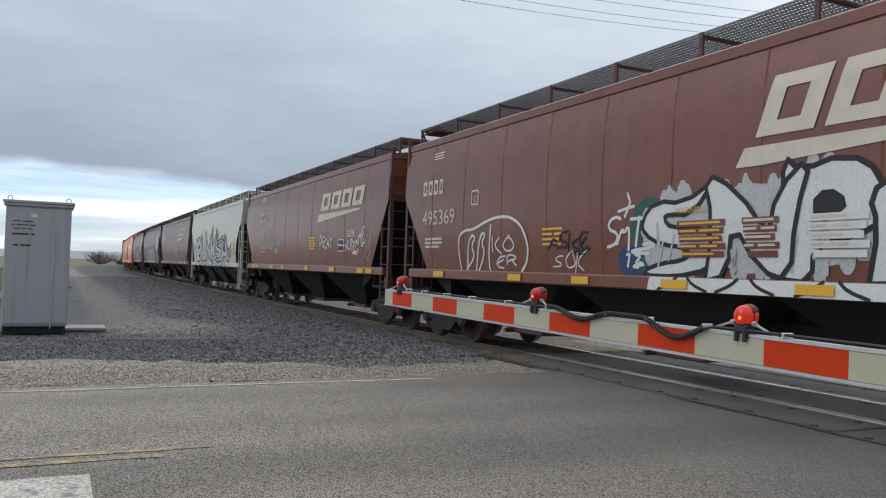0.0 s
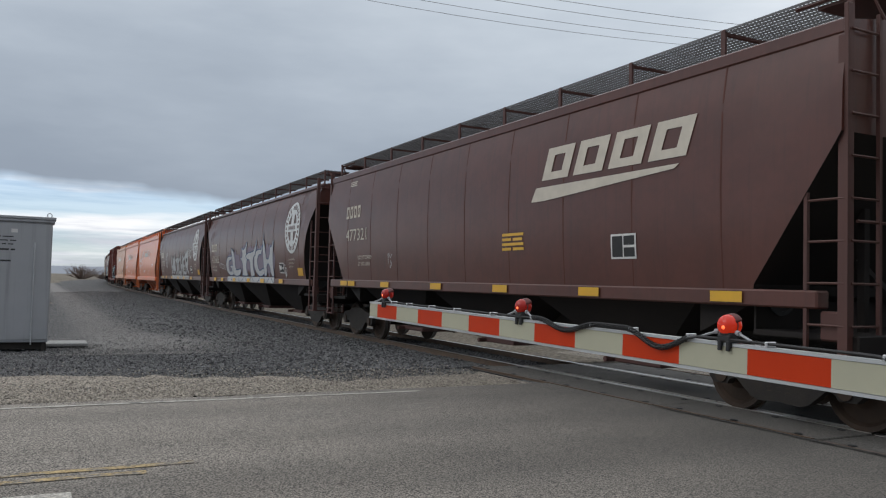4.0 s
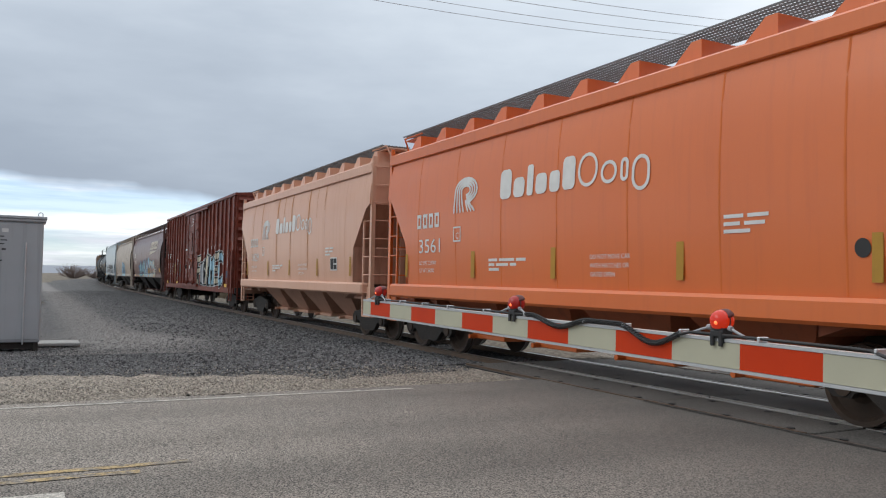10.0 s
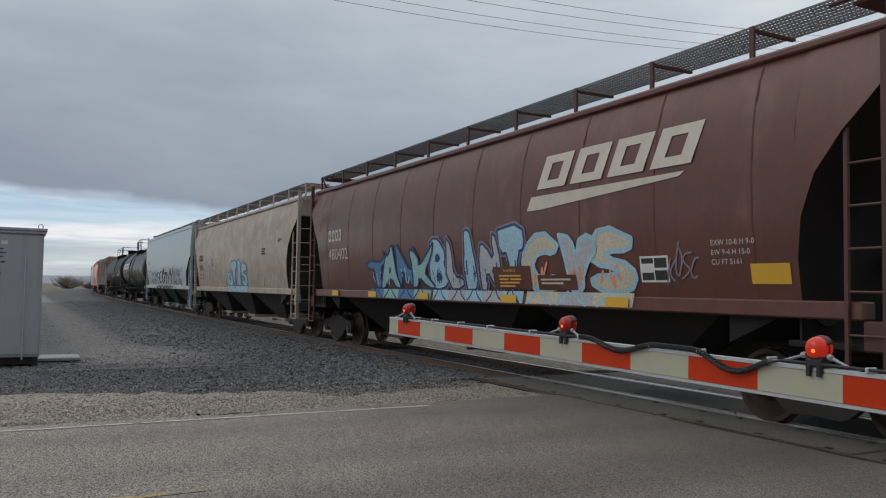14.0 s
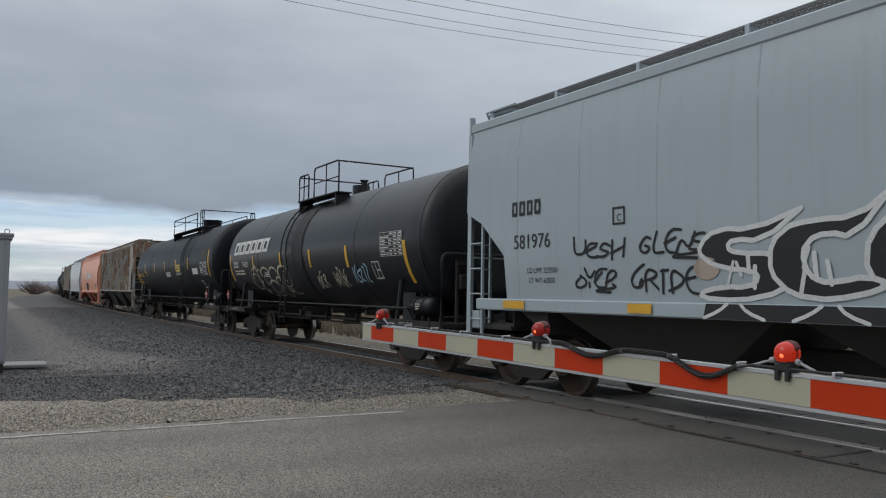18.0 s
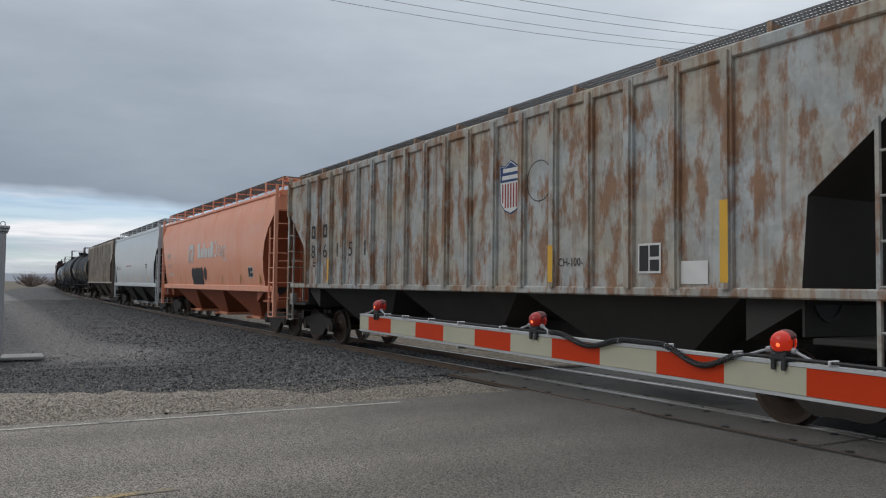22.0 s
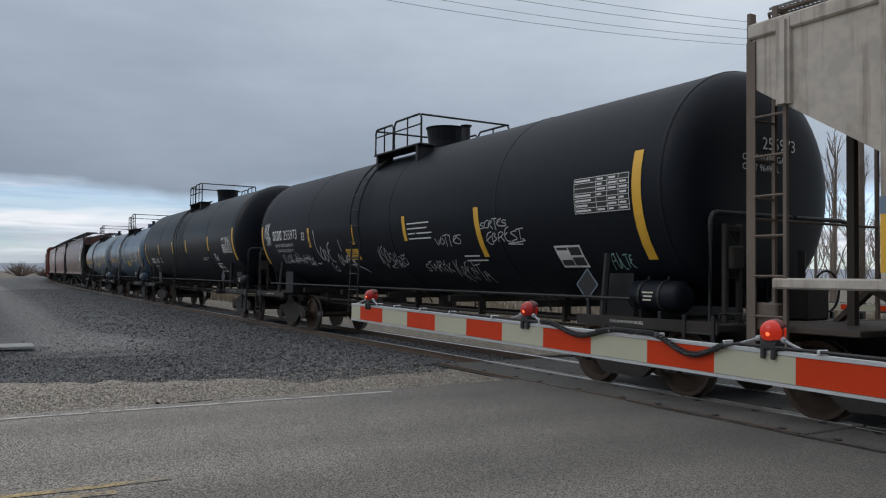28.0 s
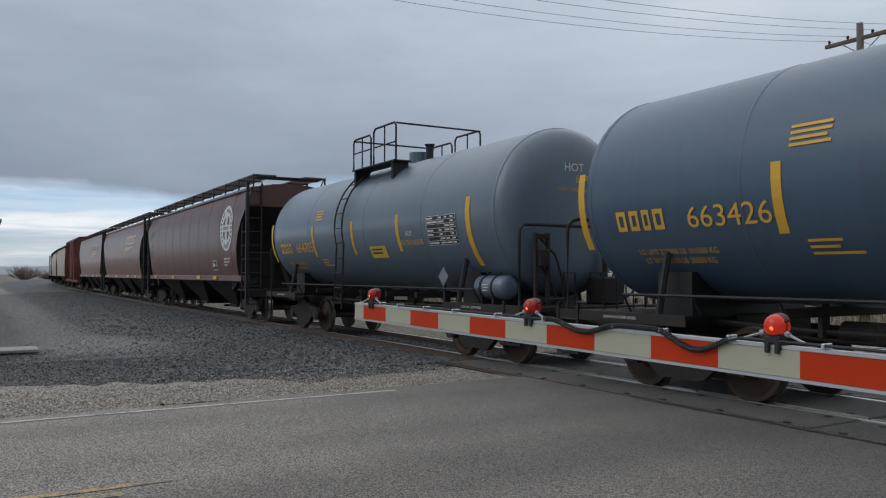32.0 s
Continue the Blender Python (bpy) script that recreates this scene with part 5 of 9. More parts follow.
def make_gear():
    def keep(name, bm, mat, smooth=False):
        ob = link(name, bm, mat, smooth=smooth)
        GEAR[name] = ob.data
        bpy.data.objects.remove(ob)

    bm = bmesh.new()
    fr = [(0.0, 0.22), (0.30, 0.20), (0.42, 0.24), (0.66, 0.44), (0.76, 0.40), (0.80, 0.34), (1.02, 0.34), (1.10, 0.42), (1.10, 0.56), (0.98, 0.66), (0.62, 0.70), (0.34, 0.78), (0.0, 0.80)]
    prism(bm, outline_mirror(fr), -0.055, 0.055)
    fix(bm)
    keep("side_frame", bm, MAT["dark_steel"])
    bm = bmesh.new()
    for x in (-0.13, 0.0, 0.13):
        pts = [(x + 0.05 * math.cos(t * 1.05), 0.05 * math.sin(t * 1.05), 0.30 + 0.26 * t / 30) for t in range(31)]
        tube(bm, pts, 0.016, 4)
    keep("spring", bm, MAT["wheel"])
    bm = bmesh.new()
    box(bm, -0.16, 0.16, -1.06, 1.06, 0.50, 0.80, 0.04)
    box(bm, -0.2, 0.2, -0.2, 0.2, 0.78, 0.9, 0.02)
    keep("truck", bm, MAT["dark_steel"])
    bm = bmesh.new()
    n = 28
    for sgn in (-1, 1):
        prof = [(0.10, 0.86), (0.13, 0.80), (0.20, 0.765), (0.36, 0.745), (0.40, 0.79), (0.455, 0.79), (0.457, 0.70), (0.485, 0.685), (0.485, 0.655), (0.36, 0.66), (0.20, 0.69), (0.09, 0.69)]
        rings = [[(r * math.cos(2 * math.pi * k / n), sgn * y, r * math.sin(2 * math.pi * k / n)) for k in range(n)] for r, y in prof]
        loft(bm, rings)
    tube(bm, [(0, -1.0, 0), (0, 1.0, 0)], 0.08, 12)
    fix(bm)
    ob = link("wheelset", bm, [MAT["wheel"], MAT["tread"]], smooth=False)
    for p in ob.data.polygons:
        c = p.center
        r = math.hypot(c.x, c.z)
        if r > 0.44 and abs(p.normal.y) < 0.6:
            p.material_index = 1
    GEAR["wheelset"] = ob.data
    bpy.data.objects.remove(ob)
    bm = bmesh.new()
    tube(bm, [(0, -0.86, 0), (0, -1.1, 0)], 0.10, 12)
    keep("bearing_cap", bm, MAT["wheel"])
    bm = bmesh.new()
    box(bm, -0.55, 0.0, -0.10, 0.10, 0.74, 0.98, 0.02)
    prism(bm, [(0, 0.72), (0.22, 0.72), (0.30, 0.80), (0.28, 0.99), (0.10, 1.02), (0, 1.0)], -0.13, 0.10)
    fix(bm)
    keep("coupler", bm, MAT["dark_steel"])
    bm = bmesh.new()
    tube(bm, [(-0.5, 0.22, 0.85), (-0.1, 0.26, 0.72), (0.15, 0.26, 0.5), (0.35, 0.22, 0.42)], 0.028, 7)
    keep("air_hose", bm, MAT["black"])
    bm = bmesh.new()
    tube(bm, [(0.28 * math.cos(t * 0.349), 0.28 * math.sin(t * 0.349), 0) for t in range(19)], 0.016, 6)
    for k in range(3):
        tube(bm, [(0, 0, 0.02), (0.28 * math.cos(k * 2.094), 0.28 * math.sin(k * 2.094), 0)], 0.012, 5)
    keep("brake_wheel", bm, MAT["dark_steel"])


make_gear()
WHEELS = []


def running_gear(car, truck_x, coupler_x):
    for x in (-truck_x, truck_x):
        tr = share("truck", GEAR["truck"], car, pose(x, 0, 0), "dark steel truck with rusty wheels")
        for y in (-1.02, 1.02):
            share("side_frame", GEAR["side_frame"], tr, pose(0, y, 0))
            share("spring", GEAR["spring"], tr, pose(0, y, 0))
        for dx in (-0.89, 0.89):
            w = share("wheelset", GEAR["wheelset"], tr, pose(dx, 0, 0.457))
            WHEELS.append((car, w, dx))
            share("bearing_cap", GEAR["bearing_cap"], tr, pose(dx, 0, 0.457))
            share("bearing_cap", GEAR["bearing_cap"], tr, pose(dx, 0, 0.457, 0, 0, 180))
    share("coupler", GEAR["coupler"], car, pose(coupler_x, 0, 0))
    share("coupler", GEAR["coupler"], car, pose(-coupler_x, 0, 0, 0, 0, 180))
    share("air_hose", GEAR["air_hose"], car, pose(coupler_x, 0, 0))
    share("air_hose", GEAR["air_hose"], car, pose(-coupler_x, 0, 0, 0, 0, 180))


def ladder(car, p, q, across, z0, z1, mat, pitch=0.36, r=0.014, name="ladder", lone=False):
    """Two stiles at p and q (x, y) and rungs between; lone: no stile at p, where a corner post stands."""
    bm = bmesh.new()
    for x, y in ((q,) if lone else (p, q)):
        box(bm, x - 0.022, x + 0.022, y - 0.022, y + 0.022, z0, z1)
    box(bm, min(p[0], q[0]) - 0.02, max(p[0], q[0]) + 0.02, min(p[1], q[1]) - 0.02, max(p[1], q[1]) + 0.02, z0 - 0.03, z0 + 0.0)
    ob = part(name, bm, mat, car)
    key = ("rung", round(p[0] - q[0], 3), round(p[1] - q[1], 3), mat.name)
    z = z0 + 0.12
    while z < z1 - 0.05:
        if key not in MESHES:
            bm = bmesh.new()
            tube(bm, [(0, 0, 0), (q[0] - p[0], q[1] - p[1], 0)], r, 6)
            ru = part("rung", bm, mat, ob)
            MESHES[key] = ru.data
            ru.matrix_basis = pose(p[0], p[1], z)
        else:
            share("rung", MESHES[key], ob, pose(p[0], p[1], z))
        z += pitch
    return ob


MAT["grating"] = material("dark_galvanised_grating", (0.15, 0.15, 0.152), (0.105, 0.10, 0.098), 2.0, 0.6, 0.3)


def walkway(car, length, y0, y1, z, mat, key, posts=True):
    """Open steel grating along the roof, with the posts that carry it."""
    for sgn in (-1, 1):
        k = (key, round(length, 2), sgn, "grating")
        if k not in MESHES:
            bm = bmesh.new()
            for q in range(9):
                y = y0 + (y1 - y0) * q / 8
                w = 0.005 if q in (0, 8) else 0.0022
                box(bm, -length / 2, length / 2, sgn * y - w, sgn * y + w, z - 0.03, z)
            x = -length / 2 + 0.05
            while x < length / 2:
                box(bm, x - 0.0035, x + 0.0035, min(sgn * y0, sgn * y1), max(sgn * y0, sgn * y1), z - 0.014, z - 0.004)
                x += 0.055
            MESHES[k] = part("running_board", bm, MAT["grating"], car, "open steel grating running board").data
        else:
            share("running_board", MESHES[k], car, None, "open steel grating running board")
        k = (key, round(length, 2), sgn, "post")
        n = max(6, int(length / 1.75))
        if k not in MESHES:
            bm = bmesh.new()
            box(bm, -0.035, 0.035, sgn * y1 - 0.02, sgn * y1 + 0.02, z - 0.42, z, 0.004)
            box(bm, -0.03, 0.03, min(sgn * y0, sgn * y1), max(sgn * y0, sgn * y1), z - 0.07, z - 0.036)
            ob = part("board_post", bm, mat, car)
            MESHES[k] = ob.data
            bpy.data.objects.remove(ob)
        for i in range(n + 1 if posts else 0):
            share("board_post", MESHES[k], car, pose(-length / 2 + 0.08 + (length - 0.16) * i / n, 0, 0))


def interp(pts, x):
    return float(np.interp(x, [p[0] for p in pts], [p[1] for p in pts]))


def head_text(car, text, y, z, h, R, zc, half, mat, label="stencilled characters"):
    """Writing on the front head of a tank, read from ahead; y is its left end."""
    bm = bmesh.new()
    k = h / 0.72
    for t in glyph_tris(text):
        try:
            vs = []
            for px, pz in t:
                yy, zz = y + px * k, z + pz * k
                r = min(math.hypot(yy, zz - zc) / R, 0.999)
                c = r ** (1 / 0.34)
                vs.append(bm.verts.new((half - 0.36 + 0.36 * math.sqrt(max(1 - c * c, 0)) + 0.012, yy, zz)))
            bm.faces.new(vs)
        except ValueError:
            pass
    ob = part("head_stencil", bm, mat, car, label)
    ob["kind"] = "stuff"


STYLE = {
    "modern": dict(side=[(1.5, 1.52), (2.2, 1.575), (3.0, 1.595), (3.8, 1.57), (4.3, 1.50), (4.5, 1.46)], cut=[(0, 3.25), (0.06, 3.15), (1.18, 1.62), (1.2, 1.5)], top=4.46, sill=(1.36, 1.56), bays=3, board=4.84),
    "round": dict(side=[(1.5, 1.46), (1.9, 1.535), (2.6, 1.60), (3.3, 1.60), (3.9, 1.52), (4.3, 1.40), (4.5, 1.30)], cut=[(0, 3.84), (0.2, 3.62), (0.47, 3.34), (0.8, 2.93), (0.98, 2.47), (1.05, 2.0), (1.06, 1.5)], top=4.48, sill=(1.34, 1.54), bays=3, board=4.86),
    "potash": dict(side=[(1.4, 1.56), (2.2, 1.60), (3.0, 1.61), (3.8, 1.57), (4.3, 1.49), (4.5, 1.45)], cut=[(0, 3.4), (0.22, 3.3), (1.02, 2.35), (1.1, 1.9), (1.12, 1.4)], top=4.44, sill=(1.14, 1.44), bays=4, board=4.86),
    "ribbed": dict(side=[(1.6, 1.52), (4.6, 1.52)], cut=[(0, 3.62), (1.25, 2.62), (1.33, 1.6)], top=4.50, sill=(1.50, 1.62), bays=3, board=4.70),
}


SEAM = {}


# a darker copy of the car paint: the seam's shade put into its colour
def seam_shade(paint):
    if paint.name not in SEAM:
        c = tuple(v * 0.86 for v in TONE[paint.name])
        SEAM[paint.name] = material("shaded_seam_on_" + paint.name, c, TONE[paint.name], 1.2, 0.75, amount=0.8)
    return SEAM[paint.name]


def hopper_car(label, style, length, gap, paint, under, trim, ribs=0, seams=True, rib_at=None):
    st = STYLE[style]
    car = thing("hopper_car", label, "hopper car", "cars of the freight train")
    half, top = length / 2, st["top"]
    z0 = st["side"][0][0]

    def prof(z):
        return interp(st["side"], z)

    # body: rings along the car; towards the ends the bottom climbs the slope sheet
    xs = []
    for dx, _ in st["cut"]:
        xs.append(half - dx)
    xs += [half - 2.5, half * 0.33]
    xs = sorted(set(xs + [-x for x in xs]))
    rings = []
    for x in xs:
        zb = interp(st["cut"], half - abs(x))
        near = [(-prof(zb + (top - zb) * k / 9), zb + (top - zb) * k / 9) for k in range(10)]
        roof = [(-prof(top) * 0.6, top + 0.09), (-0.3, top + 0.15)]
        right = near + roof
        ring = right + [(-y, z) for y, z in reversed(right)]
        rings.append([(x, y, z) for y, z in ring])
    bm = bmesh.new()
    loft(bm, rings)
    fix(bm)
    # faces turned down or below the cut take the paint with shade in it
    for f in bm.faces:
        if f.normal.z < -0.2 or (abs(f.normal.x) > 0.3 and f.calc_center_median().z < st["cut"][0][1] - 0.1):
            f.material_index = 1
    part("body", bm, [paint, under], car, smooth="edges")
    surf = lambda x, z: prof(z)
    # the long beams at the top and bottom edge of each side
    for sgn in (-1, 1):
        bm = bmesh.new()
        y = prof(top)
        a, b = sorted((sgn * (y - 0.05), sgn * (y + 0.045)))
        box(bm, -half - 0.02, half + 0.02, a, b, top - 0.15, top + 0.02, 0.02)
        if style in ("potash", "round"):
            a, b = sorted((sgn * (y - 0.04), sgn * (y + 0.10)))
            box(bm, -half - 0.015, half + 0.015, a, b, top - (0.25 if style == "potash" else 0.10), top - 0.01, 0.018)
        part("top_chord", bm, paint, car)
        bm = bmesh.new()
        y = prof(z0)
        a, b = sorted((sgn * (y - 0.16), sgn * (y + (0.10 if style == "potash" else 0.05))))
        s0, s1 = st["sill"]
        box(bm, -half + 0.30, half - 0.30, a, b, s0, s1, 0.045 if style == "potash" else 0.02)
        part("side_sill", bm, paint, car)
        for ex in (-1, 1):
            bm = bmesh.new()
            a, b = sorted((sgn * 1.36, sgn * 1.5))
            x0, x1 = sorted((ex * (half - 0.32), ex * (half - 0.02)))
            box(bm, x0, x1, a, b, 1.02, 1.34, 0.02)
            part("jacking_pad", bm, trim, car)
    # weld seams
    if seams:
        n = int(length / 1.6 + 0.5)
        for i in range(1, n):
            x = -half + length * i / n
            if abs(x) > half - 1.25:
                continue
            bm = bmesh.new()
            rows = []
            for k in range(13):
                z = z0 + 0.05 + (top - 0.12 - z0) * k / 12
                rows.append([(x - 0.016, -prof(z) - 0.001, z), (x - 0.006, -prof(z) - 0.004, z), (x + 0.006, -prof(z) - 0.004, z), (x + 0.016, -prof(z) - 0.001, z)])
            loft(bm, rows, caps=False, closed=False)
            part("side_seam", bm, seam_shade(paint), car, "weld seam with settled dirt")
    if ribs:
        for x in ([d - half for d in rib_at] if rib_at else [-half + 0.05 + (length - 0.1) * i / ribs for i in range(ribs + 1)]):
            zb = interp(st["cut"], half - abs(x)) if abs(x) < half else 3.6
            for sgn in (-1, 1):
                bm = bmesh.new()
                y = 1.52
                prism(bm, [(x - 0.085, zb), (x + 0.085, zb), (x + 0.085, top - 0.02), (x - 0.085, top - 0.02)], sgn * (y + 0.001), sgn * (y + 0.055))
                prism(bm, [(x - 0.05, zb), (x + 0.05, zb), (x + 0.05, top - 0.05), (x - 0.05, top - 0.05)], sgn * (y + 0.055), sgn * (y + 0.095))
                fix(bm)
                part("side_post", bm, paint, car)
    # hopper bays
    nb = st["bays"]
    span = (length - 4.3) / nb
    for i in range(nb):
        xc = -half + 2.15 + span * (i + 0.5)
        bm = bmesh.new()
        h0, h1 = span * 0.5 + 0.01, 0.5
        top_r = [(xc - h0, -1.40, z0 - 0.02), (xc + h0, -1.40, z0 - 0.02), (xc + h0, 1.40, z0 - 0.02), (xc - h0, 1.40, z0 - 0.02)]
        bot_r = [(xc - h1, -0.68, 0.46), (xc + h1, -0.68, 0.46), (xc + h1, 0.68, 0.46), (xc - h1, 0.68, 0.46)]
        loft(bm, [top_r, bot_r])
        fix(bm)
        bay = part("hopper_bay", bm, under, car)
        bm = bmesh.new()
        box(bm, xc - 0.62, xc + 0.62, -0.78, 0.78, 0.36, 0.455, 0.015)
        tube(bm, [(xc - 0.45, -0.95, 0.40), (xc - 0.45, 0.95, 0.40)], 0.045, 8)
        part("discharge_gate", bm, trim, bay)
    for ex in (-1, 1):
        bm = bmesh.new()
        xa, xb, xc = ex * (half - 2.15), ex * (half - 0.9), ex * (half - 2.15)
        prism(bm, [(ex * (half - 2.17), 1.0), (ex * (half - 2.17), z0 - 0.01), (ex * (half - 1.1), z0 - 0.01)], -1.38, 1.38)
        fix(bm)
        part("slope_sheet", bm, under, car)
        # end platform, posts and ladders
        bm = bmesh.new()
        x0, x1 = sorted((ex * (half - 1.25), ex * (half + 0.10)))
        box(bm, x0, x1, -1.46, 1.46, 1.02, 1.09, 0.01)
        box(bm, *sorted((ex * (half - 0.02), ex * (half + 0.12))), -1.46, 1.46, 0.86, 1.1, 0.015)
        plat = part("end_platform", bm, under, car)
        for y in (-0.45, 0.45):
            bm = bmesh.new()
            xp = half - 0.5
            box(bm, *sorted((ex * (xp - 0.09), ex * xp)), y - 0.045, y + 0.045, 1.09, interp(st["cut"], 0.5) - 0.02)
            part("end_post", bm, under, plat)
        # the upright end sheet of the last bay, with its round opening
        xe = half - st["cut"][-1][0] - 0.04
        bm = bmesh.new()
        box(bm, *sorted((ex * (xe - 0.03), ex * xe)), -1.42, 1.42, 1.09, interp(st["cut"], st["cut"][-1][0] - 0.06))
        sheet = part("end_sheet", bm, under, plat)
        # no real hole: a rimmed black disc gives the opening's inner shade
        bm = bmesh.new()
        ringo = [[(ex * (xe + dx), -1.0 + rr * math.cos(2 * math.pi * q / 20), 1.62 + 1.25 * rr * math.sin(2 * math.pi * q / 20)) for q in range(20)] for dx, rr in ((0.002, 0.30), (0.02, 0.30), (0.02, 0.26), (0.004, 0.26))]
        loft(bm, ringo, caps=False)
        bm.faces.new([bm.verts.new(v) for v in ringo[-1]])
        fix(bm)
        part("end_opening", bm, MAT["black"], sheet, "dark round opening")
        bm = bmesh.new()
        prism(bm, [(ex * (half - 0.03), 1.1), (ex * (half - 0.11), 1.1), (ex * (half - 1.1), 2.0), (ex * (half - 1.1), 2.12)], -0.06, 0.06)
        fix(bm)
        part("end_brace", bm, under, plat)
        for sgn in (-1, 1):
            # the corner post carries the side ladder and the end ladder
            bm = bmesh.new()
            a, b = sorted((sgn * 1.44, sgn * 1.54))
            x0, x1 = sorted((ex * (half - 0.01), ex * (half + 0.045)))
            box(bm, x0, x1, a, b, 0.62, top + 0.16, 0.006)
            x0, x1 = sorted((ex * (half - 0.07), ex * (half + 0.045)))
            a, b = sorted((sgn * 1.525, sgn * 1.545))
            box(bm, x0, x1, a, b, 0.62, top - 0.18)
            part("corner_post", bm, trim, car)
            ladder(car, (ex * half, sgn * 1.535), (ex * (half - 0.46), sgn * 1.535), 0, 0.62, interp(st["cut"], 0.46) + 0.08, trim, 0.45, 0.015, "side_ladder", True)
            ladder(car, (ex * (half + 0.05), sgn * 1.49), (ex * (half + 0.05), sgn * 1.04), 0, 0.62, top + 0.1, trim, 0.45, 0.015, "end_ladder", True)
        bm = bmesh.new()
        tube(bm, [(ex * (half + 0.05), -1.4, 2.3), (ex * (half + 0.05), 1.4, 2.3)], 0.018, 6)
        part("grab_rail", bm, trim, car)
        # railing round the roof's end
        bm = bmesh.new()
        zt = st["board"]
        tube(bm, [(ex * (half - 0.9), -1.18, zt + 0.02), (ex * (half + 0.02), -1.18, zt + 0.02), (ex * (half + 0.08), -1.0, top + 0.05)], 0.022, 6)
        tube(bm, [(ex * (half - 0.9), 1.18, zt + 0.02), (ex * (half + 0.02), 1.18, zt + 0.02), (ex * (half + 0.08), 1.0, top + 0.05)], 0.022, 6)
        box(bm, *sorted((ex * (half - 0.65), ex * (half + 0.05))), -1.12, 1.12, zt - 0.04, zt - 0.005)
        part("roof_end_step", bm, trim, car)
    share("brake_wheel", GEAR["brake_wheel"], car, pose(half + 0.16, 0.62, 2.2, 0, 90, 0))
    bm = bmesh.new()
    box(bm, -half - 0.05, half + 0.05, -0.18, 0.18, 0.70, 1.0, 0.02)
    part("centre_sill", bm, MAT["dark_steel"], car)
    bm = bmesh.new()
    box(bm, -half + 1.2, half - 1.2, -0.28, 0.28, top + 0.14, top + 0.27, 0.03)
    part("hatch_cover", bm, paint, car, "long roof hatch cover")
    walkway(car, length - 0.1, 0.50, 1.26 if style != "tall" else 1.14, st["board"] + (0.06 if style != "tall" else 0.02), trim, style + trim.name, style != "potash")
    if style == "potash":
        for i in range(11):
            x = -half + 0.7 + (length - 1.4) * i / 10
            for sgn in (-1, 1):
                bm = bmesh.new()
                a, b = sorted((sgn * 0.5, sgn * 1.25))
                prism(bm, [(x - 0.30, top + 0.03), (x + 0.30, top + 0.03), (x + 0.30, top + 0.36), (x + 0.12, top + 0.36)], a, b)
                fix(bm)
                part("roof_bracket", bm, paint, car)
    running_gear(car, half - 1.2, half + gap / 2 - 0.14)
    return car, surf, half


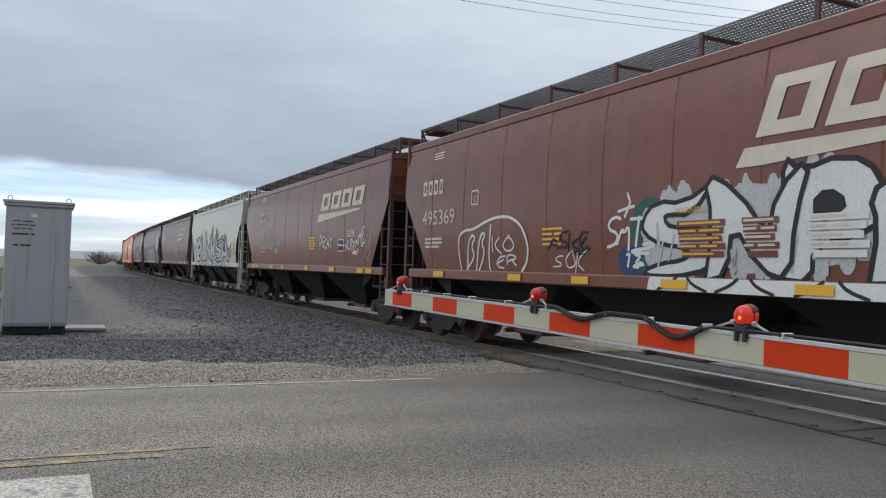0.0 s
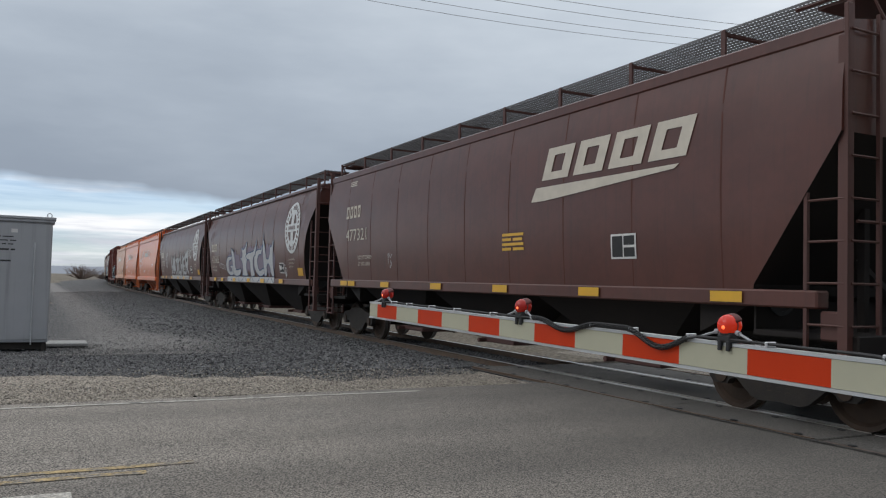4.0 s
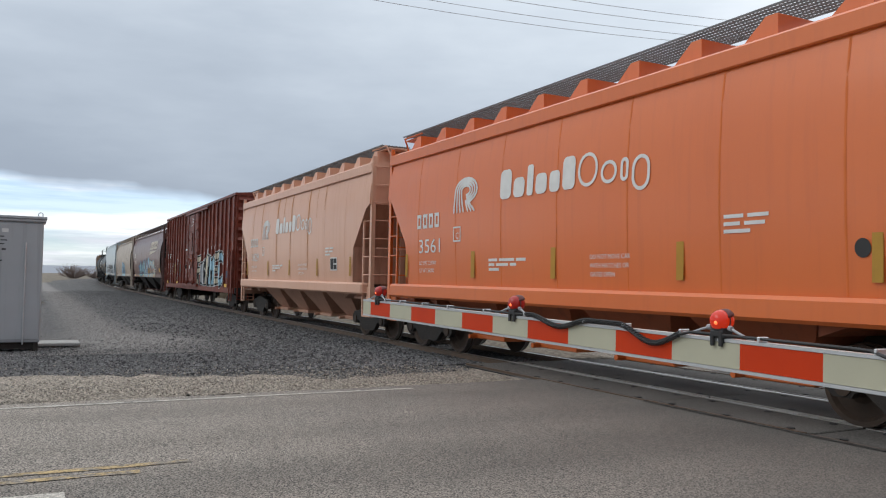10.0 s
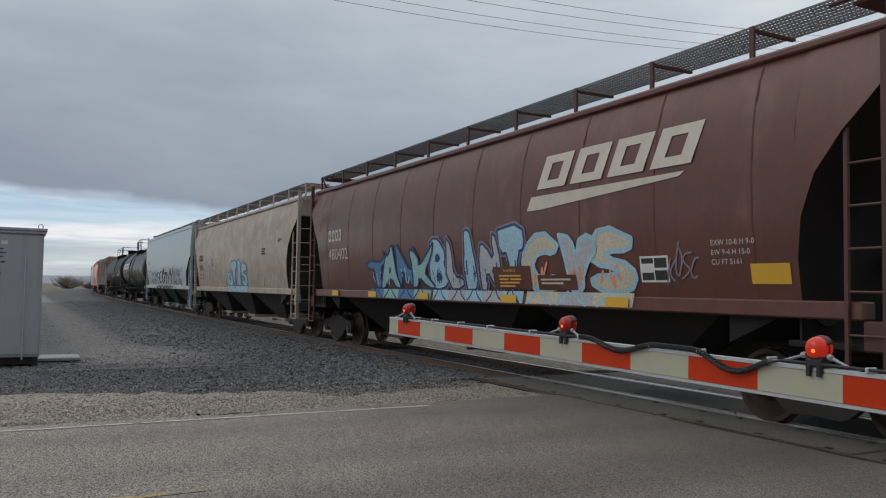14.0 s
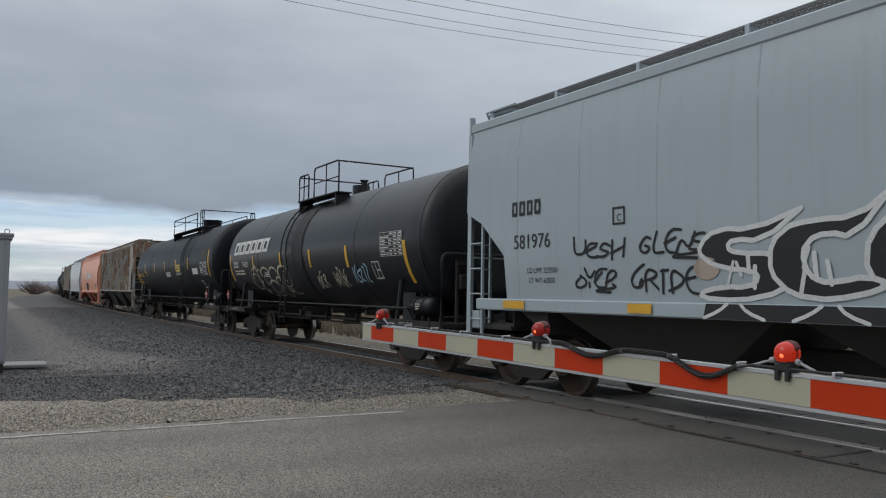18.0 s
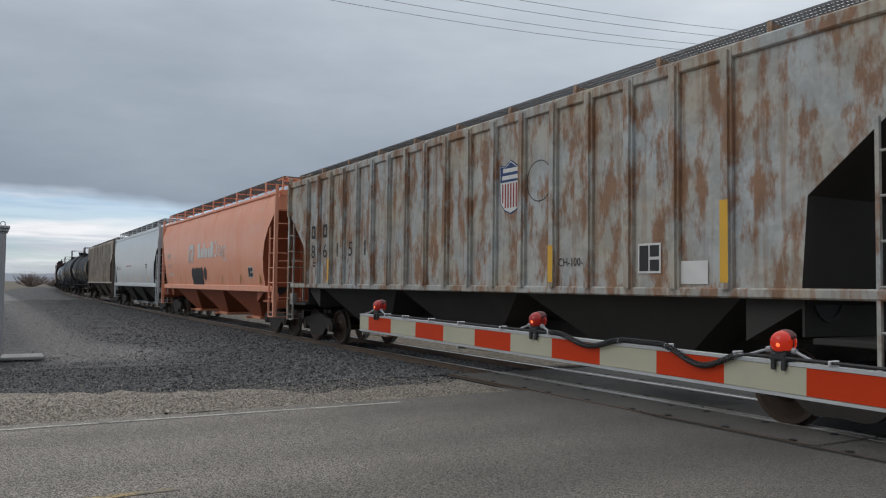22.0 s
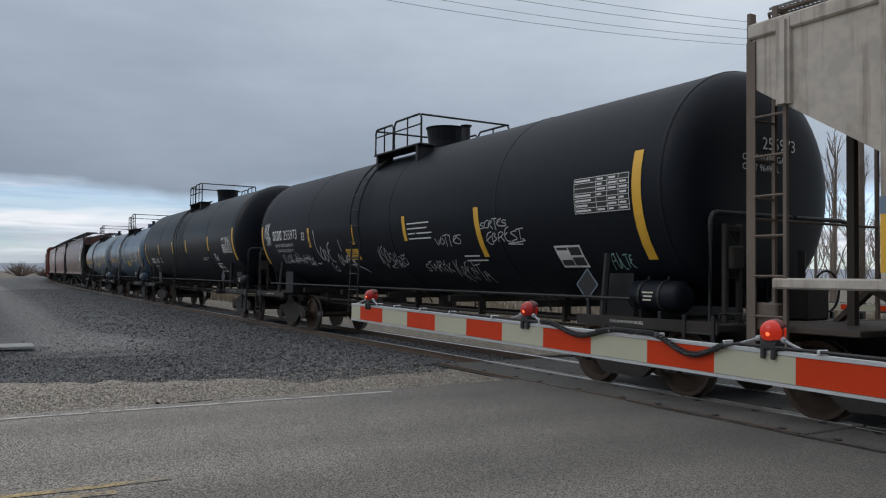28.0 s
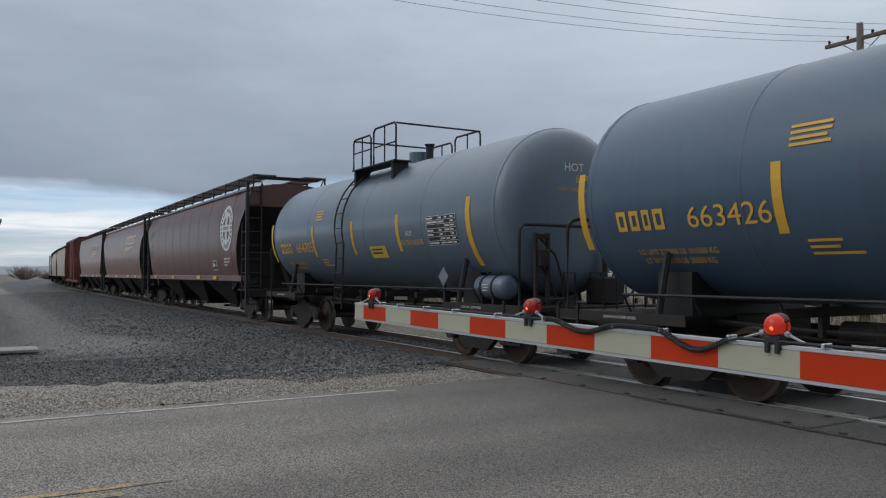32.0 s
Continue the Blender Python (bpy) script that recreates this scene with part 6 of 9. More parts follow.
def tank_car(label, R, zc, length, gap, paint, metal, dome=True, band=False, rails=((-1.6, -0.45, 0.68), (0.35, 1.6, 0.80)), lad=-0.06, man=-0.7, shoes=None):
    shoes = shoes or MAT["text_white"]
    car = thing("tank_car", label, "tank car", "cars of the freight train")
    half = length / 2
    n = 48
    xs = [(-half + 0.0, 0.0)]
    hd = 0.36
    prof = [(half - hd + hd * math.sin(t), R * max(math.cos(t), 0.004) ** 0.34) for t in (0, 0.3, 0.6, 0.85, 1.05, 1.2, 1.32, 1.42, 1.5, 1.55, math.pi / 2)]
    prof = [(-x, r) for x, r in reversed(prof)] + [(x, R) for x in np.linspace(-half + hd + 0.6, half - hd - 0.6, 6)] + prof
    bm = bmesh.new()
    loft(bm, [[(x, r * math.cos(2 * math.pi * k / n), zc + r * math.sin(2 * math.pi * k / n)) for k in range(n)] for x, r in prof])
    fix(bm)
    part("shell", bm, paint, car, smooth=True)

    def surf(x, z):
        return math.sqrt(max(R * R - (z - zc) ** 2, 0.04))

    bands = [-half + hd, -half * 0.5, 0.45, half * 0.52, half - hd]
    for x in bands:
        bm = bmesh.new()
        loft(bm, [[(x + dx, (R + dr) * math.cos(2 * math.pi * k / n), zc + (R + dr) * math.sin(2 * math.pi * k / n)) for k in range(n)] for dx, dr in ((-0.03, -0.002), (-0.018, 0.008), (0.018, 0.008), (0.03, -0.002))], caps=False)
        fix(bm)
        part("weld_band", bm, paint, car, smooth=True)
    if band:
        bm = bmesh.new()
        loft(bm, [[(x, (R + 0.014) * math.cos(2 * math.pi * k / n), zc + (R + 0.014) * math.sin(2 * math.pi * k / n)) for k in range(n)] for x in (-0.5, 0.35)], caps=False)
        fix(bm)
        part("shell_band", bm, metal, car, "darker band round the middle of the tank", True)
    for ex in (-1, 1):
        bm = bmesh.new()
        x0, x1 = sorted((ex * (half - 2.6), ex * (half + 0.45)))
        box(bm, x0, x1, -0.30, 0.30, 0.72, 1.06, 0.02)
        part("stub_sill", bm, MAT["dark_steel"], car)
        bm = bmesh.new()
        prism(bm, [(ex * (half - 1.9), 1.0), (ex * (half - 1.9), zc - R * 0.72), (ex * (half - 1.3), zc - R * 0.72), (ex * (half - 1.3), 1.0)], -1.15, 1.15)
        fix(bm)
        part("saddle", bm, metal, car)
        for sgn in (-1, 1):
            bm = bmesh.new()
            tube(bm, [(ex * (half - 1.6), sgn * 1.45, 1.05), (ex * (half - 1.6), sgn * (surf(0, zc - R * 0.55)), zc - R * 0.55)], 0.05, 6)
            part("bolster_arm", bm, metal, car)
            # bent end handrail
            bm = bmesh.new()
            tube(bm, [(ex * (half + 0.28), sgn * 1.42, 1.0), (ex * (half + 0.28), sgn * 1.42, 2.26), (ex * (half + 0.27), sgn * 1.40, 2.35), (ex * (half + 0.25), sgn * 1.34, 2.41), (ex * (half + 0.24), sgn * 1.26, 2.43), (ex * (half + 0.22), sgn * -0.2 if sgn < 0 else 0.3, 2.43)], 0.030, 8)
            part("end_handrail", bm, metal, car)
            ladder(car, (ex * (half + 0.40), sgn * 1.50), (ex * (half - 0.05), sgn * 1.50), 0, 0.45, 1.15, metal)
        bm = bmesh.new()
        box(bm, *sorted((ex * (half + 0.0), ex * (half + 0.46))), -1.5, 1.5, 0.96, 1.05, 0.01)
        part("end_sill", bm, MAT["dark_steel"], car)
        bm = bmesh.new()
        box(bm, *sorted((ex * (half - 1.9), ex * (half - 0.0))), -1.48, -0.5, 1.0, 1.06, 0.01)
        box(bm, *sorted((ex * (half - 1.9), ex * (half - 0.0))), 0.5, 1.48, 1.0, 1.06, 0.01)
        plat = part("end_platform", bm, MAT["dark_steel"], car)
        bm = bmesh.new()
        box(bm, *sorted((ex * (half - 2.1), ex * (half + 0.46))), -1.505, -1.482, 0.93, 1.075, 0.004)
        part("edge_plate", bm, MAT["dark_steel"], plat)
        decal("stencil", car, text_polys("2 INCH HF COMP SHOES", ex * (half - 1.0) - 0.4, 0.985, 0.042), lambda x, z: 1.506, 0.004, shoes, "small stencilled words")
        for yy in (-0.9, -0.3, 0.3, 0.9):
            bm = bmesh.new()
            tube(bm, [(ex * (half + 0.05), yy, 1.05), (ex * (half + 0.05), yy, 1.62), (ex * (half + 0.05), yy + 0.25, 1.62), (ex * (half + 0.05), yy + 0.25, 1.05)], 0.016, 5)
            part("grab_iron", bm, metal, plat)
    bm = bmesh.new()
    box(bm, half - 0.15, half + 0.35, 0.35, 0.85, 1.06, 1.55, 0.03)
    tube(bm, [(half + 0.1, 0.6, 1.5), (half + 0.1, 0.6, 2.0)], 0.05, 8)
    part("brake_housing", bm, MAT["dark_steel"], car)
    for sgn in (-1, 1):
        bm = bmesh.new()
        tube(bm, [(-half + 1.0, sgn * 1.5, 1.32), (half - 1.0, sgn * 1.5, 1.32)], 0.022, 6)
        k = 8
        for i in range(k + 1):
            x = -half + 1.0 + (length - 2.0) * i / k
            tube(bm, [(x, sgn * 1.5, 1.32), (x, sgn * 1.36, 1.08)], 0.016, 5)
        part("side_handrail", bm, metal, car)
    # ladder up the near side
    for sgn in (-1, 1):
        bm = bmesh.new()
        for x in (lad - 0.22, lad + 0.22):
            pts = [(x, sgn * (R + 0.10), 0.75)]
            for k in range(13):
                t = radians(-15 + 95 * k / 12)
                pts.append((x, sgn * (R + 0.10) * math.cos(t), zc + (R + 0.10) * math.sin(t)))
            tube(bm, pts, 0.022, 5)
        zz = 0.9
        while zz < zc + R * 0.9:
            y = R + 0.10 if zz < zc - 0.3 else math.sqrt(max((R + 0.10) ** 2 - (zz - zc) ** 2, 0.1))
            tube(bm, [(lad - 0.22, sgn * y, zz), (lad + 0.22, sgn * y, zz)], 0.014, 5)
            zz += 0.36
        part("ladder", bm, metal, car)
    # platform and railing on top
    zt = zc + R + 0.04
    bm = bmesh.new()
    ra, rb = rails[0][0], rails[-1][1]
    for y in (-0.95, 0.95):
        box(bm, ra, rb, y - 0.22, y + 0.22, zt - 0.16, zt - 0.12, 0.008)
        box(bm, ra + 0.1, ra + 0.18, y - 0.2, y + 0.2, zt - 0.55, zt - 0.16)
        box(bm, rb - 0.18, rb - 0.1, y - 0.2, y + 0.2, zt - 0.55, zt - 0.16)
    part("platform", bm, metal, car, "top walkway")
    for sgn in (-1, 1):
        bm = bmesh.new()
        y = sgn * 1.12
        for i, (r0, r1, hh) in enumerate(rails):
            bm = bmesh.new() if i else bm
            tube(bm, [(r0, y, zt - 0.14), (r0, y, zt + hh - 0.08), (r0 + 0.08, y, zt + hh), (r1 - 0.08, y, zt + hh), (r1, y, zt + hh - 0.08), (r1, y, zt - 0.14)], 0.024, 6)
            tube(bm, [(r0, y, zt + 0.28), (r1, y, zt + 0.28)], 0.018, 5)
            tube(bm, [((r0 + r1) / 2, y, zt + hh), ((r0 + r1) / 2, y, zt - 0.14)], 0.018, 5)
            part("railing", bm, metal, car)
    for x, hh in ((ra, rails[0][2]), (rb, rails[-1][2])):
        bm = bmesh.new()
        zz = zt + hh - 0.02
        tube(bm, [(x, -1.12, zz), (x, 1.12, zz)], 0.022, 6)
        part("railing", bm, metal, car)
    bm = bmesh.new()
    tube(bm, [(man, 0, zt - 0.12), (man, 0, zt + 0.1), (man, 0, zt + (0.38 if dome else 0.2)), (man, 0, zt + (0.42 if dome else 0.22))], [0.40, 0.40, 0.44, 0.47] if dome else 0.25, 18)
    part("manway", bm, paint, car, "round manway housing")
    bm = bmesh.new()
    tube(bm, [(0.9, 0, zt - 0.1), (0.9, 0, zt + 0.3), (0.9, 0, zt + 0.36)], [0.09, 0.09, 0.13], 10)
    part("valve", bm, metal, car)
    for yy, zz, rr in ((-0.62, 0.98, 0.035), (-0.35, 0.86, 0.025), (0.55, 0.95, 0.03)):
        bm = bmesh.new()
        tube(bm, [(-half + 1.4, yy, zz), (-half + 3.2, yy, zz - 0.06), (half - 3.2, yy, zz - 0.06), (half - 1.4, yy, zz)], rr, 6)
        part("brake_pipe", bm, MAT["dark_steel"], car)
    for i in range(5):
        x = -half + 3.4 + (length - 6.8) * i / 4
        bm = bmesh.new()
        box(bm, x - 0.05, x + 0.05, -1.38, 1.38, zc - R - 0.10, zc - R + 0.02, 0.01)
        box(bm, x - 0.03, x + 0.03, -0.70, -0.56, 0.86, zc - R + 0.05)
        part("hanger", bm, MAT["dark_steel"], car)
    bm = bmesh.new()
    box(bm, -half * 0.34, -half * 0.34 + 0.7, -0.45, 0.25, 0.78, 1.04, 0.03)
    tube(bm, [(-half * 0.34 - 0.5, -0.2, 0.9), (-half * 0.34, -0.2, 0.9)], 0.14, 12)
    part("brake_cylinder", bm, MAT["dark_steel"], car)
    bm = bmesh.new()
    tube(bm, [(0.2, 0, zc - R - 0.02), (0.2, 0, zc - R - 0.4)], 0.2, 12)
    box(bm, 0.0, 0.4, -0.2, 0.2, zc - R - 0.46, zc - R - 0.35, 0.03)
    part("outlet_valve", bm, MAT["dark_steel"], car)
    bm = bmesh.new()
    tube(bm, [(half - 1.26, -1.17, 1.36), (half - 1.24, -1.17, 1.36), (half - 1.18, -1.17, 1.36), (half - 0.39, -1.17, 1.36), (half - 0.33, -1.17, 1.36), (half - 0.31, -1.17, 1.36)], [0.08, 0.17, 0.215, 0.215, 0.17, 0.08], 18)
    tank_ = part("air_reservoir", bm, paint, car, smooth=True)
    for x in (half - 0.98, half - 0.62):
        bm = bmesh.new()
        tube(bm, [(x - 0.025, -1.17, 1.36), (x + 0.025, -1.17, 1.36)], 0.227, 18)
        box(bm, x - 0.03, x + 0.03, -1.36, -1.0, 1.05, 1.17, 0.01)
        tube(bm, [(x, -1.17, 1.58), (x, -1.17, 1.63)], 0.02, 6)
        part("strap", bm, metal, tank_, "bolted strap of the air reservoir")
    decal("stencil", car, [rect(half - 0.90, half - 0.70, 1.40, 1.42), rect(half - 0.88, half - 0.72, 1.35, 1.37), rect(half - 0.89, half - 0.74, 1.30, 1.32)], lambda x, z: 1.385, 0.002, MAT["text_cream"], "small unreadable stencilling")
    # brake stand on the end platform
    bm = bmesh.new()
    for y in (-0.98, -0.72):
        box(bm, half + 0.10, half + 0.17, y - 0.03, y + 0.03, 1.05, 2.30, 0.008)
    box(bm, half + 0.09, half + 0.18, -1.0, -0.7, 2.20, 2.28, 0.01)
    box(bm, half + 0.06, half + 0.24, -0.96, -0.74, 1.72, 2.02, 0.02)
    tube(bm, [(half + 0.13, -0.85, 1.75), (half + 0.13, -0.62, 1.40), (half + 0.13, -0.5, 1.08)], 0.022, 6)
    tube(bm, [(half + 0.13, -0.92, 2.24), (half + 0.13, -0.55, 1.92), (half + 0.13, -0.4, 1.5), (half + 0.13, -0.38, 1.06)], 0.018, 6)
    part("brake_stand", bm, MAT["dark_steel"], car, "dark brake stand with rods")
    bm = bmesh.new()
    for y0 in (-1.44, -0.98):
        tube(bm, [(half + 0.40, y0, 1.04), (half + 0.44, y0, 1.18), (half + 0.44, y0 + 0.38, 1.18), (half + 0.40, y0 + 0.38, 1.04)], 0.014, 5)
    part("uncoupling_lever", bm, metal, car)
    share("brake_wheel", GEAR["brake_wheel"], car, pose(half + 0.3, 0.85, 1.45, 0, 90, 0))
    running_gear(car, half - 1.6, half + gap / 2 - 0.14)
    return car, surf, half


def box_car(label, length, gap, paint, trim, height=5.03):
    car = thing("box_car", label, "box car", "cars of the freight train")
    half, w, z0 = length / 2, 1.50, 1.0
    bm = bmesh.new()
    box(bm, -half, half, -w, w, z0, height - 0.12)
    part("body", bm, paint, car)
    bm = bmesh.new()
    loft(bm, [[(x, -w - 0.08, height - 0.13), (x, -w - 0.08, height - 0.03), (x, 0, height + 0.1), (x, w + 0.08, height - 0.03), (x, w + 0.08, height - 0.13)] for x in (-half - 0.04, half + 0.04)])
    fix(bm)
    part("roof", bm, paint, car)
    dw, dx = 1.62, -0.24
    posts = [d - half for d in (0.0, 0.43, 1.28, 2.22, 3.07, 4.01, 4.87, 5.79, 6.70, 7.50, 10.92, 11.80, 12.68, 13.60, 14.43, 15.33, 16.25, 17.05, 17.90, 18.78)]
    posts = [max(x, -half + 0.07) for x in posts if x < half - 0.05 and x > -half - 0.1] + ([half - 0.1] if half < 9 else [])
    for x in posts:
        for sgn in (-1, 1):
            bm = bmesh.new()
            prism(bm, [(x - 0.07, z0), (x + 0.07, z0), (x + 0.07, height - 0.13), (x - 0.07, height - 0.13)], sgn * (w + 0.001), sgn * (w + 0.03))
            prism(bm, [(x - 0.035, z0 + 0.05), (x + 0.035, z0 + 0.05), (x + 0.035, height - 0.16), (x - 0.035, height - 0.16)], sgn * (w + 0.03), sgn * (w + 0.075))
            fix(bm)
            part("side_post", bm, paint, car)
    for sgn in (-1, 1):
        a, b = sorted((sgn * (w - 0.02), sgn * (w + 0.06)))
        bm = bmesh.new()
        box(bm, -half, half, a, b, z0 - 0.18, z0 + 0.04, 0.01)
        part("side_sill", bm, paint, car)
        bm = bmesh.new()
        a, b = sorted((sgn * (w + 0.002), sgn * (w + 0.085)))
        box(bm, dx - dw + 0.12, dx + dw - 0.12, a, b, z0 + 0.16, height - 0.32, 0.01)
        door = part("door", bm, paint, car, "plug door with rods and frames")
        for z in (1.30, 1.65, 2.30, 2.69, 3.14, 3.87):
            bm = bmesh.new()
            a, b = sorted((sgn * (w + 0.086), sgn * (w + 0.125)))
            box(bm, dx - dw + 0.16, dx + dw - 0.16, a, b, z - 0.045, z + 0.045, 0.01)
            part("door_bar", bm, paint, door)
        for x in (dx - 0.79, dx + 0.92):
            bm = bmesh.new()
            tube(bm, [(x, sgn * (w + 0.15), z0 + 0.1), (x, sgn * (w + 0.15), height - 0.34)], 0.028, 7)
            for z in (z0 + 0.4, z0 + 1.4, z0 + 2.4, z0 + 3.3):
                a, b = sorted((sgn * (w + 0.086), sgn * (w + 0.18)))
                box(bm, x - 0.05, x + 0.05, a, b, z - 0.04, z + 0.04)
            part("door_rod", bm, paint, door)
        bm = bmesh.new()
        a, b = sorted((sgn * (w + 0.12), sgn * (w + 0.16)))
        box(bm, dx - 0.07, dx + 0.42, a, b, 1.94, 2.63, 0.02)
        box(bm, dx + 0.04, dx + 0.28, a, b, 2.80, 3.74, 0.01)
        part("door_handle", bm, paint, door, "door operating plate")
        bm = bmesh.new()
        y = sgn * (w + 0.20)
        tube(bm, [(dx + 0.2, y, 2.3), (dx + 0.26, y, 2.0), (dx + 0.30, y, 1.6), (dx + 0.27, y, 1.42)], 0.022, 6)
        tube(bm, [(dx + 0.2, sgn * (w + 0.15), 2.3), (dx + 0.2, sgn * (w + 0.23), 2.3)], 0.06, 10)
        part("door_lever", bm, paint, door, "hanging door lever")
        for lx in (dx - 0.79, dx + 0.92):
            bm = bmesh.new()
            box(bm, lx - 0.2, lx + 0.2, *sorted((sgn * (w + 0.10), sgn * (w + 0.19))), 1.14, 1.24, 0.02)
            tube(bm, [(lx - 0.14, sgn * (w + 0.21), 1.1), (lx - 0.05, sgn * (w + 0.22), 1.3), (lx + 0.1, sgn * (w + 0.22), 1.26), (lx + 0.15, sgn * (w + 0.21), 1.06)], 0.022, 6)
            tube(bm, [(lx + 0.1, sgn * (w + 0.12), 1.18), (lx + 0.1, sgn * (w + 0.24), 1.18)], 0.055, 10)
            part("door_latch", bm, paint, door, "rusty crank gear at the door's foot")
        bm = bmesh.new()
        box(bm, dx - dw - 0.06, dx - dw + 0.06, *sorted((sgn * (w + 0.08), sgn * (w + 0.15))), 1.9, 2.08, 0.015)
        part("door_stop", bm, CP["trim_black"], car, "black door stop")
        bm = bmesh.new()
        a, b = sorted((sgn * (w + 0.04), sgn * (w + 0.16)))
        box(bm, -half * 0.45, dx + dw + 0.2, a, b, z0 - 0.02, z0 + 0.10)
        part("door_track", bm, paint, car)
        bm = bmesh.new()
        box(bm, dx - dw - 0.1, half * 0.42, a, b, height - 0.3, height - 0.2)
        part("door_track", bm, paint, car)
        for ex in (-1, 1):
            ladder(car, (ex * (half - 0.06), sgn * (w + 0.12)), (ex * (half - 0.5), sgn * (w + 0.12)), 0, 0.55, 2.6, paint, 0.42)
    for ex in (-1, 1):
        k = 0
        z = z0 + 0.35
        while z < height - 0.3:
            bm = bmesh.new()
            pts = [(half, z - 0.13), (half + 0.09, z), (half, z + 0.13)]
            prism(bm, [(ex * x, zz) for x, zz in pts], -w + 0.08, w - 0.08)
            fix(bm)
            part("end_corrugation", bm, paint, car)
            z += 0.42
        bm = bmesh.new()
        box(bm, *sorted((ex * (half - 0.02), ex * (half + 0.12))), -w, w, 0.82, 1.06, 0.01)
        part("end_sill", bm, trim, car)
        ladder(car, (ex * (half + 0.14), -1.42), (ex * (half + 0.14), -0.98), 0, 0.6, 2.8, paint, 0.42)
    bm = bmesh.new()
    box(bm, -half + 0.3, half - 0.3, -0.2, 0.2, 0.66, 0.99, 0.02)
    for x in np.linspace(-half + 1.5, half - 1.5, 9):
        box(bm, x - 0.05, x + 0.05, -w + 0.05, w - 0.05, 0.78, 0.99)
    part("underframe", bm, MAT["dark_steel"], car)
    running_gear(car, half - 2.4, half + gap / 2 - 0.14)
    return car, (lambda x, z: w + 0.002), half

# ---- paints of the train ----
STYLE["sloped"] = dict(STYLE["ribbed"], cut=[(0, 3.80), (1.55, 2.84), (1.60, 1.6)])
STYLE["stepped"] = dict(STYLE["modern"], cut=[(0, 3.35), (0.3, 3.22), (0.92, 2.55), (1.1, 2.0), (1.12, 1.5)])
STYLE["tall"] = dict(STYLE["modern"], side=[(1.5, 1.52), (2.2, 1.575), (3.0, 1.595), (4.0, 1.58), (4.5, 1.52), (4.75, 1.48)], cut=[(0, 3.1), (0.06, 3.07), (0.5, 2.87), (1.18, 2.29), (1.22, 1.5)], top=4.72, board=4.99)
CP = {}
CP["brown"] = material("oxide_brown_car_paint", (0.1677, 0.05418, 0.03096), (0.1333, 0.04386, 0.02666), 0.6, 0.40, streaks=(0.095, 0.036, 0.024), streak_amount=0.4, bump=0.06, bump_scale=2.0, grain=0.08, spec=0.5, coat=0.32)
CP["brown_mid"] = material("worn_brown_car_paint", (0.1214, 0.03772, 0.02296), (0.0943, 0.03116, 0.0205), 0.6, 0.45, streaks=(0.07, 0.027, 0.018), streak_amount=0.5, bump=0.06, bump_scale=2.0, grain=0.08, spec=0.5, coat=0.25, spots=(0.17, 0.075, 0.055), spot_level=0.55, spot_scale=0.9, spot_stretch=(1.8, 1.8, 0.7), spot_soft=0.2)
CP["brown_old"] = material("faded_brown_car_paint", (0.09676, 0.03034, 0.0205), (0.07216, 0.0246, 0.01722), 0.5, 0.42, streaks=(0.05, 0.02, 0.015), streak_amount=0.5, bump=0.07, bump_scale=1.6, grain=0.08, spec=0.5, coat=0.22)
CP["brown_pale"] = material("dusty_brown_car_paint", (0.165, 0.075, 0.060), (0.13, 0.058, 0.048), 0.5, 0.65, streaks=(0.08, 0.04, 0.035), streak_amount=0.4, bump=0.1, bump_scale=1.6, grain=0.08, coat=0.5)
CP["orange"] = material("bright_orange_car_paint", (0.67, 0.150, 0.024), (0.60, 0.128, 0.022), 0.5, 0.42, streaks=(0.50, 0.11, 0.025), streak_amount=0.3, bump=0.06, bump_scale=1.5, coat=0.5)
CP["peach"] = material("faded_peach_car_paint", (0.66, 0.375, 0.255), (0.60, 0.325, 0.215), 0.45, 0.6, streaks=(0.52, 0.26, 0.13), streak_amount=0.3, bump=0.1, bump_scale=1.5, coat=0.35)
CP["salmon"] = material("faded_salmon_car_paint", (0.80, 0.34, 0.205), (0.72, 0.29, 0.17), 0.45, 0.6, streaks=(0.78, 0.44, 0.31), streak_amount=0.8, spots=(0.74, 0.235, 0.10), spot_level=0.52, spot_scale=0.8, spot_stretch=(1.6, 1.6, 0.6), spot_soft=0.25, bump=0.1, bump_scale=1.5, coat=0.25)
CP["white"] = material("dull_white_car_paint", (0.52, 0.485, 0.415), (0.46, 0.425, 0.365), 0.5, 0.55, streaks=(0.36, 0.345, 0.31), streak_amount=0.3, bump=0.06, bump_scale=1.5, coat=0.4)
CP["light"] = material("pale_grey_car_paint", (0.52, 0.545, 0.56), (0.47, 0.49, 0.50), 0.5, 0.5, streaks=(0.38, 0.40, 0.41), streak_amount=0.3, bump=0.06, bump_scale=1.5, coat=0.5)
CP["grey"] = material("blue_grey_car_paint", (0.375, 0.435, 0.46), (0.335, 0.39, 0.415), 0.5, 0.5, streaks=(0.28, 0.31, 0.325), streak_amount=0.3, bump=0.06, bump_scale=1.5, coat=0.4)
CP["tan"] = material("dirty_tan_car_paint", (0.42, 0.345, 0.275), (0.34, 0.275, 0.22), 0.5, 0.7, streaks=(0.22, 0.17, 0.13), streak_amount=0.6, bump=0.1, bump_scale=1.5, grain=0.1, coat=0.2)
CP["rusty"] = material("rusting_grey_car_paint", (0.40, 0.423, 0.423), (0.375, 0.312, 0.22), 0.8, 0.7, amount=0.75, streaks=(0.25, 0.135, 0.07), streak_amount=0.85, spots=(0.24, 0.120, 0.060), spot_level=0.48, spot_scale=1.5, spot_stretch=(2.2, 2.2, 0.8), spot_soft=0.10, bump=0.12, bump_scale=2.5, grain=0.12)
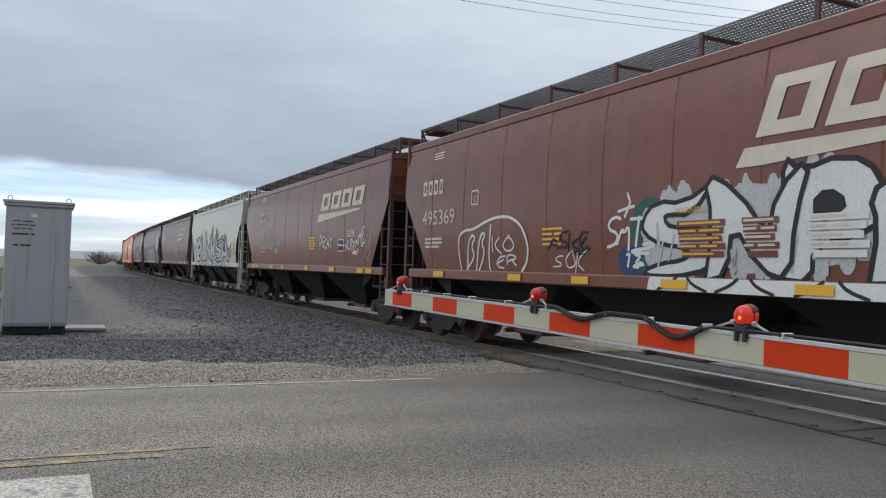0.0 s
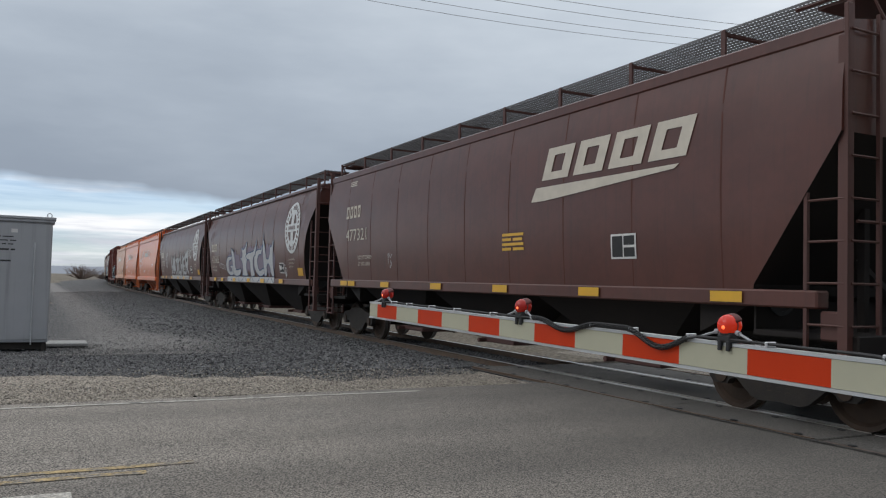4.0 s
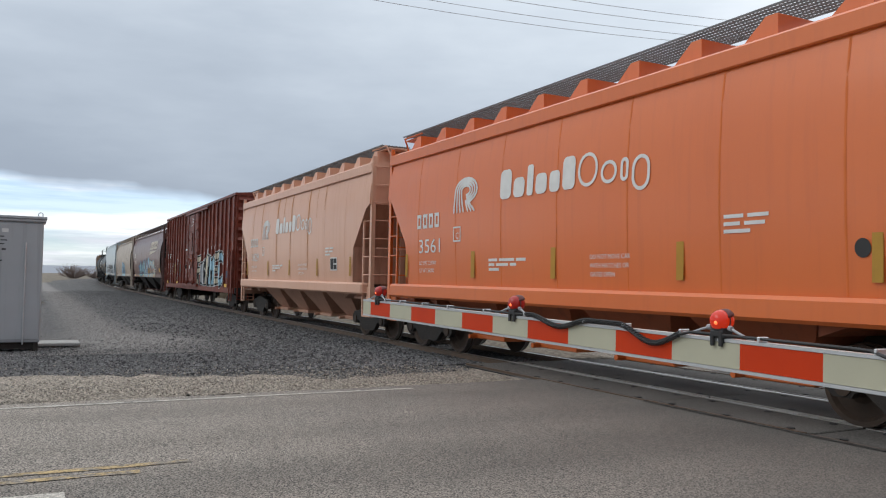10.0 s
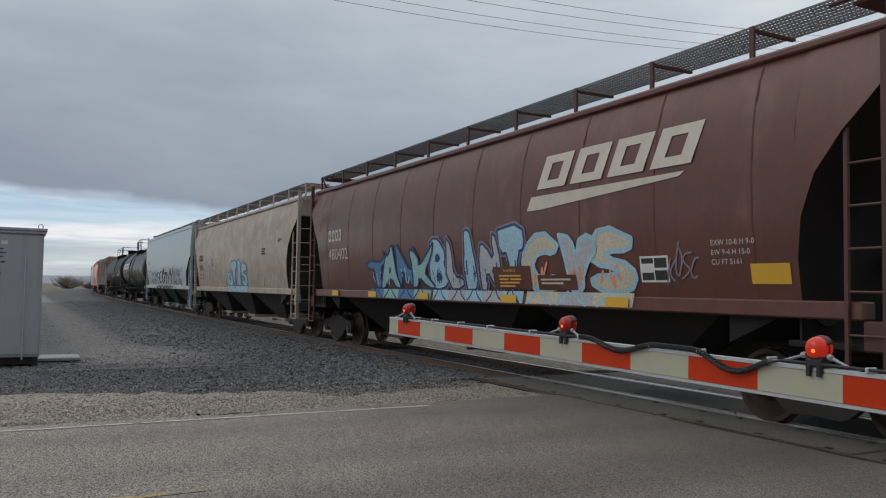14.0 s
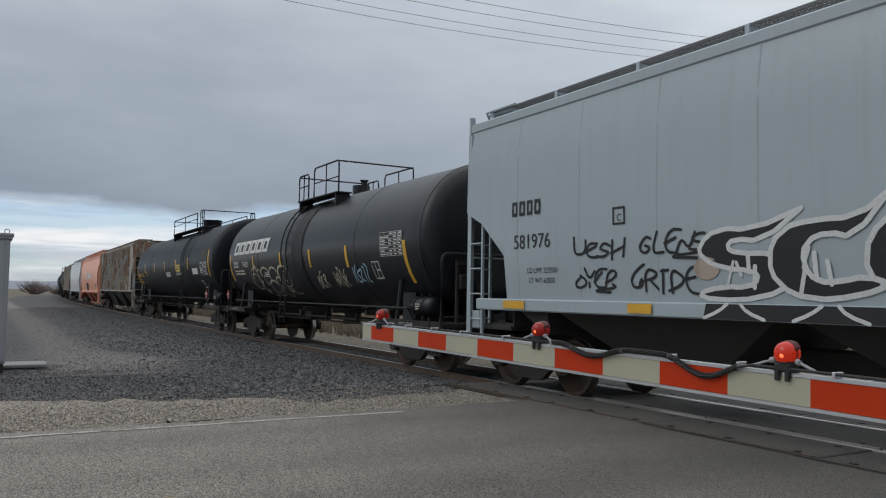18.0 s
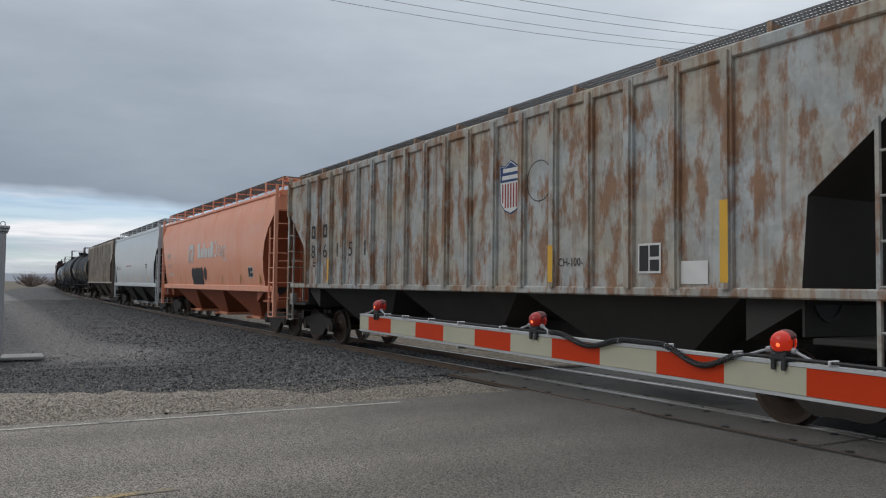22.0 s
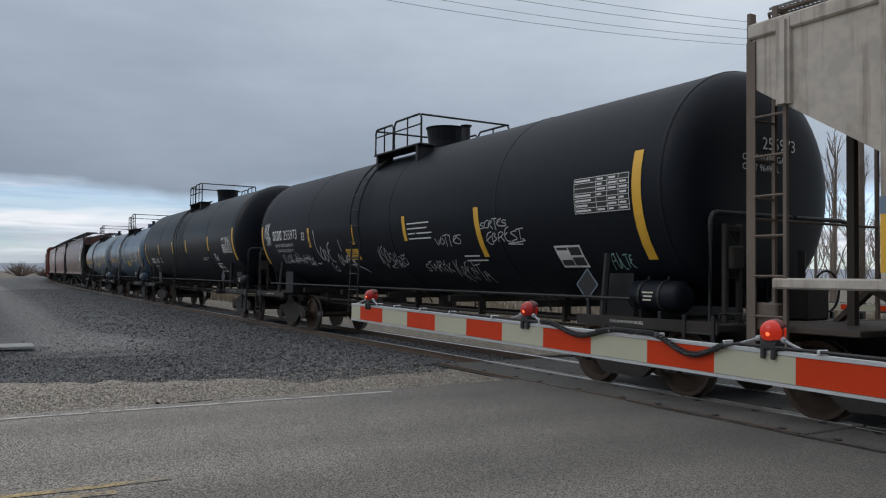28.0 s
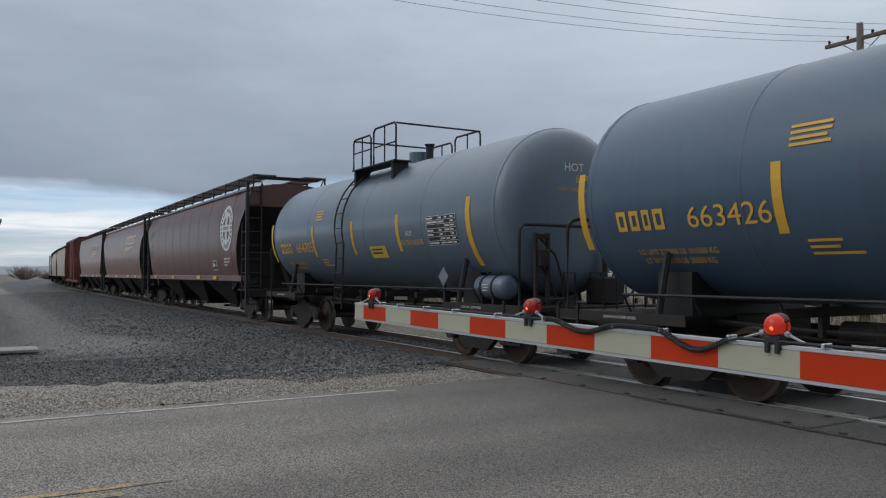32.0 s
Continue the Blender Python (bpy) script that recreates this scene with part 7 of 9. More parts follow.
CP["soiled"] = material("soiled_cream_car_paint", (0.49, 0.447, 0.390), (0.40, 0.348, 0.292), 0.6, 0.7, amount=0.7, streaks=(0.17, 0.115, 0.08), streak_amount=0.85, spots=(0.24, 0.185, 0.145), spot_level=0.53, spot_scale=1.0, spot_stretch=(2.4, 2.4, 0.6), spot_soft=0.16, bump=0.1, bump_scale=2.0, grain=0.1)
CP["boxcar"] = material("rust_red_boxcar_paint", (0.160, 0.0262, 0.0118), (0.116, 0.0200, 0.0095), 0.7, 0.65, streaks=(0.066, 0.018, 0.011), streak_amount=0.75, spots=(0.185, 0.062, 0.043), spot_level=0.57, spot_scale=1.6, spot_stretch=(1.3, 1.3, 0.9), spot_soft=0.07, bump=0.25, bump_scale=2.2, grain=0.15, coat=0.18, spec=0.35)
CP["black"] = material("black_tank_paint", (0.0028, 0.0045, 0.0085), (0.004, 0.0058, 0.0098), 0.6, 0.5, streaks=(0.014, 0.012, 0.011), streak_amount=0.5, bump=0.04, bump_scale=1.2, spec=0.2, coat=0.09)
CP["black_dull"] = material("dull_black_tank_paint", (0.004, 0.0060, 0.0105), (0.0065, 0.008, 0.0115), 0.7, 0.6, streaks=(0.012, 0.0115, 0.0115), streak_amount=0.5, bump=0.04, bump_scale=1.2, spec=0.2, coat=0.05)
CP["black_sheen"] = material("brownish_black_tank_paint", (0.0085, 0.0100, 0.0140), (0.0125, 0.0130, 0.0160), 0.6, 0.42, streaks=(0.026, 0.022, 0.019), streak_amount=0.7, bump=0.05, bump_scale=1.2, spec=0.35, coat=0.16)
CP["slate"] = material("slate_grey_tank_paint", (0.060, 0.100, 0.150), (0.050, 0.083, 0.124), 0.6, 0.45, streaks=(0.055, 0.070, 0.085), streak_amount=0.4, bump=0.05, bump_scale=1.2, coat=0.3)
CP["slate_pale"] = material("pale_slate_tank_paint", (0.115, 0.155, 0.195), (0.095, 0.13, 0.165), 0.6, 0.45, streaks=(0.1, 0.11, 0.12), streak_amount=0.4, bump=0.05, bump_scale=1.2, coat=0.5)
CP["trim_black"] = material("black_trim_paint", (0.007, 0.007, 0.0075), (0.014, 0.013, 0.012), 2.0, 0.6)
CP["trim_rusty"] = material("rusty_tan_trim", (0.16, 0.125, 0.10), (0.07, 0.05, 0.04), 1.6, 0.75, streaks=(0.12, 0.06, 0.035), streak_amount=0.5)
CP["trim_brown"] = material("brown_trim_paint", (0.095, 0.038, 0.03), (0.07, 0.032, 0.027), 1.5, 0.6)
# underside paints: the shade beneath the cars is put into their darker colours
CP["under_dark"] = material("shaded_underside_paint", (0.015, 0.012, 0.011), (0.024, 0.018, 0.015), 1.0, 0.75, spec=0.3)
CP["under_orange"] = material("dirty_shaded_orange_underside", (0.34, 0.085, 0.03), (0.24, 0.07, 0.03), 0.8, 0.65, streaks=(0.12, 0.045, 0.025), streak_amount=0.6)
CP["under_peach"] = material("streaked_shaded_peach_underside", (0.50, 0.275, 0.185), (0.36, 0.19, 0.125), 0.8, 0.7, streaks=(0.25, 0.12, 0.07), streak_amount=0.5)
CP["rust_run"] = material("rust_run", (0.43, 0.175, 0.045), (0.50, 0.24, 0.09), 3.0, 0.8, streaks=(0.56, 0.30, 0.17), streak_amount=0.8)
# two more underside paints with the shade mixed into their tones
CP["under_tan"] = material("shaded_tan_underside", (0.085, 0.066, 0.052), (0.026, 0.021, 0.018), 0.7, 0.75, spec=0.3)
CP["under_grey"] = material("shaded_grey_underside", (0.046, 0.042, 0.038), (0.028, 0.025, 0.023), 0.8, 0.75, spec=0.3)
W_, B_, C_, Y_, T_ = MAT["text_white"], MAT["text_black"], MAT["text_cream"], MAT["text_yellow"], MAT["yellow_tape"]
CP["ghost"] = plain("worn_pale_lettering", (0.58, 0.50, 0.42), 0.7)
CP["maroon"] = plain("dull_red_marking", (0.3, 0.05, 0.04), 0.7)
CP["green_oxide"] = plain("dirty_dark_panel", (0.07, 0.065, 0.055), 0.85)

BLUE_PATCH = plain("dull_blue_touch_up", (0.16, 0.21, 0.27), 0.7)
TRAIN = []


def join_train(made, rear):
    car, surf, half = made
    TRAIN.append((car, rear, half))
    return car, surf, half


def tapes(car, surf, half, spots_, z0, z1, mat=None):
    for a, w in spots_:
        decal("reflector", car, [rect(a - half, a - half + w, z0, z1)], lambda x, z: surf(x, 1.62) + 0.06, 0.004, mat or T_, "yellow reflective strip")


def company_slanted(car, surf, half, a0, a1, z0, z1):
    """The slanted four-block company mark with its long underline wedge, in cream."""
    n, g = 4, 0.07
    w = (a1 - a0) / n
    sl = 0.35
    for i in range(n):
        x = a0 - half + w * i
        decal("company_mark", car, hollow(x, x + w - g * 2, z0, z1, sl, 0.30), surf, 0.012, C_, "cream slanted hollow block of the company mark")
    x0, x1 = a0 - half - 0.3, a1 - half - 0.35
    decal("company_underline", car, [[(x0, z0 - 0.34), (x0 + 0.4, z0 - 0.34), (x1, z0 - 0.15), (x1 + 0.1, z0 - 0.09), (x0 + 0.14, z0 - 0.11)]], surf, 0.012, C_, "cream underline wedge")


def data_rows(car, surf, half, a, z, mat):
    stencil(car, "LD LMT 224000", a - half, z, 0.10, surf, mat)
    stencil(car, "LT WT 62000", a - half, z - 0.17, 0.10, surf, mat)


def number_block(car, surf, half, a, z, number, mat, h=0.26, z_mark=None, wide=1.0):
    mark_word(car, a - half, z_mark if z_mark else z + 0.55, h, (0.62, 0.62, 0.6, 0.55), surf, mat)
    stencil(car, number, a - half, z, h, surf, mat, wide, "stencilled car number")


def consist_panel(car, surf, half, a, z, w=0.55, h=0.36):
    decal("inspection_panel", car, [rect(a - half, a - half + w, z, z + h)], surf, 0.010, W_, "small white-framed black inspection panel")
    decal("inspection_panel_field", car, [rect(a - half + 0.03, a - half + w / 2 - 0.012, z + 0.03, z + h - 0.03), rect(a - half + w / 2 + 0.012, a - half + w - 0.03, z + h * 0.55, z + h - 0.03), rect(a - half + w / 2 + 0.012, a - half + w - 0.03, z + 0.03, z + h * 0.45)], surf, 0.013, B_, "black field")


def plate_square(car, surf, half, a, z, mat, s=0.3):
    x = a - half
    decal("plate_mark", car, [rect(x, x + s, z, z + 0.03), rect(x, x + s, z + s - 0.03, z + s), rect(x, x + 0.03, z + 0.03, z + s - 0.03), rect(x + s - 0.03, x + s, z + 0.03, z + s - 0.03)], surf, 0.010, mat, "square plate outline")
    stencil(car, "C", x + s * 0.32, z + s * 0.2, s * 0.42, surf, mat)


def roundel(car, surf, half, a, z, r):
    x = a - half
    decal("roundel", car, ring_polys(x, z, r * 0.56, r), surf, 0.010, SPRAY["white"], "wide white ring of the emblem")
    decal("roundel_cross", car, [rect(x - r * 0.17, x + r * 0.17, z - r * 0.60, z + r * 0.60), rect(x - r * 0.60, x - r * 0.17, z - r * 0.15, z + r * 0.15), rect(x + r * 0.17, x + r * 0.60, z - r * 0.15, z + r * 0.15)], surf, 0.013, SPRAY["white"], "white cross of the emblem")
    marks = []
    for k in range(26):
        t = 2 * math.pi * k / 26
        if k % 9 == 8:
            continue
        c = (x + r * 0.80 * math.cos(t), z + r * 0.80 * math.sin(t))
        d = Vector((-math.sin(t), math.cos(t))) * r * 0.055
        n = Vector((math.cos(t), math.sin(t))) * r * (0.075 if k % 3 else 0.11)
        p = Vector(c)
        marks.append([tuple(p - d - n), tuple(p + d - n), tuple(p + d + n), tuple(p - d + n)])
    decal("roundel_lettering", car, marks, surf, 0.014, CP["brown_old"], "ring of small dark blocks")
    decal("roundel_bar", car, [rect(x - r * 0.45 + r * 0.13 * q, x - r * 0.37 + r * 0.13 * q, z - r * 0.07, z + r * 0.07) for q in range(7)], surf, 0.017, CP["brown_old"], "small brown blocks across the emblem")


def potash_mark(car, surf, half, a, z, mat, k=1.0, begin=1.74, long=3.87):
    """A swept road-like emblem and eleven plain letter blocks."""
    x = a - half
    for i in range(4):
        rx, rz = (0.45 - 0.09 * i) * k, (0.25 - 0.05 * i) * k
        arch = [(x + 0.5 * k + rx * math.cos(radians(a)), z + 0.40 * k + rz * math.sin(radians(a))) for a in range(180, -100, -20)]
        leg = [(x + (0.02 + 0.135 * i) * k, z - 0.02 * k), (x + (0.04 + 0.10 * i) * k, z + 0.26 * k)]
        decal("emblem_stripe", car, stroke(leg + arch, 0.052 * k, 0.12), surf, 0.010 + 0.001 * i, mat, "pale stripe of a road-like emblem")
    for i in range(3):
        decal("emblem_stripe", car, stroke([(x + (0.50 + 0.05 * i) * k, z + 0.18 * k), (x + (0.60 + 0.13 * i) * k, z - 0.02 * k)], 0.052 * k, 0.12), surf, 0.010, mat, "pale stripe of a road-like emblem")
    xx = x + begin
    shapes = ((0.34, 1, 0), (0.32, 0, 0), (0.17, 1, 0), (0.30, 0, 0), (0.26, 0, 0), (0.30, 1, 0), (0.44, 1, 0), (0.34, 0, 0), (0.16, 0, 0), (0.34, 0, 1))
    unit = long / (sum(s[0] for s in shapes) + 0.07 * 9)
    lo, hi = z + 0.10 * k, z + 0.46 * k
    for i, (w, up, down) in enumerate(shapes):
        z0_, z1_ = lo - (0.17 * k if down else 0), hi + (0.19 * k if up else 0)
        w *= unit
        c = min(w, z1_ - z0_) * (0.30 if i < 6 else 0.5)
        block = []
        for sx, sz, a0 in ((1, 0, -90), (1, 1, 0), (0, 1, 90), (0, 0, 180)):
            cx, cz = (xx + w - c if sx else xx + c), (z1_ - c if sz else z0_ + c)
            block += [(cx + c * math.cos(radians(a0 + 90 * q / 5)), cz + c * math.sin(radians(a0 + 90 * q / 5))) for q in range(6)]
        if i < 6:
            polys = [block]
        else:
            t = 0.055 * k
            mx, mz = xx + w / 2, (z0_ + z1_) / 2
            inner = [(mx + (px - mx) * (1 - 2 * t / w), mz + (pz - mz) * (1 - 2 * t / (z1_ - z0_))) for px, pz in block]
            n = len(block)
            polys = [[block[j], block[(j + 1) % n], inner[(j + 1) % n], inner[j]] for j in range(n)]
        decal("company_block", car, polys, surf, 0.010, mat, "pale painted block of the company word")
        xx += w + 0.07 * unit


def tank_marks(car, surf, half, spots_, R, zc):
    for a, z0, z1, w in spots_:
        decal("reflector", car, [rect(a - half, a - half + w, z0, z1)], surf, 0.008, T_, "yellow reflective strip")


def data_board(car, surf, half, a, z, w, h, field, ink, seed=0):
    """A dark board ruled in white, with short unreadable entries."""
    x = a - half
    rnd = random.Random(seed)
    decal("data_board", car, [rect(x, x + w, z, z + h)], surf, 0.010, B_, "qualification data board")
    n, t = 7, 0.008
    rows = [rect(x, x + w, z + h * i / n - t / 2, z + h * i / n + t / 2) for i in range(n + 1)]
    rows += [rect(x + w * f - t / 2, x + w * f + t / 2, z, z + h) for f in (0.0, 0.42, 0.62, 0.82, 1.0)]
    for i in range(n):
        for f0, f1 in ((0.02, 0.40), (0.44, 0.60), (0.64, 0.80), (0.84, 0.98)):
            if rnd.random() < 0.85:
                e = f0 + (f1 - f0) * rnd.uniform(0.5, 1.0)
                rows.append(rect(x + w * f0, x + w * e, z + h * (i + 0.3) / n, z + h * (i + 0.68) / n))
    decal("data_board_print", car, rows, surf, 0.014, W_, "ruled lines and small unreadable print")


def placard(car, surf, half, a, z, s, number, field, ink):
    x = a - half
    d = lambda k: [(x, z - k), (x + k, z), (x, z + k), (x - k, z)]
    bm = bmesh.new()
    box(bm, x - 0.03, x + 0.03, -surf(x, z) - 0.045, -surf(x, z) - 0.015, 1.0, z + s * 0.6)
    part("placard_post", bm, CP["trim_black"], car)
    decal("placard", car, [d(s)], lambda q, w: surf(q, w) + 0.05, 0.010, field, "diamond hazard placard")
    if not number:
        decal("placard_edge", car, [[p0, p1, q1, q0] for p0, p1, q0, q1 in zip(d(s), d(s)[1:] + d(s)[:1], d(s * 0.88), d(s * 0.88)[1:] + d(s * 0.88)[:1])], lambda q, w: surf(q, w) + 0.05, 0.014, CP["slate_pale"], "pale frame of an empty placard holder")
        return
    decal("placard_field", car, [[(x - s * 0.72, z - s * 0.16), (x + s * 0.72, z - s * 0.16), (x + s * 0.72, z + s * 0.20), (x - s * 0.72, z + s * 0.20)], [(x, z - s * 0.82), (x + s * 0.34, z - s * 0.44), (x - s * 0.34, z - s * 0.44)]], lambda q, w: surf(q, w) + 0.05, 0.014, W_, "white number field")
    decal("placard_number", car, text_polys(number, x - s * 0.62, z - s * 0.11, s * 0.29), lambda q, w: surf(q, w) + 0.05, 0.018, ink, "black hazard number")


PL_RED = plain("red_placard", (0.5, 0.04, 0.03), 0.5)


def build_train():
    t_br, t_bk = CP["trim_brown"], CP["trim_black"]
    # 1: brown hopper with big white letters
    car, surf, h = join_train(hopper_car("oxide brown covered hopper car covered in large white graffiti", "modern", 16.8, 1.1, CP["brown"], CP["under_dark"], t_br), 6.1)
    number_block(car, surf, h, 1.05, 2.54, "495369", C_, 0.32, 3.2, 1.22)
    plate_square(car, surf, h, 3.4, 2.86, C_)
    tag(car, "BBL", 3.15 - h, 4.45 - h, 1.62, 2.30, surf, SPRAY["white"], 3, 0.05)
    tag(car, "KO", 4.2 - h, 5.0 - h, 1.95, 2.22, surf, SPRAY["white"], 4, 0.035)
    tag(car, "ER", 4.35 - h, 5.1 - h, 1.66, 1.84, surf, SPRAY["white"], 6, 0.035)
    decal("graffiti_loop", car, stroke(bowed(bowed([(2.95 - h, 1.58), (2.80 - h, 2.15), (3.05 - h, 2.38), (3.5 - h, 2.36), (4.0 - h, 2.52), (4.6 - h, 2.60), (5.15 - h, 2.52), (5.5 - h, 2.2), (5.55 - h, 1.8), (5.3 - h, 1.56)])), 0.055), surf, 0.012, SPRAY["white"], "white spray-painted loop")
    tag(car, "SOK", 6.3 - h, 7.2 - h, 1.66, 1.86, surf, SPRAY["white"], 8, 0.025)
    tag(car, "ASKE", 6.2 - h, 7.3 - h, 1.95, 2.2, surf, SPRAY["black"], 9, 0.04)
    small_rows(car, 6.0 - h, 2.28, ((0.6,), (0.3, 0.3), (0.5,), (0.55,)), surf, Y_, 0.04, 0.085)
    decal("graffiti_patch", car, [disc(8.75 - h, 2.25, 0.42, 0.42), disc(8.8 - h, 1.95, 0.34, 0.44)], surf, 0.004, SPRAY["green"], "dark green spray patch")
    decal("graffiti_patch", car, [disc(8.3 - h, 1.78, 0.28, 0.24), disc(8.65 - h, 1.70, 0.30, 0.17)], surf, 0.003, SPRAY["navy"], "dark blue spray patch")
    tag(car, "SMTS", 7.75 - h, 8.8 - h, 1.98, 2.32, surf, SPRAY["white"], 5, 0.05)
    tag(car, "IZ", 8.15 - h, 8.55 - h, 1.72, 1.85, surf, SPRAY["white"], 12, 0.045)
    decal("graffiti_tag_letter", car, stroke([(8.2 - h, 2.42), (8.32 - h, 2.62), (8.26 - h, 2.75)], 0.045) + stroke([(8.05 - h, 2.5), (8.4 - h, 2.56)], 0.045), surf, 0.010, SPRAY["white"], "thin spray-painted tag")
    piece(car, "SNPER", 8.75 - h, 14.4 - h, 1.54, 2.78, surf, SPRAY["white"], SPRAY["black"], 7, cloud=SPRAY["pale"], line=0.062, wide=1.36, sill=(1.57, 1.37, 1.55), facets=SPRAY["pale"], rise=0.03, spike=12, sway=0.03)
    for a_, w_ in ((9.3, 0.85), (10.42, 0.55), (11.35, 0.75)):
        decal("data_field", car, [rect(a_ + 0.02 * k - h, a_ + w_ - 0.03 * (k % 3) - h, 2.22 - 0.10 * k, 2.30 - 0.10 * k) for k in range(5)], surf, 0.026, CP["brown"] if a_ < 11 else MAT["text_white"], "masked rows of stencilling among the letters")
    for a_ in (10.45, 11.4):
        small_rows(car, a_ - h, 2.25, ((0.45,), (0.2, 0.2), (0.4,), (0.15, 0.25)), lambda x, z: surf(x, z) + 0.02, C_, 0.03, 0.10)
    company_slanted(car, surf, h, 10.6, 14.4, 3.25, 3.95)
    tapes(car, surf, h, ((1.7, 0.5), (4.9, 0.45), (6.9, 0.45), (9.0, 0.5), (11.2, 0.5), (13.6, 0.5), (15.2, 0.5)), 1.40, 1.52)
    small_rows(car, 9.35 - h, 2.25, ((0.72,), (0.3, 0.35), (0.7,), (0.3, 0.3), (0.6,)), lambda x, z: surf(x, z) + 0.02, Y_, 0.03, 0.10)
    stencil(car, "WARNING", 9.25 - h, 2.40, 0.09, lambda x, z: surf(x, z) + 0.02, Y_)
    small_rows(car, 1.2 - h, 2.2, ((0.3, 0.5), (0.3, 0.5), (0.25, 0.4)), surf, C_)
    small_rows(car, 1.5 - h, 4.1, ((0.5,), (0.45,), (0.5,)), surf, C_, 0.03, 0.06)
    # 2
    car, surf, h = join_train(hopper_car("oxide brown covered hopper car with a slanted cream company mark", "modern", 16.65, 1.1, CP["brown"], CP["under_dark"], t_br), 23.85)
    number_block(car, surf, h, 2.70, 2.62, "487983", C_, 0.36, 3.24, 1.28)
    stencil(car, "LD LMT 223200", 2.66 - h, 2.16, 0.1, surf, C_)
    stencil(car, "LT WT 62800", 2.68 - h, 1.99, 0.1, surf, C_)
    company_slanted(car, surf, h, 10.95, 14.9, 3.28, 3.80)
    tag(car, "KRUSHN", 3.85 - h, 4.9 - h, 2.2, 2.40, surf, SPRAY["sky"], 11, 0.026)
    tag(car, "STEEL", 5.1 - h, 6.0 - h, 2.25, 2.46, surf, SPRAY["sky"], 13, 0.026)
    small_rows(car, 5.08 - h, 2.12, ((0.4,), (0.38,), (0.4,)), surf, C_, 0.03, 0.06)
    tag(car, "DECAY", 10.9 - h, 12.1 - h, 2.15, 2.5, surf, SPRAY["white"], 14, 0.045)
    tag(car, "NUTEN", 13.4 - h, 14.5 - h, 2.0, 2.26, surf, SPRAY["white"], 15, 0.04)
    tag(car, "AE", 14.5 - h, 15.0 - h, 2.25, 2.65, surf, SPRAY["white"], 16, 0.04)
    tag(car, "SSA", 14.9 - h, 15.4 - h, 1.95, 2.6, surf, SPRAY["silver"], 17, 0.02)
    consist_panel(car, surf, h, 12.75, 1.99)
    tapes(car, surf, h, ((1.4, 0.45), (2.0, 0.45), (4.5, 0.5), (6.2, 0.45), (9.3, 0.45), (12.0, 0.5), (14.5, 0.5), (15.15, 0.5)), 1.40, 1.52)
    small_rows(car, 9.75 - h, 2.42, ((0.7,), (0.3, 0.3), (0.7,), (0.3, 0.35), (0.6,)), surf, Y_)
    small_rows(car, 13.6 - h, 2.55, ((0.25, 0.3), (0.25, 0.3), (0.3, 0.2)), surf, C_, 0.04, 0.07)
    small_rows(car, 2.76 - h, 4.2, ((0.5,), (0.45,), (0.5,), (0.5,)), surf, C_, 0.025, 0.05)
    # 3
    car, surf, h = join_train(hopper_car("dull white covered hopper car with tall black and silver graffiti", "stepped", 15.15, 1.3, CP["white"], CP["under_grey"], CP["white"]), 40.3)
    piece(car, "BUNKSA", 2.5 - h, 12.1 - h, 1.58, 2.85, surf, SPRAY["silver"], SPRAY["black"], 21, rim=SPRAY["white"], line=0.09, wide=1.42, sill=(1.57, 1.37, 1.55), facets=SPRAY["white"])
    for tip in ([(6.9 - h, 2.5), (7.9 - h, 3.65), (7.75 - h, 2.4)], [(8.9 - h, 2.5), (9.5 - h, 3.25), (9.35 - h, 2.4)], [(10.9 - h, 2.2), (11.4 - h, 2.8), (11.5 - h, 2.0)]):
        decal("graffiti_spike", car, [tip], surf, 0.024, SPRAY["black"], "black spray-painted spikes")
    for tip in ([(7.15 - h, 2.5), (7.82 - h, 3.42), (7.68 - h, 2.45)], [(9.02 - h, 2.5), (9.42 - h, 3.08), (9.3 - h, 2.45)]):
        decal("spike_field", car, [tip], surf, 0.027, SPRAY["silver"], "silver field of the spikes")
    tag(car, "DO", 12.0 - h, 13.0 - h, 1.75, 2.3, surf, SPRAY["green"], 22, 0.08)
    stencil(car, "520001", 1.2 - h, 2.3, 0.2, surf, B_)
    tapes(car, lambda x, z: surf(x, 2.2) - 0.05, h, ((13.55, 0.13),), 1.7, 2.75)
    small_rows(car, 12.6 - h, 3.9, ((1.4,), (1.3,)), surf, MAT["text_cream"], 0.02, 0.07)
    # 4
    car, surf, h = join_train(hopper_car("plain oxide brown covered hopper car with cream lettering", "modern", 16.5, 1.2, CP["brown_old"], CP["under_dark"], t_br), 58.0)
    number_block(car, surf, h, 1.55, 2.60, "477321", C_, 0.32, 3.2, 1.2)
    data_rows(car, surf, h, 2.45, 2.10, C_)
    company_slanted(car, surf, h, 10.95, 14.4, 3.28, 3.80)
    small_rows(car, 1.65 - h, 4.17, ((0.5,), (0.45,), (0.5,)), surf, C_, 0.025, 0.05)
    tapes(car, surf, h, ((1.2, 0.5), (1.78, 0.5), (4.05, 0.5), (6.8, 0.5), (9.4, 0.5), (12.0, 0.5), (14.7, 0.5)), 1.40, 1.53)
    small_rows(car, 9.7 - h, 2.4, ((0.7,), (0.3, 0.3), (0.7,), (0.3, 0.35)), surf, Y_)
    tag(car, "TY", 4.4 - h, 4.65 - h, 1.95, 2.2, surf, SPRAY["silver"], 31, 0.02)
    consist_panel(car, surf, h, 12.75, 1.95)
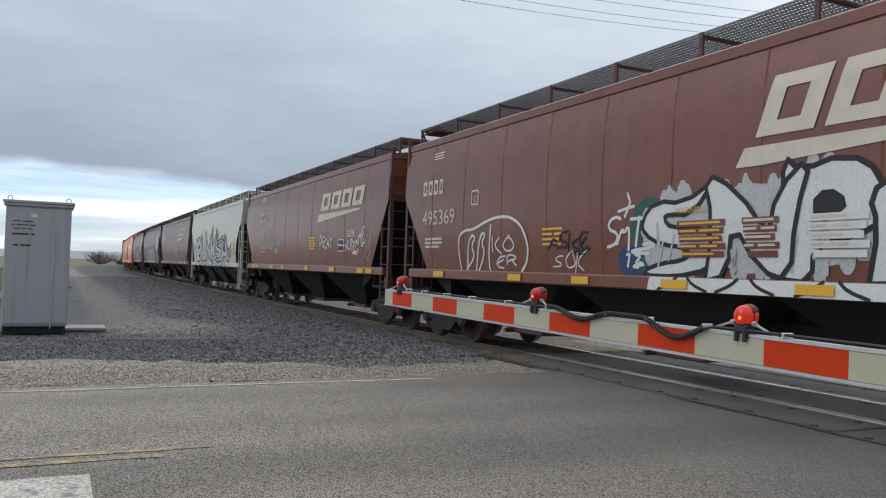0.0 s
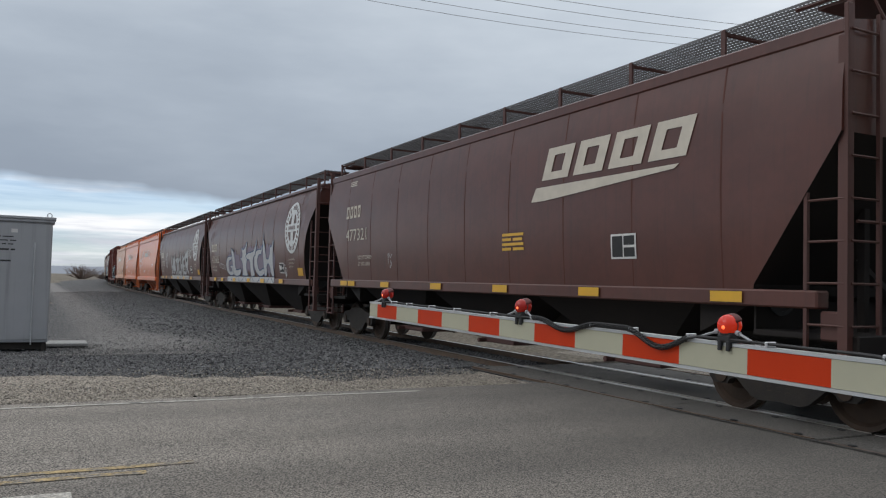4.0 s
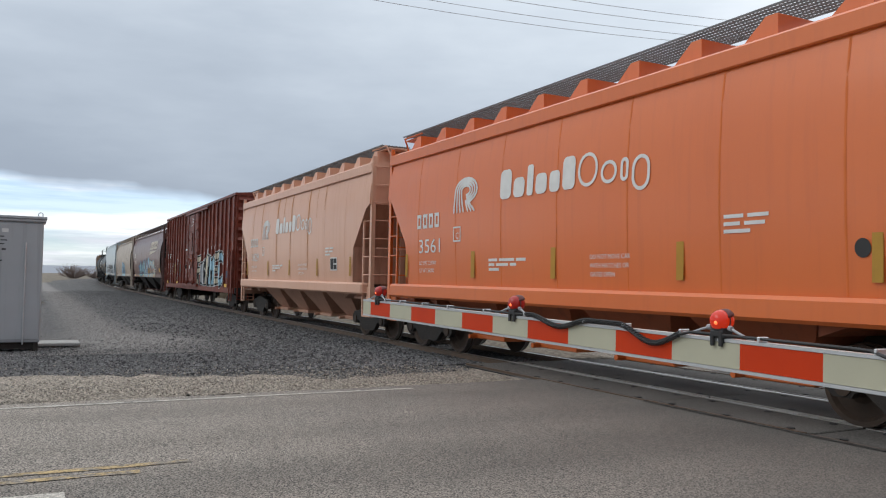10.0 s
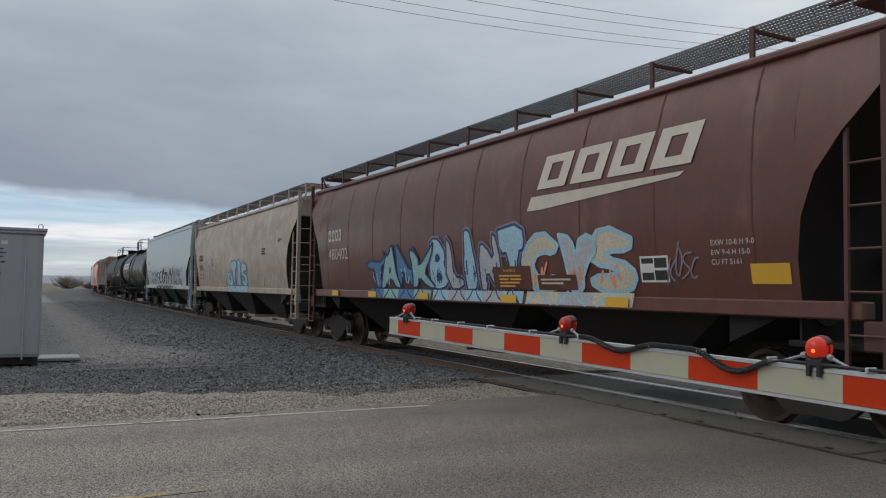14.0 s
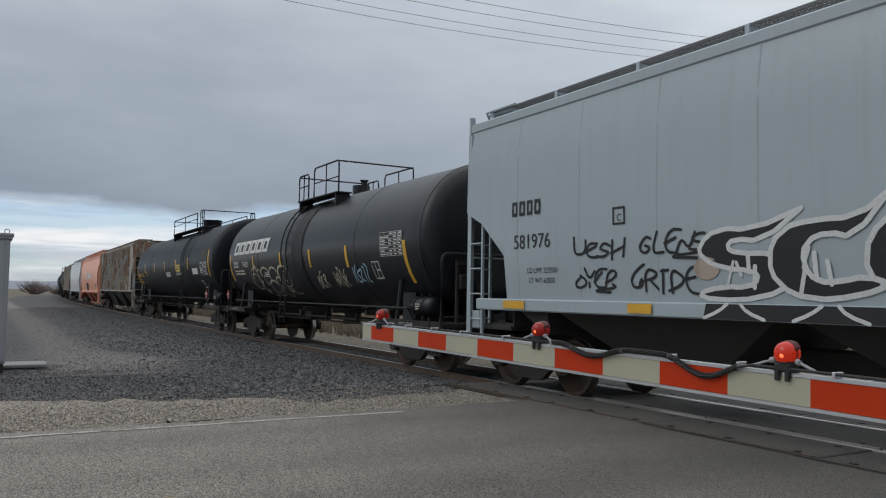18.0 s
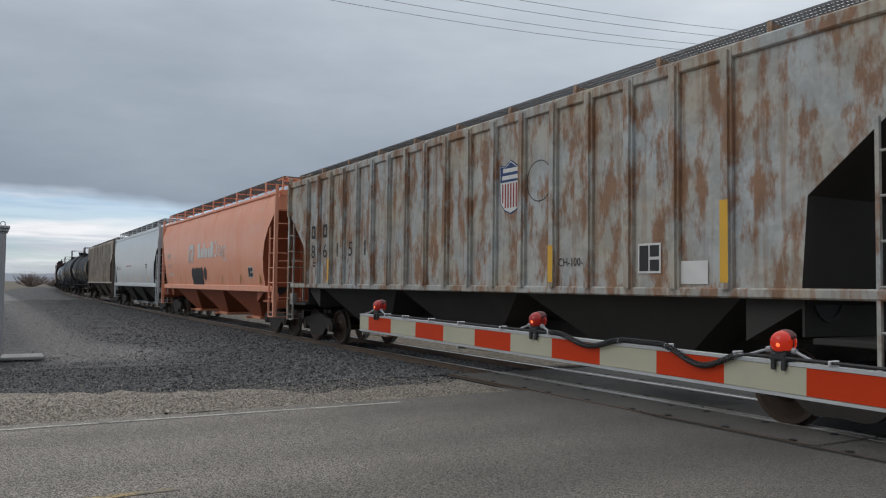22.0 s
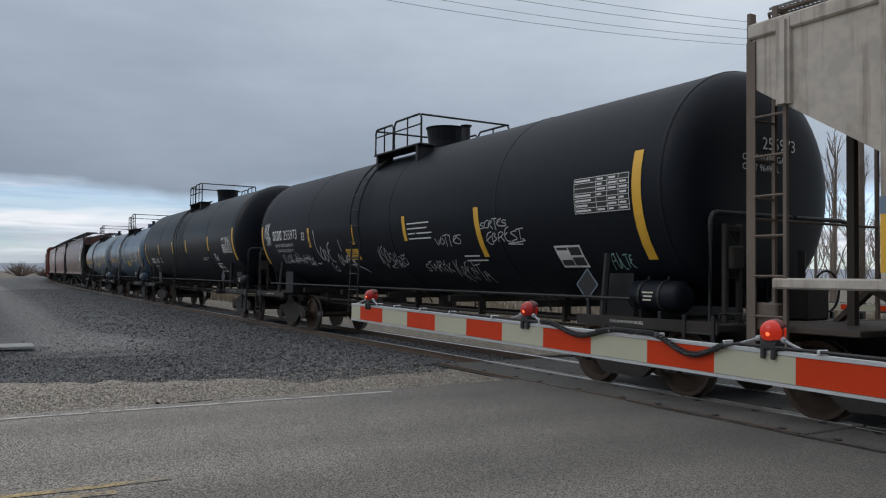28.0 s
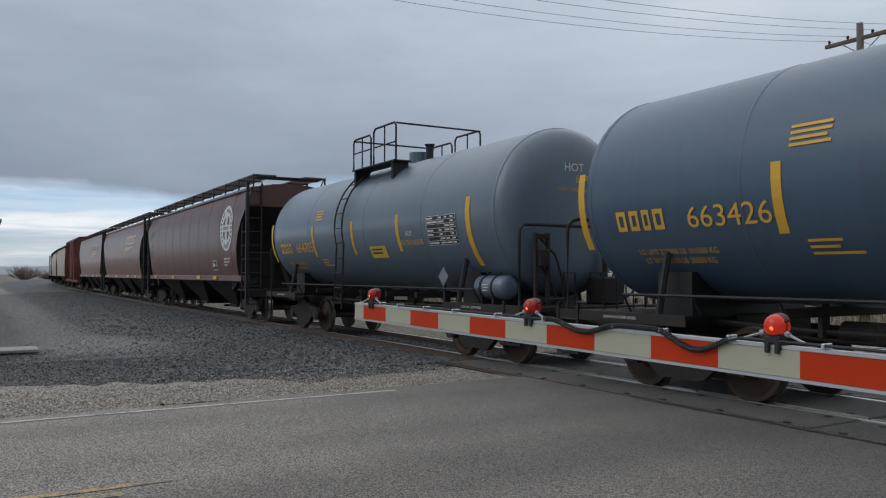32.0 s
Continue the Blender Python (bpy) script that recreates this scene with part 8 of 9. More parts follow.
    # 5, 6: older round-sided cars with the ringed emblem
    for rear, ln, num, word, seed, fillc, edgec, cloudc, rest in ((76.7, 17.4, "475606", "GLITCH", 41, "silver", "dusk", "lilac", 5.1), (95.1, 17.35, "475751", "HATCHER", 51, "silver", "black", None, 6.5)):
        car, surf, h = join_train(hopper_car("faded brown round-sided hopper car with a white ringed emblem and graffiti", "round", ln, 1.3, CP["brown_old"], CP["under_dark"], t_br), rear)
        number_block(car, surf, h, 1.5, 2.2, num, C_, 0.34, 2.74, 1.12)
        roundel(car, surf, h, 15.06, 3.23, 0.85)
        piece(car, word, rest - 0.3 - h, 12.7 - h, 1.60, 2.66 if cloudc else 2.72, surf, SPRAY[fillc], SPRAY[edgec], seed, cloud=SPRAY[cloudc] if cloudc else None, line=0.036, wide=1.36, sill=(1.51, 1.38, 1.585), facets=None if cloudc else SPRAY["white"], rise=0.02)
        tapes(car, surf, h, ((1.9, 0.5), (3.5, 0.5), (6.0, 0.5), (8.6, 0.5), (10.8, 0.55), (13.4, 0.5)), 1.38, 1.52)
        decal("reflector", car, [rect(15.6 - h, 16.15 - h, 1.65, 1.9)], surf, 0.01, T_, "yellow reflective strip")
        consist_panel(car, surf, h, 13.45, 1.73)
        stencil(car, "EXW 10-8 H 8-4", 14.65 - h, 2.15, 0.07, surf, C_)
        stencil(car, "EW 9-4 H 15-1", 14.65 - h, 2.03, 0.07, surf, C_)
        stencil(car, "CU FT 5161", 14.65 - h, 1.91, 0.07, surf, C_)
        if rest > 5.5:
            tag(car, "CERBLY", 12.7 - h, 13.9 - h, 2.65, 3.0, surf, SPRAY["white"], 52, 0.035)
            decal("small_roundel", car, ring_polys(4.12 - h, 2.56, 0.46, 0.50), surf, 0.010, SPRAY["white"], "white spray-painted circle")
            for q, w_ in enumerate(("GOMES", "MAGNET", "NEAM", "RTC")):
                tag(car, w_, 3.82 + 0.03 * q - h, 4.36 - 0.03 * q - h, 2.76 - 0.19 * q, 2.87 - 0.19 * q, surf, SPRAY["white"], 540 + q, 0.024)
            tag(car, "ESC", 0.3 - h, 1.0 - h, 2.9, 3.5, surf, SPRAY["white"], 545, 0.04)
        else:
            for k in range(5):
                decal("bubble", car, ring_polys(3.3 + 0.26 * k - h, 2.1 - 0.03 * k, 0.09, 0.12, n=16), surf, 0.010, SPRAY["silver"], "small spray-painted bubble")
            tag(car, "CD", 13.9 - h, 14.3 - h, 1.7, 2.0, surf, SPRAY["white"], 53, 0.03)
        data_rows(car, surf, h, 1.6, 1.98, C_)
    # 7, 8 bright orange, 9 faded peach
    for rear, ln, num, paint, under, mark in ((109.6, 13.4, "3530", CP["orange"], CP["under_orange"], W_), (124.25, 13.5, "3561", CP["orange"], CP["under_orange"], W_), (138.8, 13.4, "1829", CP["peach"], CP["under_peach"], MAT["text_white"])):
        car, surf, h = join_train(hopper_car("bright orange covered hopper car with pale company lettering" if paint is CP["orange"] else "faded peach covered hopper car with rust-stained sides", "potash", ln, 1.15, paint, under, paint), rear)
        potash_mark(car, surf, h, 3.3, 2.90, mark, 0.95)
        mark_word(car, 1.66 - h, 2.63, 0.30, (0.66, 0.7, 0.62, 0.66), surf, mark)
        stencil(car, num, 1.72 - h, 2.11, 0.30, surf, mark, 1.35, "stencilled car number")
        stencil(car, "LD LMT 229000", 1.75 - h, 1.86, 0.085, surf, mark)
        stencil(car, "LT WT 56000", 1.75 - h, 1.70, 0.085, surf, mark)
        plate_square(car, surf, h, 3.3, 2.30, mark)
        small_rows(car, 4.65 - h, 1.90, ((0.3, 0.5, 0.3), (0.2, 0.4, 0.2), (0.35,)), surf, mark)
        for i, s in enumerate(("DO NOT MOVE CAR", "WITH HATCHES OR", "GATES OPEN")):
            stencil(car, s, 7.6 - h, 1.90 - 0.13 * i, 0.07, surf, mark)
        small_rows(car, 10.2 - h, 2.35, ((0.3, 0.3), (0.25, 0.3), (0.4,)), surf, mark, 0.045, 0.09)
        tapes(car, lambda x, z: surf(x, 1.9) - 0.05, h, ((1.05, 0.12), (4.0, 0.14), (6.6, 0.13), (9.4, 0.13), (12.1, 0.12)), 1.60, 2.10, plain("dull_yellow_strip", (0.42, 0.22, 0.02), 0.6))
        if num == "1829":
            consist_panel(car, surf, h, 10.6, 1.75)
            for a, w_, drop in ((1.9, 0.05, 2.3), (3.1, 0.07, 1.5), (5.15, 0.10, 2.5), (5.9, 0.05, 1.1), (6.75, 0.08, 2.0), (8.55, 0.10, 2.4), (9.3, 0.03, 0.9), (10.0, 0.05, 0.7)):
                x_ = a - h
                decal("rust_run", car, [[(x_ - w_ / 2, 4.19), (x_ + w_ / 2, 4.19), (x_ + w_ * 0.35, 4.19 - drop * 0.5), (x_ + 0.012, 4.19 - drop), (x_ - 0.012, 4.19 - drop), (x_ - w_ * 0.3, 4.19 - drop * 0.6)]], surf, 0.006, CP["rust_run"], "rusty orange run down the side")
        else:
            decal("flame_mark", car, [disc(12.0 - h, 1.95, 0.09, 0.1)], surf, 0.01, B_, "small dark round mark")
    # 10: box car
    car, surf, h = join_train(box_car("rust red ribbed box car with pale blue graffiti", 18.95, 1.4, CP["boxcar"], t_bk), 159.15)
    out = lambda x, z: 1.505
    post = lambda x, z: 1.58
    for i, s in enumerate(("76", "03", "44")):
        stencil(car, s, (0.62, 1.46, 2.36)[i] - h, 1.94, 0.31, out, W_, 0.95, "stencilled car number")
    mark_word(car, 0.60 - h, 2.54, 0.28, (0.6, 0.6), out, W_)
    mark_word(car, 1.46 - h, 2.54, 0.28, (0.6, 0.55), out, W_)
    for i, (p, q) in enumerate((("LD LMT", "LT WT"), ("182600", "82400"), ("LBS", "LBS"))):
        stencil(car, p, (0.60, 1.50, 2.42)[i] - h, 1.74, 0.085, out, W_, 0.95)
        stencil(car, q, (0.60, 1.50, 2.42)[i] - h, 1.58, 0.085, out, W_, 0.95)
    plate_square(car, out, h, 4.15, 2.16, W_, 0.3)
    decal("dark_board", car, [rect(5.05 - h, 5.70 - h, 1.73, 2.18)], out, 0.02, CP["green_oxide"], "dirty dark square board")
    decal("sign_plate", car, [rect(4.02 - h + 0.08, 4.02 - h + 0.2, 1.3, 1.42)], out, 0.012, C_, "small pale sticker")
    decal("sign_plate", car, [rect(7.1 - h, 7.28 - h, 1.22, 1.36)], out, 0.012, C_, "small pale sticker")
    decal("hasp_mark", car, [rect(7.52 - h, 8.05 - h, 2.86, 2.95, 0.3)], lambda x, z: 1.60, 0.02, SPRAY["white"], "white scrawled tape on the door post")
    yellowish = plain("dull_yellow_spray", (0.46, 0.36, 0.13), 0.7)
    for w_, z0_, z1_, sd in (("RES", 1.98, 2.18, 61), ("AKS", 1.74, 1.95, 68), ("OS", 1.50, 1.72, 69)):
        tag(car, w_, 3.30 - h, 3.78 - h, z0_, z1_, out, yellowish, sd, 0.03)
    decal("graffiti_tag_flourish", car, stroke(bowed(bowed([(3.66 - h, 1.6), (3.72 - h, 1.3), (3.62 - h, 1.14), (3.52 - h, 1.2), (3.62 - h, 1.3)])), 0.032), out, 0.010, yellowish, "thin spray-painted tag")
    tag(car, "OSE", 4.15 - h, 4.6 - h, 1.45, 1.7, out, SPRAY["lilac"], 70, 0.018)
    tag(car, "MA", 6.9 - h, 7.2 - h, 1.5, 1.9, out, SPRAY["lilac"], 78, 0.016)
    decal("stencil_panel", car, [rect(4.95 - h, 5.2 - h, 1.52, 1.66)], out, 0.012, CP["trim_black"], "small dark stencilled square")
    tag(car, "HAES", 8.95 - h, 9.3 - h, 3.08, 3.2, lambda x, z: 1.605, SPRAY["silver"], 79, 0.014)
    tag(car, "BAKE", 1.55 - h, 2.0 - h, 1.1, 1.3, out, SPRAY["lilac"], 62, 0.03)
    tag(car, "SC", 1.6 - h, 1.9 - h, 1.25, 1.42, out, SPRAY["white"], 77, 0.022)
    tag(car, "PBC", 0.78 - h, 1.1 - h, 1.2, 1.4, out, SPRAY["lilac"], 63, 0.026)
    dsurf = lambda x, z: 1.605
    for i, s in enumerate(("CLOSE & LOCK", "DOORS BEFORE", "MOVING CAR")):
        stencil(car, s, 9.10 - h, 4.42 - 0.16 * i, 0.085, dsurf, W_, 0.95)
    decal("door_sticker", car, [rect(9.44 - h, 9.60 - h, 2.20, 2.38)], dsurf, 0.065, plain("orange_sticker", (0.65, 0.2, 0.05), 0.6), "orange sticker")
    decal("door_sticker", car, [rect(8.78 - h, 8.97 - h, 1.86, 2.08)], dsurf, 0.02, W_, "white sticker")
    decal("door_sticker", car, [rect(7.95 - h, 8.16 - h, 1.70, 1.83)], dsurf, 0.02, W_, "white-framed sticker")
    decal("door_sticker", car, [rect(7.97 - h, 8.14 - h, 1.72, 1.81)], dsurf, 0.024, B_, "dark field of the sticker")
    tag(car, "DOGS", 8.04 - h, 8.26 - h, 2.05, 2.17, dsurf, SPRAY["white"], 64, 0.018)
    tag(car, "NYE", 9.86 - h, 10.04 - h, 1.78, 1.96, dsurf, SPRAY["silver"], 65, 0.02)
    decal("door_ring", car, ring_polys(9.40 - h, 3.52, 0.045, 0.075, n=20), dsurf, 0.07, W_, "white painted ring")
    posts = [d - h for d in (10.92, 11.80, 12.68, 13.60, 14.43, 15.33, 16.25)]

    def ribbed(x, z):
        d = min(abs(x - q) for q in posts)
        return 1.578 if d < 0.036 else 1.534 if d < 0.072 else 1.504

    cuts = [q + d for q in posts for d in (-0.074, -0.070, -0.038, -0.034, 0.034, 0.038, 0.070, 0.074)]
    piece(car, "FORMEC", 10.75 - h, 16.6 - h, 1.10, 2.62, ribbed, SPRAY["sky"], SPRAY["black"], 66, BLOCK, (SPRAY["cream"], SPRAY["pale"], SPRAY["cream"], SPRAY["sky"], SPRAY["cream"], SPRAY["sky"]), rim=SPRAY["white"], line=0.075, wide=1.12, sharp=True, cuts=cuts, sway=0.02)
    for drop in (disc(11.5 - h, 2.62, 0.10, 0.13), disc(12.2 - h, 2.62, 0.07, 0.09), disc(13.15 - h, 2.72, 0.16, 0.14), disc(14.0 - h, 2.86, 0.08, 0.09), disc(14.75 - h, 2.84, 0.06, 0.07), disc(14.95 - h, 2.95, 0.04, 0.04), disc(15.9 - h, 2.92, 0.09, 0.10), disc(16.1 - h, 2.64, 0.13, 0.20)):
        decal("graffiti_drop", car, [drop], ribbed, 0.004, SPRAY["pale"], "pale sprayed drop round the letters")
    tapes(car, lambda x, z: 1.52, h, ((0.9, 0.45), (4.5, 0.45), (17.3, 0.5)), 1.06, 1.2)
    tag(car, "SAKE", 17.4 - h, 17.9 - h, 2.0, 2.5, out, SPRAY["silver"], 67, 0.02)
    decal("dark_board", car, [rect(17.3 - h, 17.9 - h, 1.45, 1.75)], out, 0.02, plain("dark_blue_patch", (0.02, 0.04, 0.08), 0.6), "dark blue sticker")
    # 11
    car, surf, h = join_train(hopper_car("brown round-sided hopper car with a slanted cream mark and blue graffiti", "round", 18.05, 1.7, CP["brown_mid"], CP["under_dark"], t_br), 178.9)
    number_block(car, surf, h, 1.8, 2.36, "480402", C_, 0.31, 2.86, 1.15)
    company_slanted(car, surf, h, 12.0, 15.6, 3.28, 3.82)
    low = (1.51, 1.38, 1.585)
    piece(car, "TANK", 4.7 - h, 8.0 - h, 1.60, 2.42, surf, SPRAY["blue"], SPRAY["navy"], 71, fills=(SPRAY["blue"], SPRAY["teal"]), line=0.06, wide=1.45, sill=low, facets=SPRAY["sky"])
    piece(car, "BLINT", 8.1 - h, 11.5 - h, 1.60, 2.52, surf, SPRAY["sky"], SPRAY["navy"], 72, BLOCK, (SPRAY["sky"], SPRAY["pale"]), rim=SPRAY["lilac"], line=0.045, wide=1.22, sill=low, facets=SPRAY["navy"])
    piece(car, "CYS", 11.6 - h, 14.3 - h, 1.60, 2.46, surf, SPRAY["cream"], SPRAY["sky"], 73, BLOCK, (SPRAY["cream"], SPRAY["pale"]), line=0.075, wide=1.2, sill=low, facets=CP["salmon"])
    decal("painted_out_panel", car, [rect(10.55 - h, 11.75 - h, 1.62, 2.02)], surf, 0.024, CP["brown_mid"], "brown repainted panel over the graffiti")
    small_rows(car, 10.75 - h, 1.84, ((0.7,), (0.3, 0.35), (0.65,), (0.5,)), lambda x, z: surf(x, z) + 0.02, Y_, 0.03, 0.06)
    stencil(car, "WARNING", 10.9 - h, 1.92, 0.06, lambda x, z: surf(x, z) + 0.02, Y_)
    decal("painted_out_panel", car, [rect(11.95 - h, 13.0 - h, 1.62, 1.86)], surf, 0.024, CP["brown_mid"], "brown repainted panel over the graffiti")
    small_rows(car, 12.05 - h, 1.77, ((0.8,), (0.6,)), lambda x, z: surf(x, z) + 0.02, C_, 0.03, 0.06)
    consist_panel(car, surf, h, 14.45, 1.74)
    tag(car, "KOSC", 14.95 - h, 15.5 - h, 1.78, 2.1, surf, SPRAY["lilac"], 74, 0.028)
    decal("reflector", car, [rect(16.35 - h, 16.9 - h, 1.72, 1.96)], surf, 0.012, T_, "yellow reflective strip")
    tapes(car, surf, h, ((2.0, 0.5), (4.6, 0.5), (7.4, 0.5), (10.8, 0.5), (13.7, 0.5)), 1.38, 1.52)
    for i, s in enumerate(("EXW 10-8 H 9-0", "EW 9-4 H 15-0", "CU FT 5161")):
        stencil(car, s, 15.75 - h, 2.2 - 0.12 * i, 0.07, surf, C_)
    # 12
    car, surf, h = join_train(hopper_car("dirty tan covered hopper car with black stencilled numbers", "round", 17.0, 1.3, CP["tan"], CP["under_grey"], CP["tan"]), 197.2)
    mark_word(car, 1.5 - h, 2.75, 0.27, (0.62, 0.64, 0.6, 0.66), surf, B_)
    stencil(car, "96075", 1.55 - h, 2.30, 0.27, surf, B_, 1.0, "stencilled car number")
    stencil(car, "LD LMT 223200", 1.6 - h, 2.04, 0.10, surf, B_)
    stencil(car, "LT WT 62200", 1.6 - h, 1.88, 0.10, surf, B_)
    plate_square(car, surf, h, 4.3, 2.5, B_, 0.3)
    tag(car, "BLES", 2.5 - h, 5.6 - h, 1.75, 2.5, surf, SPRAY["silver"], 75, 0.035)
    piece(car, "OTIS", 7.5 - h, 10.8 - h, 1.60, 2.42, surf, SPRAY["sky"], SPRAY["blue"], 76, BLOCK, line=0.05, wide=1.15, sill=(1.51, 1.38, 1.585), facets=SPRAY["blue"])
    tapes(car, lambda x, z: surf(x, 1.8) - 0.05, h, ((1.35, 0.1), (4.4, 0.12), (7.0, 0.1), (13.0, 0.1)), 1.6, 2.15)
    small_rows(car, 13.0 - h, 2.9, ((0.5,), (0.4,), (0.5,)), surf, B_)
    tag(car, "EN", 15.0 - h, 15.5 - h, 3.1, 3.2, surf, SPRAY["black"], 77, 0.03)
    # 13
    car, surf, h = join_train(hopper_car("blue-grey covered hopper car with black and white graffiti", "tall", 17.37, 1.3, CP["grey"], CP["under_grey"], CP["grey"]), 215.7)
    piece(car, "SCOTYY", 5.55 - h, 12.0 - h, 1.60, 2.58, surf, SPRAY["black"], SPRAY["white"], 81, line=0.06, wide=1.34, sill=(1.57, 1.37, 1.55), facets=SPRAY["white"], rise=0.0, spike=24, sway=0.02)
    for w_, a0, a1, z0_, z1_, sd in (("UESH", 3.0, 4.1, 2.2, 2.45, 2), ("GLENS", 4.38, 5.5, 2.2, 2.5, 3), ("OYEP", 3.0, 3.9, 1.75, 2.0, 4), ("GRIDE", 4.22, 5.4, 1.72, 2.02, 8), ("DUKER", 12.96, 14.3, 2.18, 2.5, 5), ("MOO", 12.1, 12.8, 2.05, 2.45, 6), ("KEANS", 12.1, 13.3, 1.7, 1.95, 7), ("SOVDE", 13.75, 15.0, 1.68, 1.95, 9)):
        tag(car, w_, a0 - h, a1 - h, z0_, z1_ - 0.03, surf, SPRAY["black"], 80 + sd, 0.038)
    mark_word(car, 1.45 - h, 2.92, 0.24, (0.6, 0.64, 0.6, 0.64), surf, B_)
    stencil(car, "581976", 1.48 - h, 2.38, 0.24, surf, B_, 1.0, "stencilled car number")
    stencil(car, "LD LMT 223500", 1.85 - h, 1.98, 0.085, surf, B_)
    stencil(car, "LT WT 62500", 1.88 - h, 1.82, 0.085, surf, B_)
    plate_square(car, surf, h, 3.9, 2.62, B_, 0.25)
    decal("sign_plate", car, [disc(5.55 - h, 1.98, 0.2, 0.14)], surf, 0.011, CP["tan"], "small tan oval sticker")
    small_rows(car, 14.55 - h, 2.52, ((0.25, 0.3), (0.25, 0.3), (0.35,)), surf, B_, 0.022, 0.10)
    small_rows(car, 13.42 - h, 1.62, ((0.4,), (0.3,)), surf, B_, 0.015, 0.05)
    tapes(car, surf, h, ((1.2, 0.6), (4.2, 0.45), (12.6, 0.5), (15.0, 0.9)), 1.40, 1.53)
    # 14, 15: black tanks
    R, zc = 1.66, 2.86
    car, surf, h = join_train(tank_car("dull black tank car with white lettering and spray-painted tags", 1.61, 2.81, 15.3, 1.6, CP["black_sheen"], t_bk, dome=False, band=True, rails=((-1.35, -0.55, 0.62), (-0.1, 1.75, 0.72)), lad=-0.95, man=0.7), 232.48)
    mark_word(car, 1.0 - h, 2.88, 0.44, (1.32, 1.32, 1.4, 1.32, 1.4, 1.35), surf, W_, 0.2, 0.12)
    stencil(car, "74690", 2.0 - h, 2.44, 0.2, surf, W_, 1.0, "stencilled car number")
    mark_word(car, 0.95 - h, 2.44, 0.2, (0.7, 0.7, 0.8), surf, W_)
    small_rows(car, 1.0 - h, 2.3, ((0.3, 0.2, 0.5), (0.2, 0.3, 0.5)), surf, C_, 0.05, 0.1)
    for a_, z_, ra, rz, f0, f1, w_ in ((3.17, 2.05, 0.43, 0.34, 0, 360, 0.024), (3.15, 2.05, 0.2, 0.17, 40, 190, 0.05), (3.34, 2.31, 0.18, 0.14, 10, 180, 0.06), (3.72, 2.14, 0.22, 0.20, 0, 300, 0.03), (3.70, 1.80, 0.12, 0.2, 120, 330, 0.04), (4.03, 1.72, 0.36, 0.22, 190, 340, 0.02), (4.31, 2.15, 0.42, 0.24, 10, 190, 0.05), (4.2, 2.0, 0.1, 0.14, 60, 330, 0.03), (4.77, 1.75, 0.42, 0.25, 0, 360, 0.025), (4.77, 1.78, 0.36, 0.20, 40, 150, 0.06), (5.14, 2.10, 0.43, 0.28, -30, 190, 0.045), (5.5, 1.74, 0.38, 0.25, 170, 370, 0.022), (5.42, 1.88, 0.26, 0.2, 30, 190, 0.05), (5.4, 1.75, 0.09, 0.11, -10, 190, 0.04), (6.1, 2.10, 0.48, 0.32, 0, 360, 0.03), (6.05, 2.12, 0.45, 0.29, 70, 190, 0.06), (6.12, 2.10, 0.14, 0.15, 60, 300, 0.03), (6.05, 1.80, 0.2, 0.16, 60, 330, 0.035), (6.5, 1.80, 0.5, 0.22, 190, 300, 0.025)):
        decal("graffiti_letter", car, stroke([(a_ + ra * math.cos(radians(f0 + (f1 - f0) * k / 22)) - h, z_ + rz * math.sin(radians(f0 + (f1 - f0) * k / 22))) for k in range(23)], w_), surf, 0.009, SPRAY["cream"], "rounded cream spray-painted stroke")
    small_rows(car, 4.3 - h, 2.2, ((0.45,), (0.4,), (0.4,)), surf, W_, 0.025, 0.05)
    tag(car, "TNOK", 7.0 - h, 7.8 - h, 1.85, 2.15, surf, SPRAY["lilac"], 92, 0.02)
    tag(car, "BER", 8.75 - h, 9.35 - h, 1.80, 2.08, surf, SPRAY["cream"], 93, 0.035)
    tag(car, "HOTONE", 10.0 - h, 10.8 - h, 1.82, 2.12, surf, SPRAY["cream"], 94, 0.03)
    tag(car, "KSZIZ", 11.3 - h, 12.15 - h, 1.90, 2.2, surf, SPRAY["sky"], 95, 0.04)
    data_board(car, surf, h, 13.1, 2.44, 1.1, 0.52, W_, B_, 1)
    consist_panel(car, surf, h, 12.5, 1.95, 0.4, 0.4)
    tank_marks(car, surf, h, ((0.45, 2.0, 2.9, 0.12), (3.2, 2.35, 2.8, 0.12), (6.0, 2.35, 2.8, 0.12), (8.5, 2.30, 2.79, 0.13), (11.05, 2.25, 2.78, 0.14), (14.2, 1.85, 2.75, 0.14)), R, zc)
    car, surf, h = join_train(tank_car("glossy black tank car with yellow numbers and hazard placards", R, zc, 18.8, 1.9, CP["black"], t_bk, rails=((-1.35, 3.85, 0.55), (4.45, 5.1, 0.6)), lad=3.95, man=1.95, shoes=Y_), 253.0)
    mark_word(car, 0.7 - h, 2.36, 0.2, (0.7, 0.7, 0.6, 0.7), surf, Y_)
    stencil(car, "954202", 1.65 - h, 2.36, 0.2, surf, Y_, 1.0, "stencilled car number")
    small_rows(car, 0.7 - h, 2.2, ((0.6,), (0.3, 0.6), (0.3, 0.5)), surf, Y_, 0.04, 0.1)
    tank_marks(car, surf, h, ((0.35, 1.9, 3.0, 0.12), (2.9, 2.58, 3.05, 0.11), (5.8, 2.56, 3.05, 0.11), (8.6, 2.56, 3.05, 0.11), (11.35, 2.54, 3.05, 0.12), (13.95, 2.54, 3.05, 0.12), (17.75, 2.2, 3.25, 0.15)), R, zc)
    data_board(car, surf, h, 16.35, 2.27, 1.2, 0.52, B_, W_, 2)
    decal("sign_plate", car, [rect(14.83 - h, 15.85 - h, 2.32, 2.57)], surf, 0.01, W_, "plain white sign")
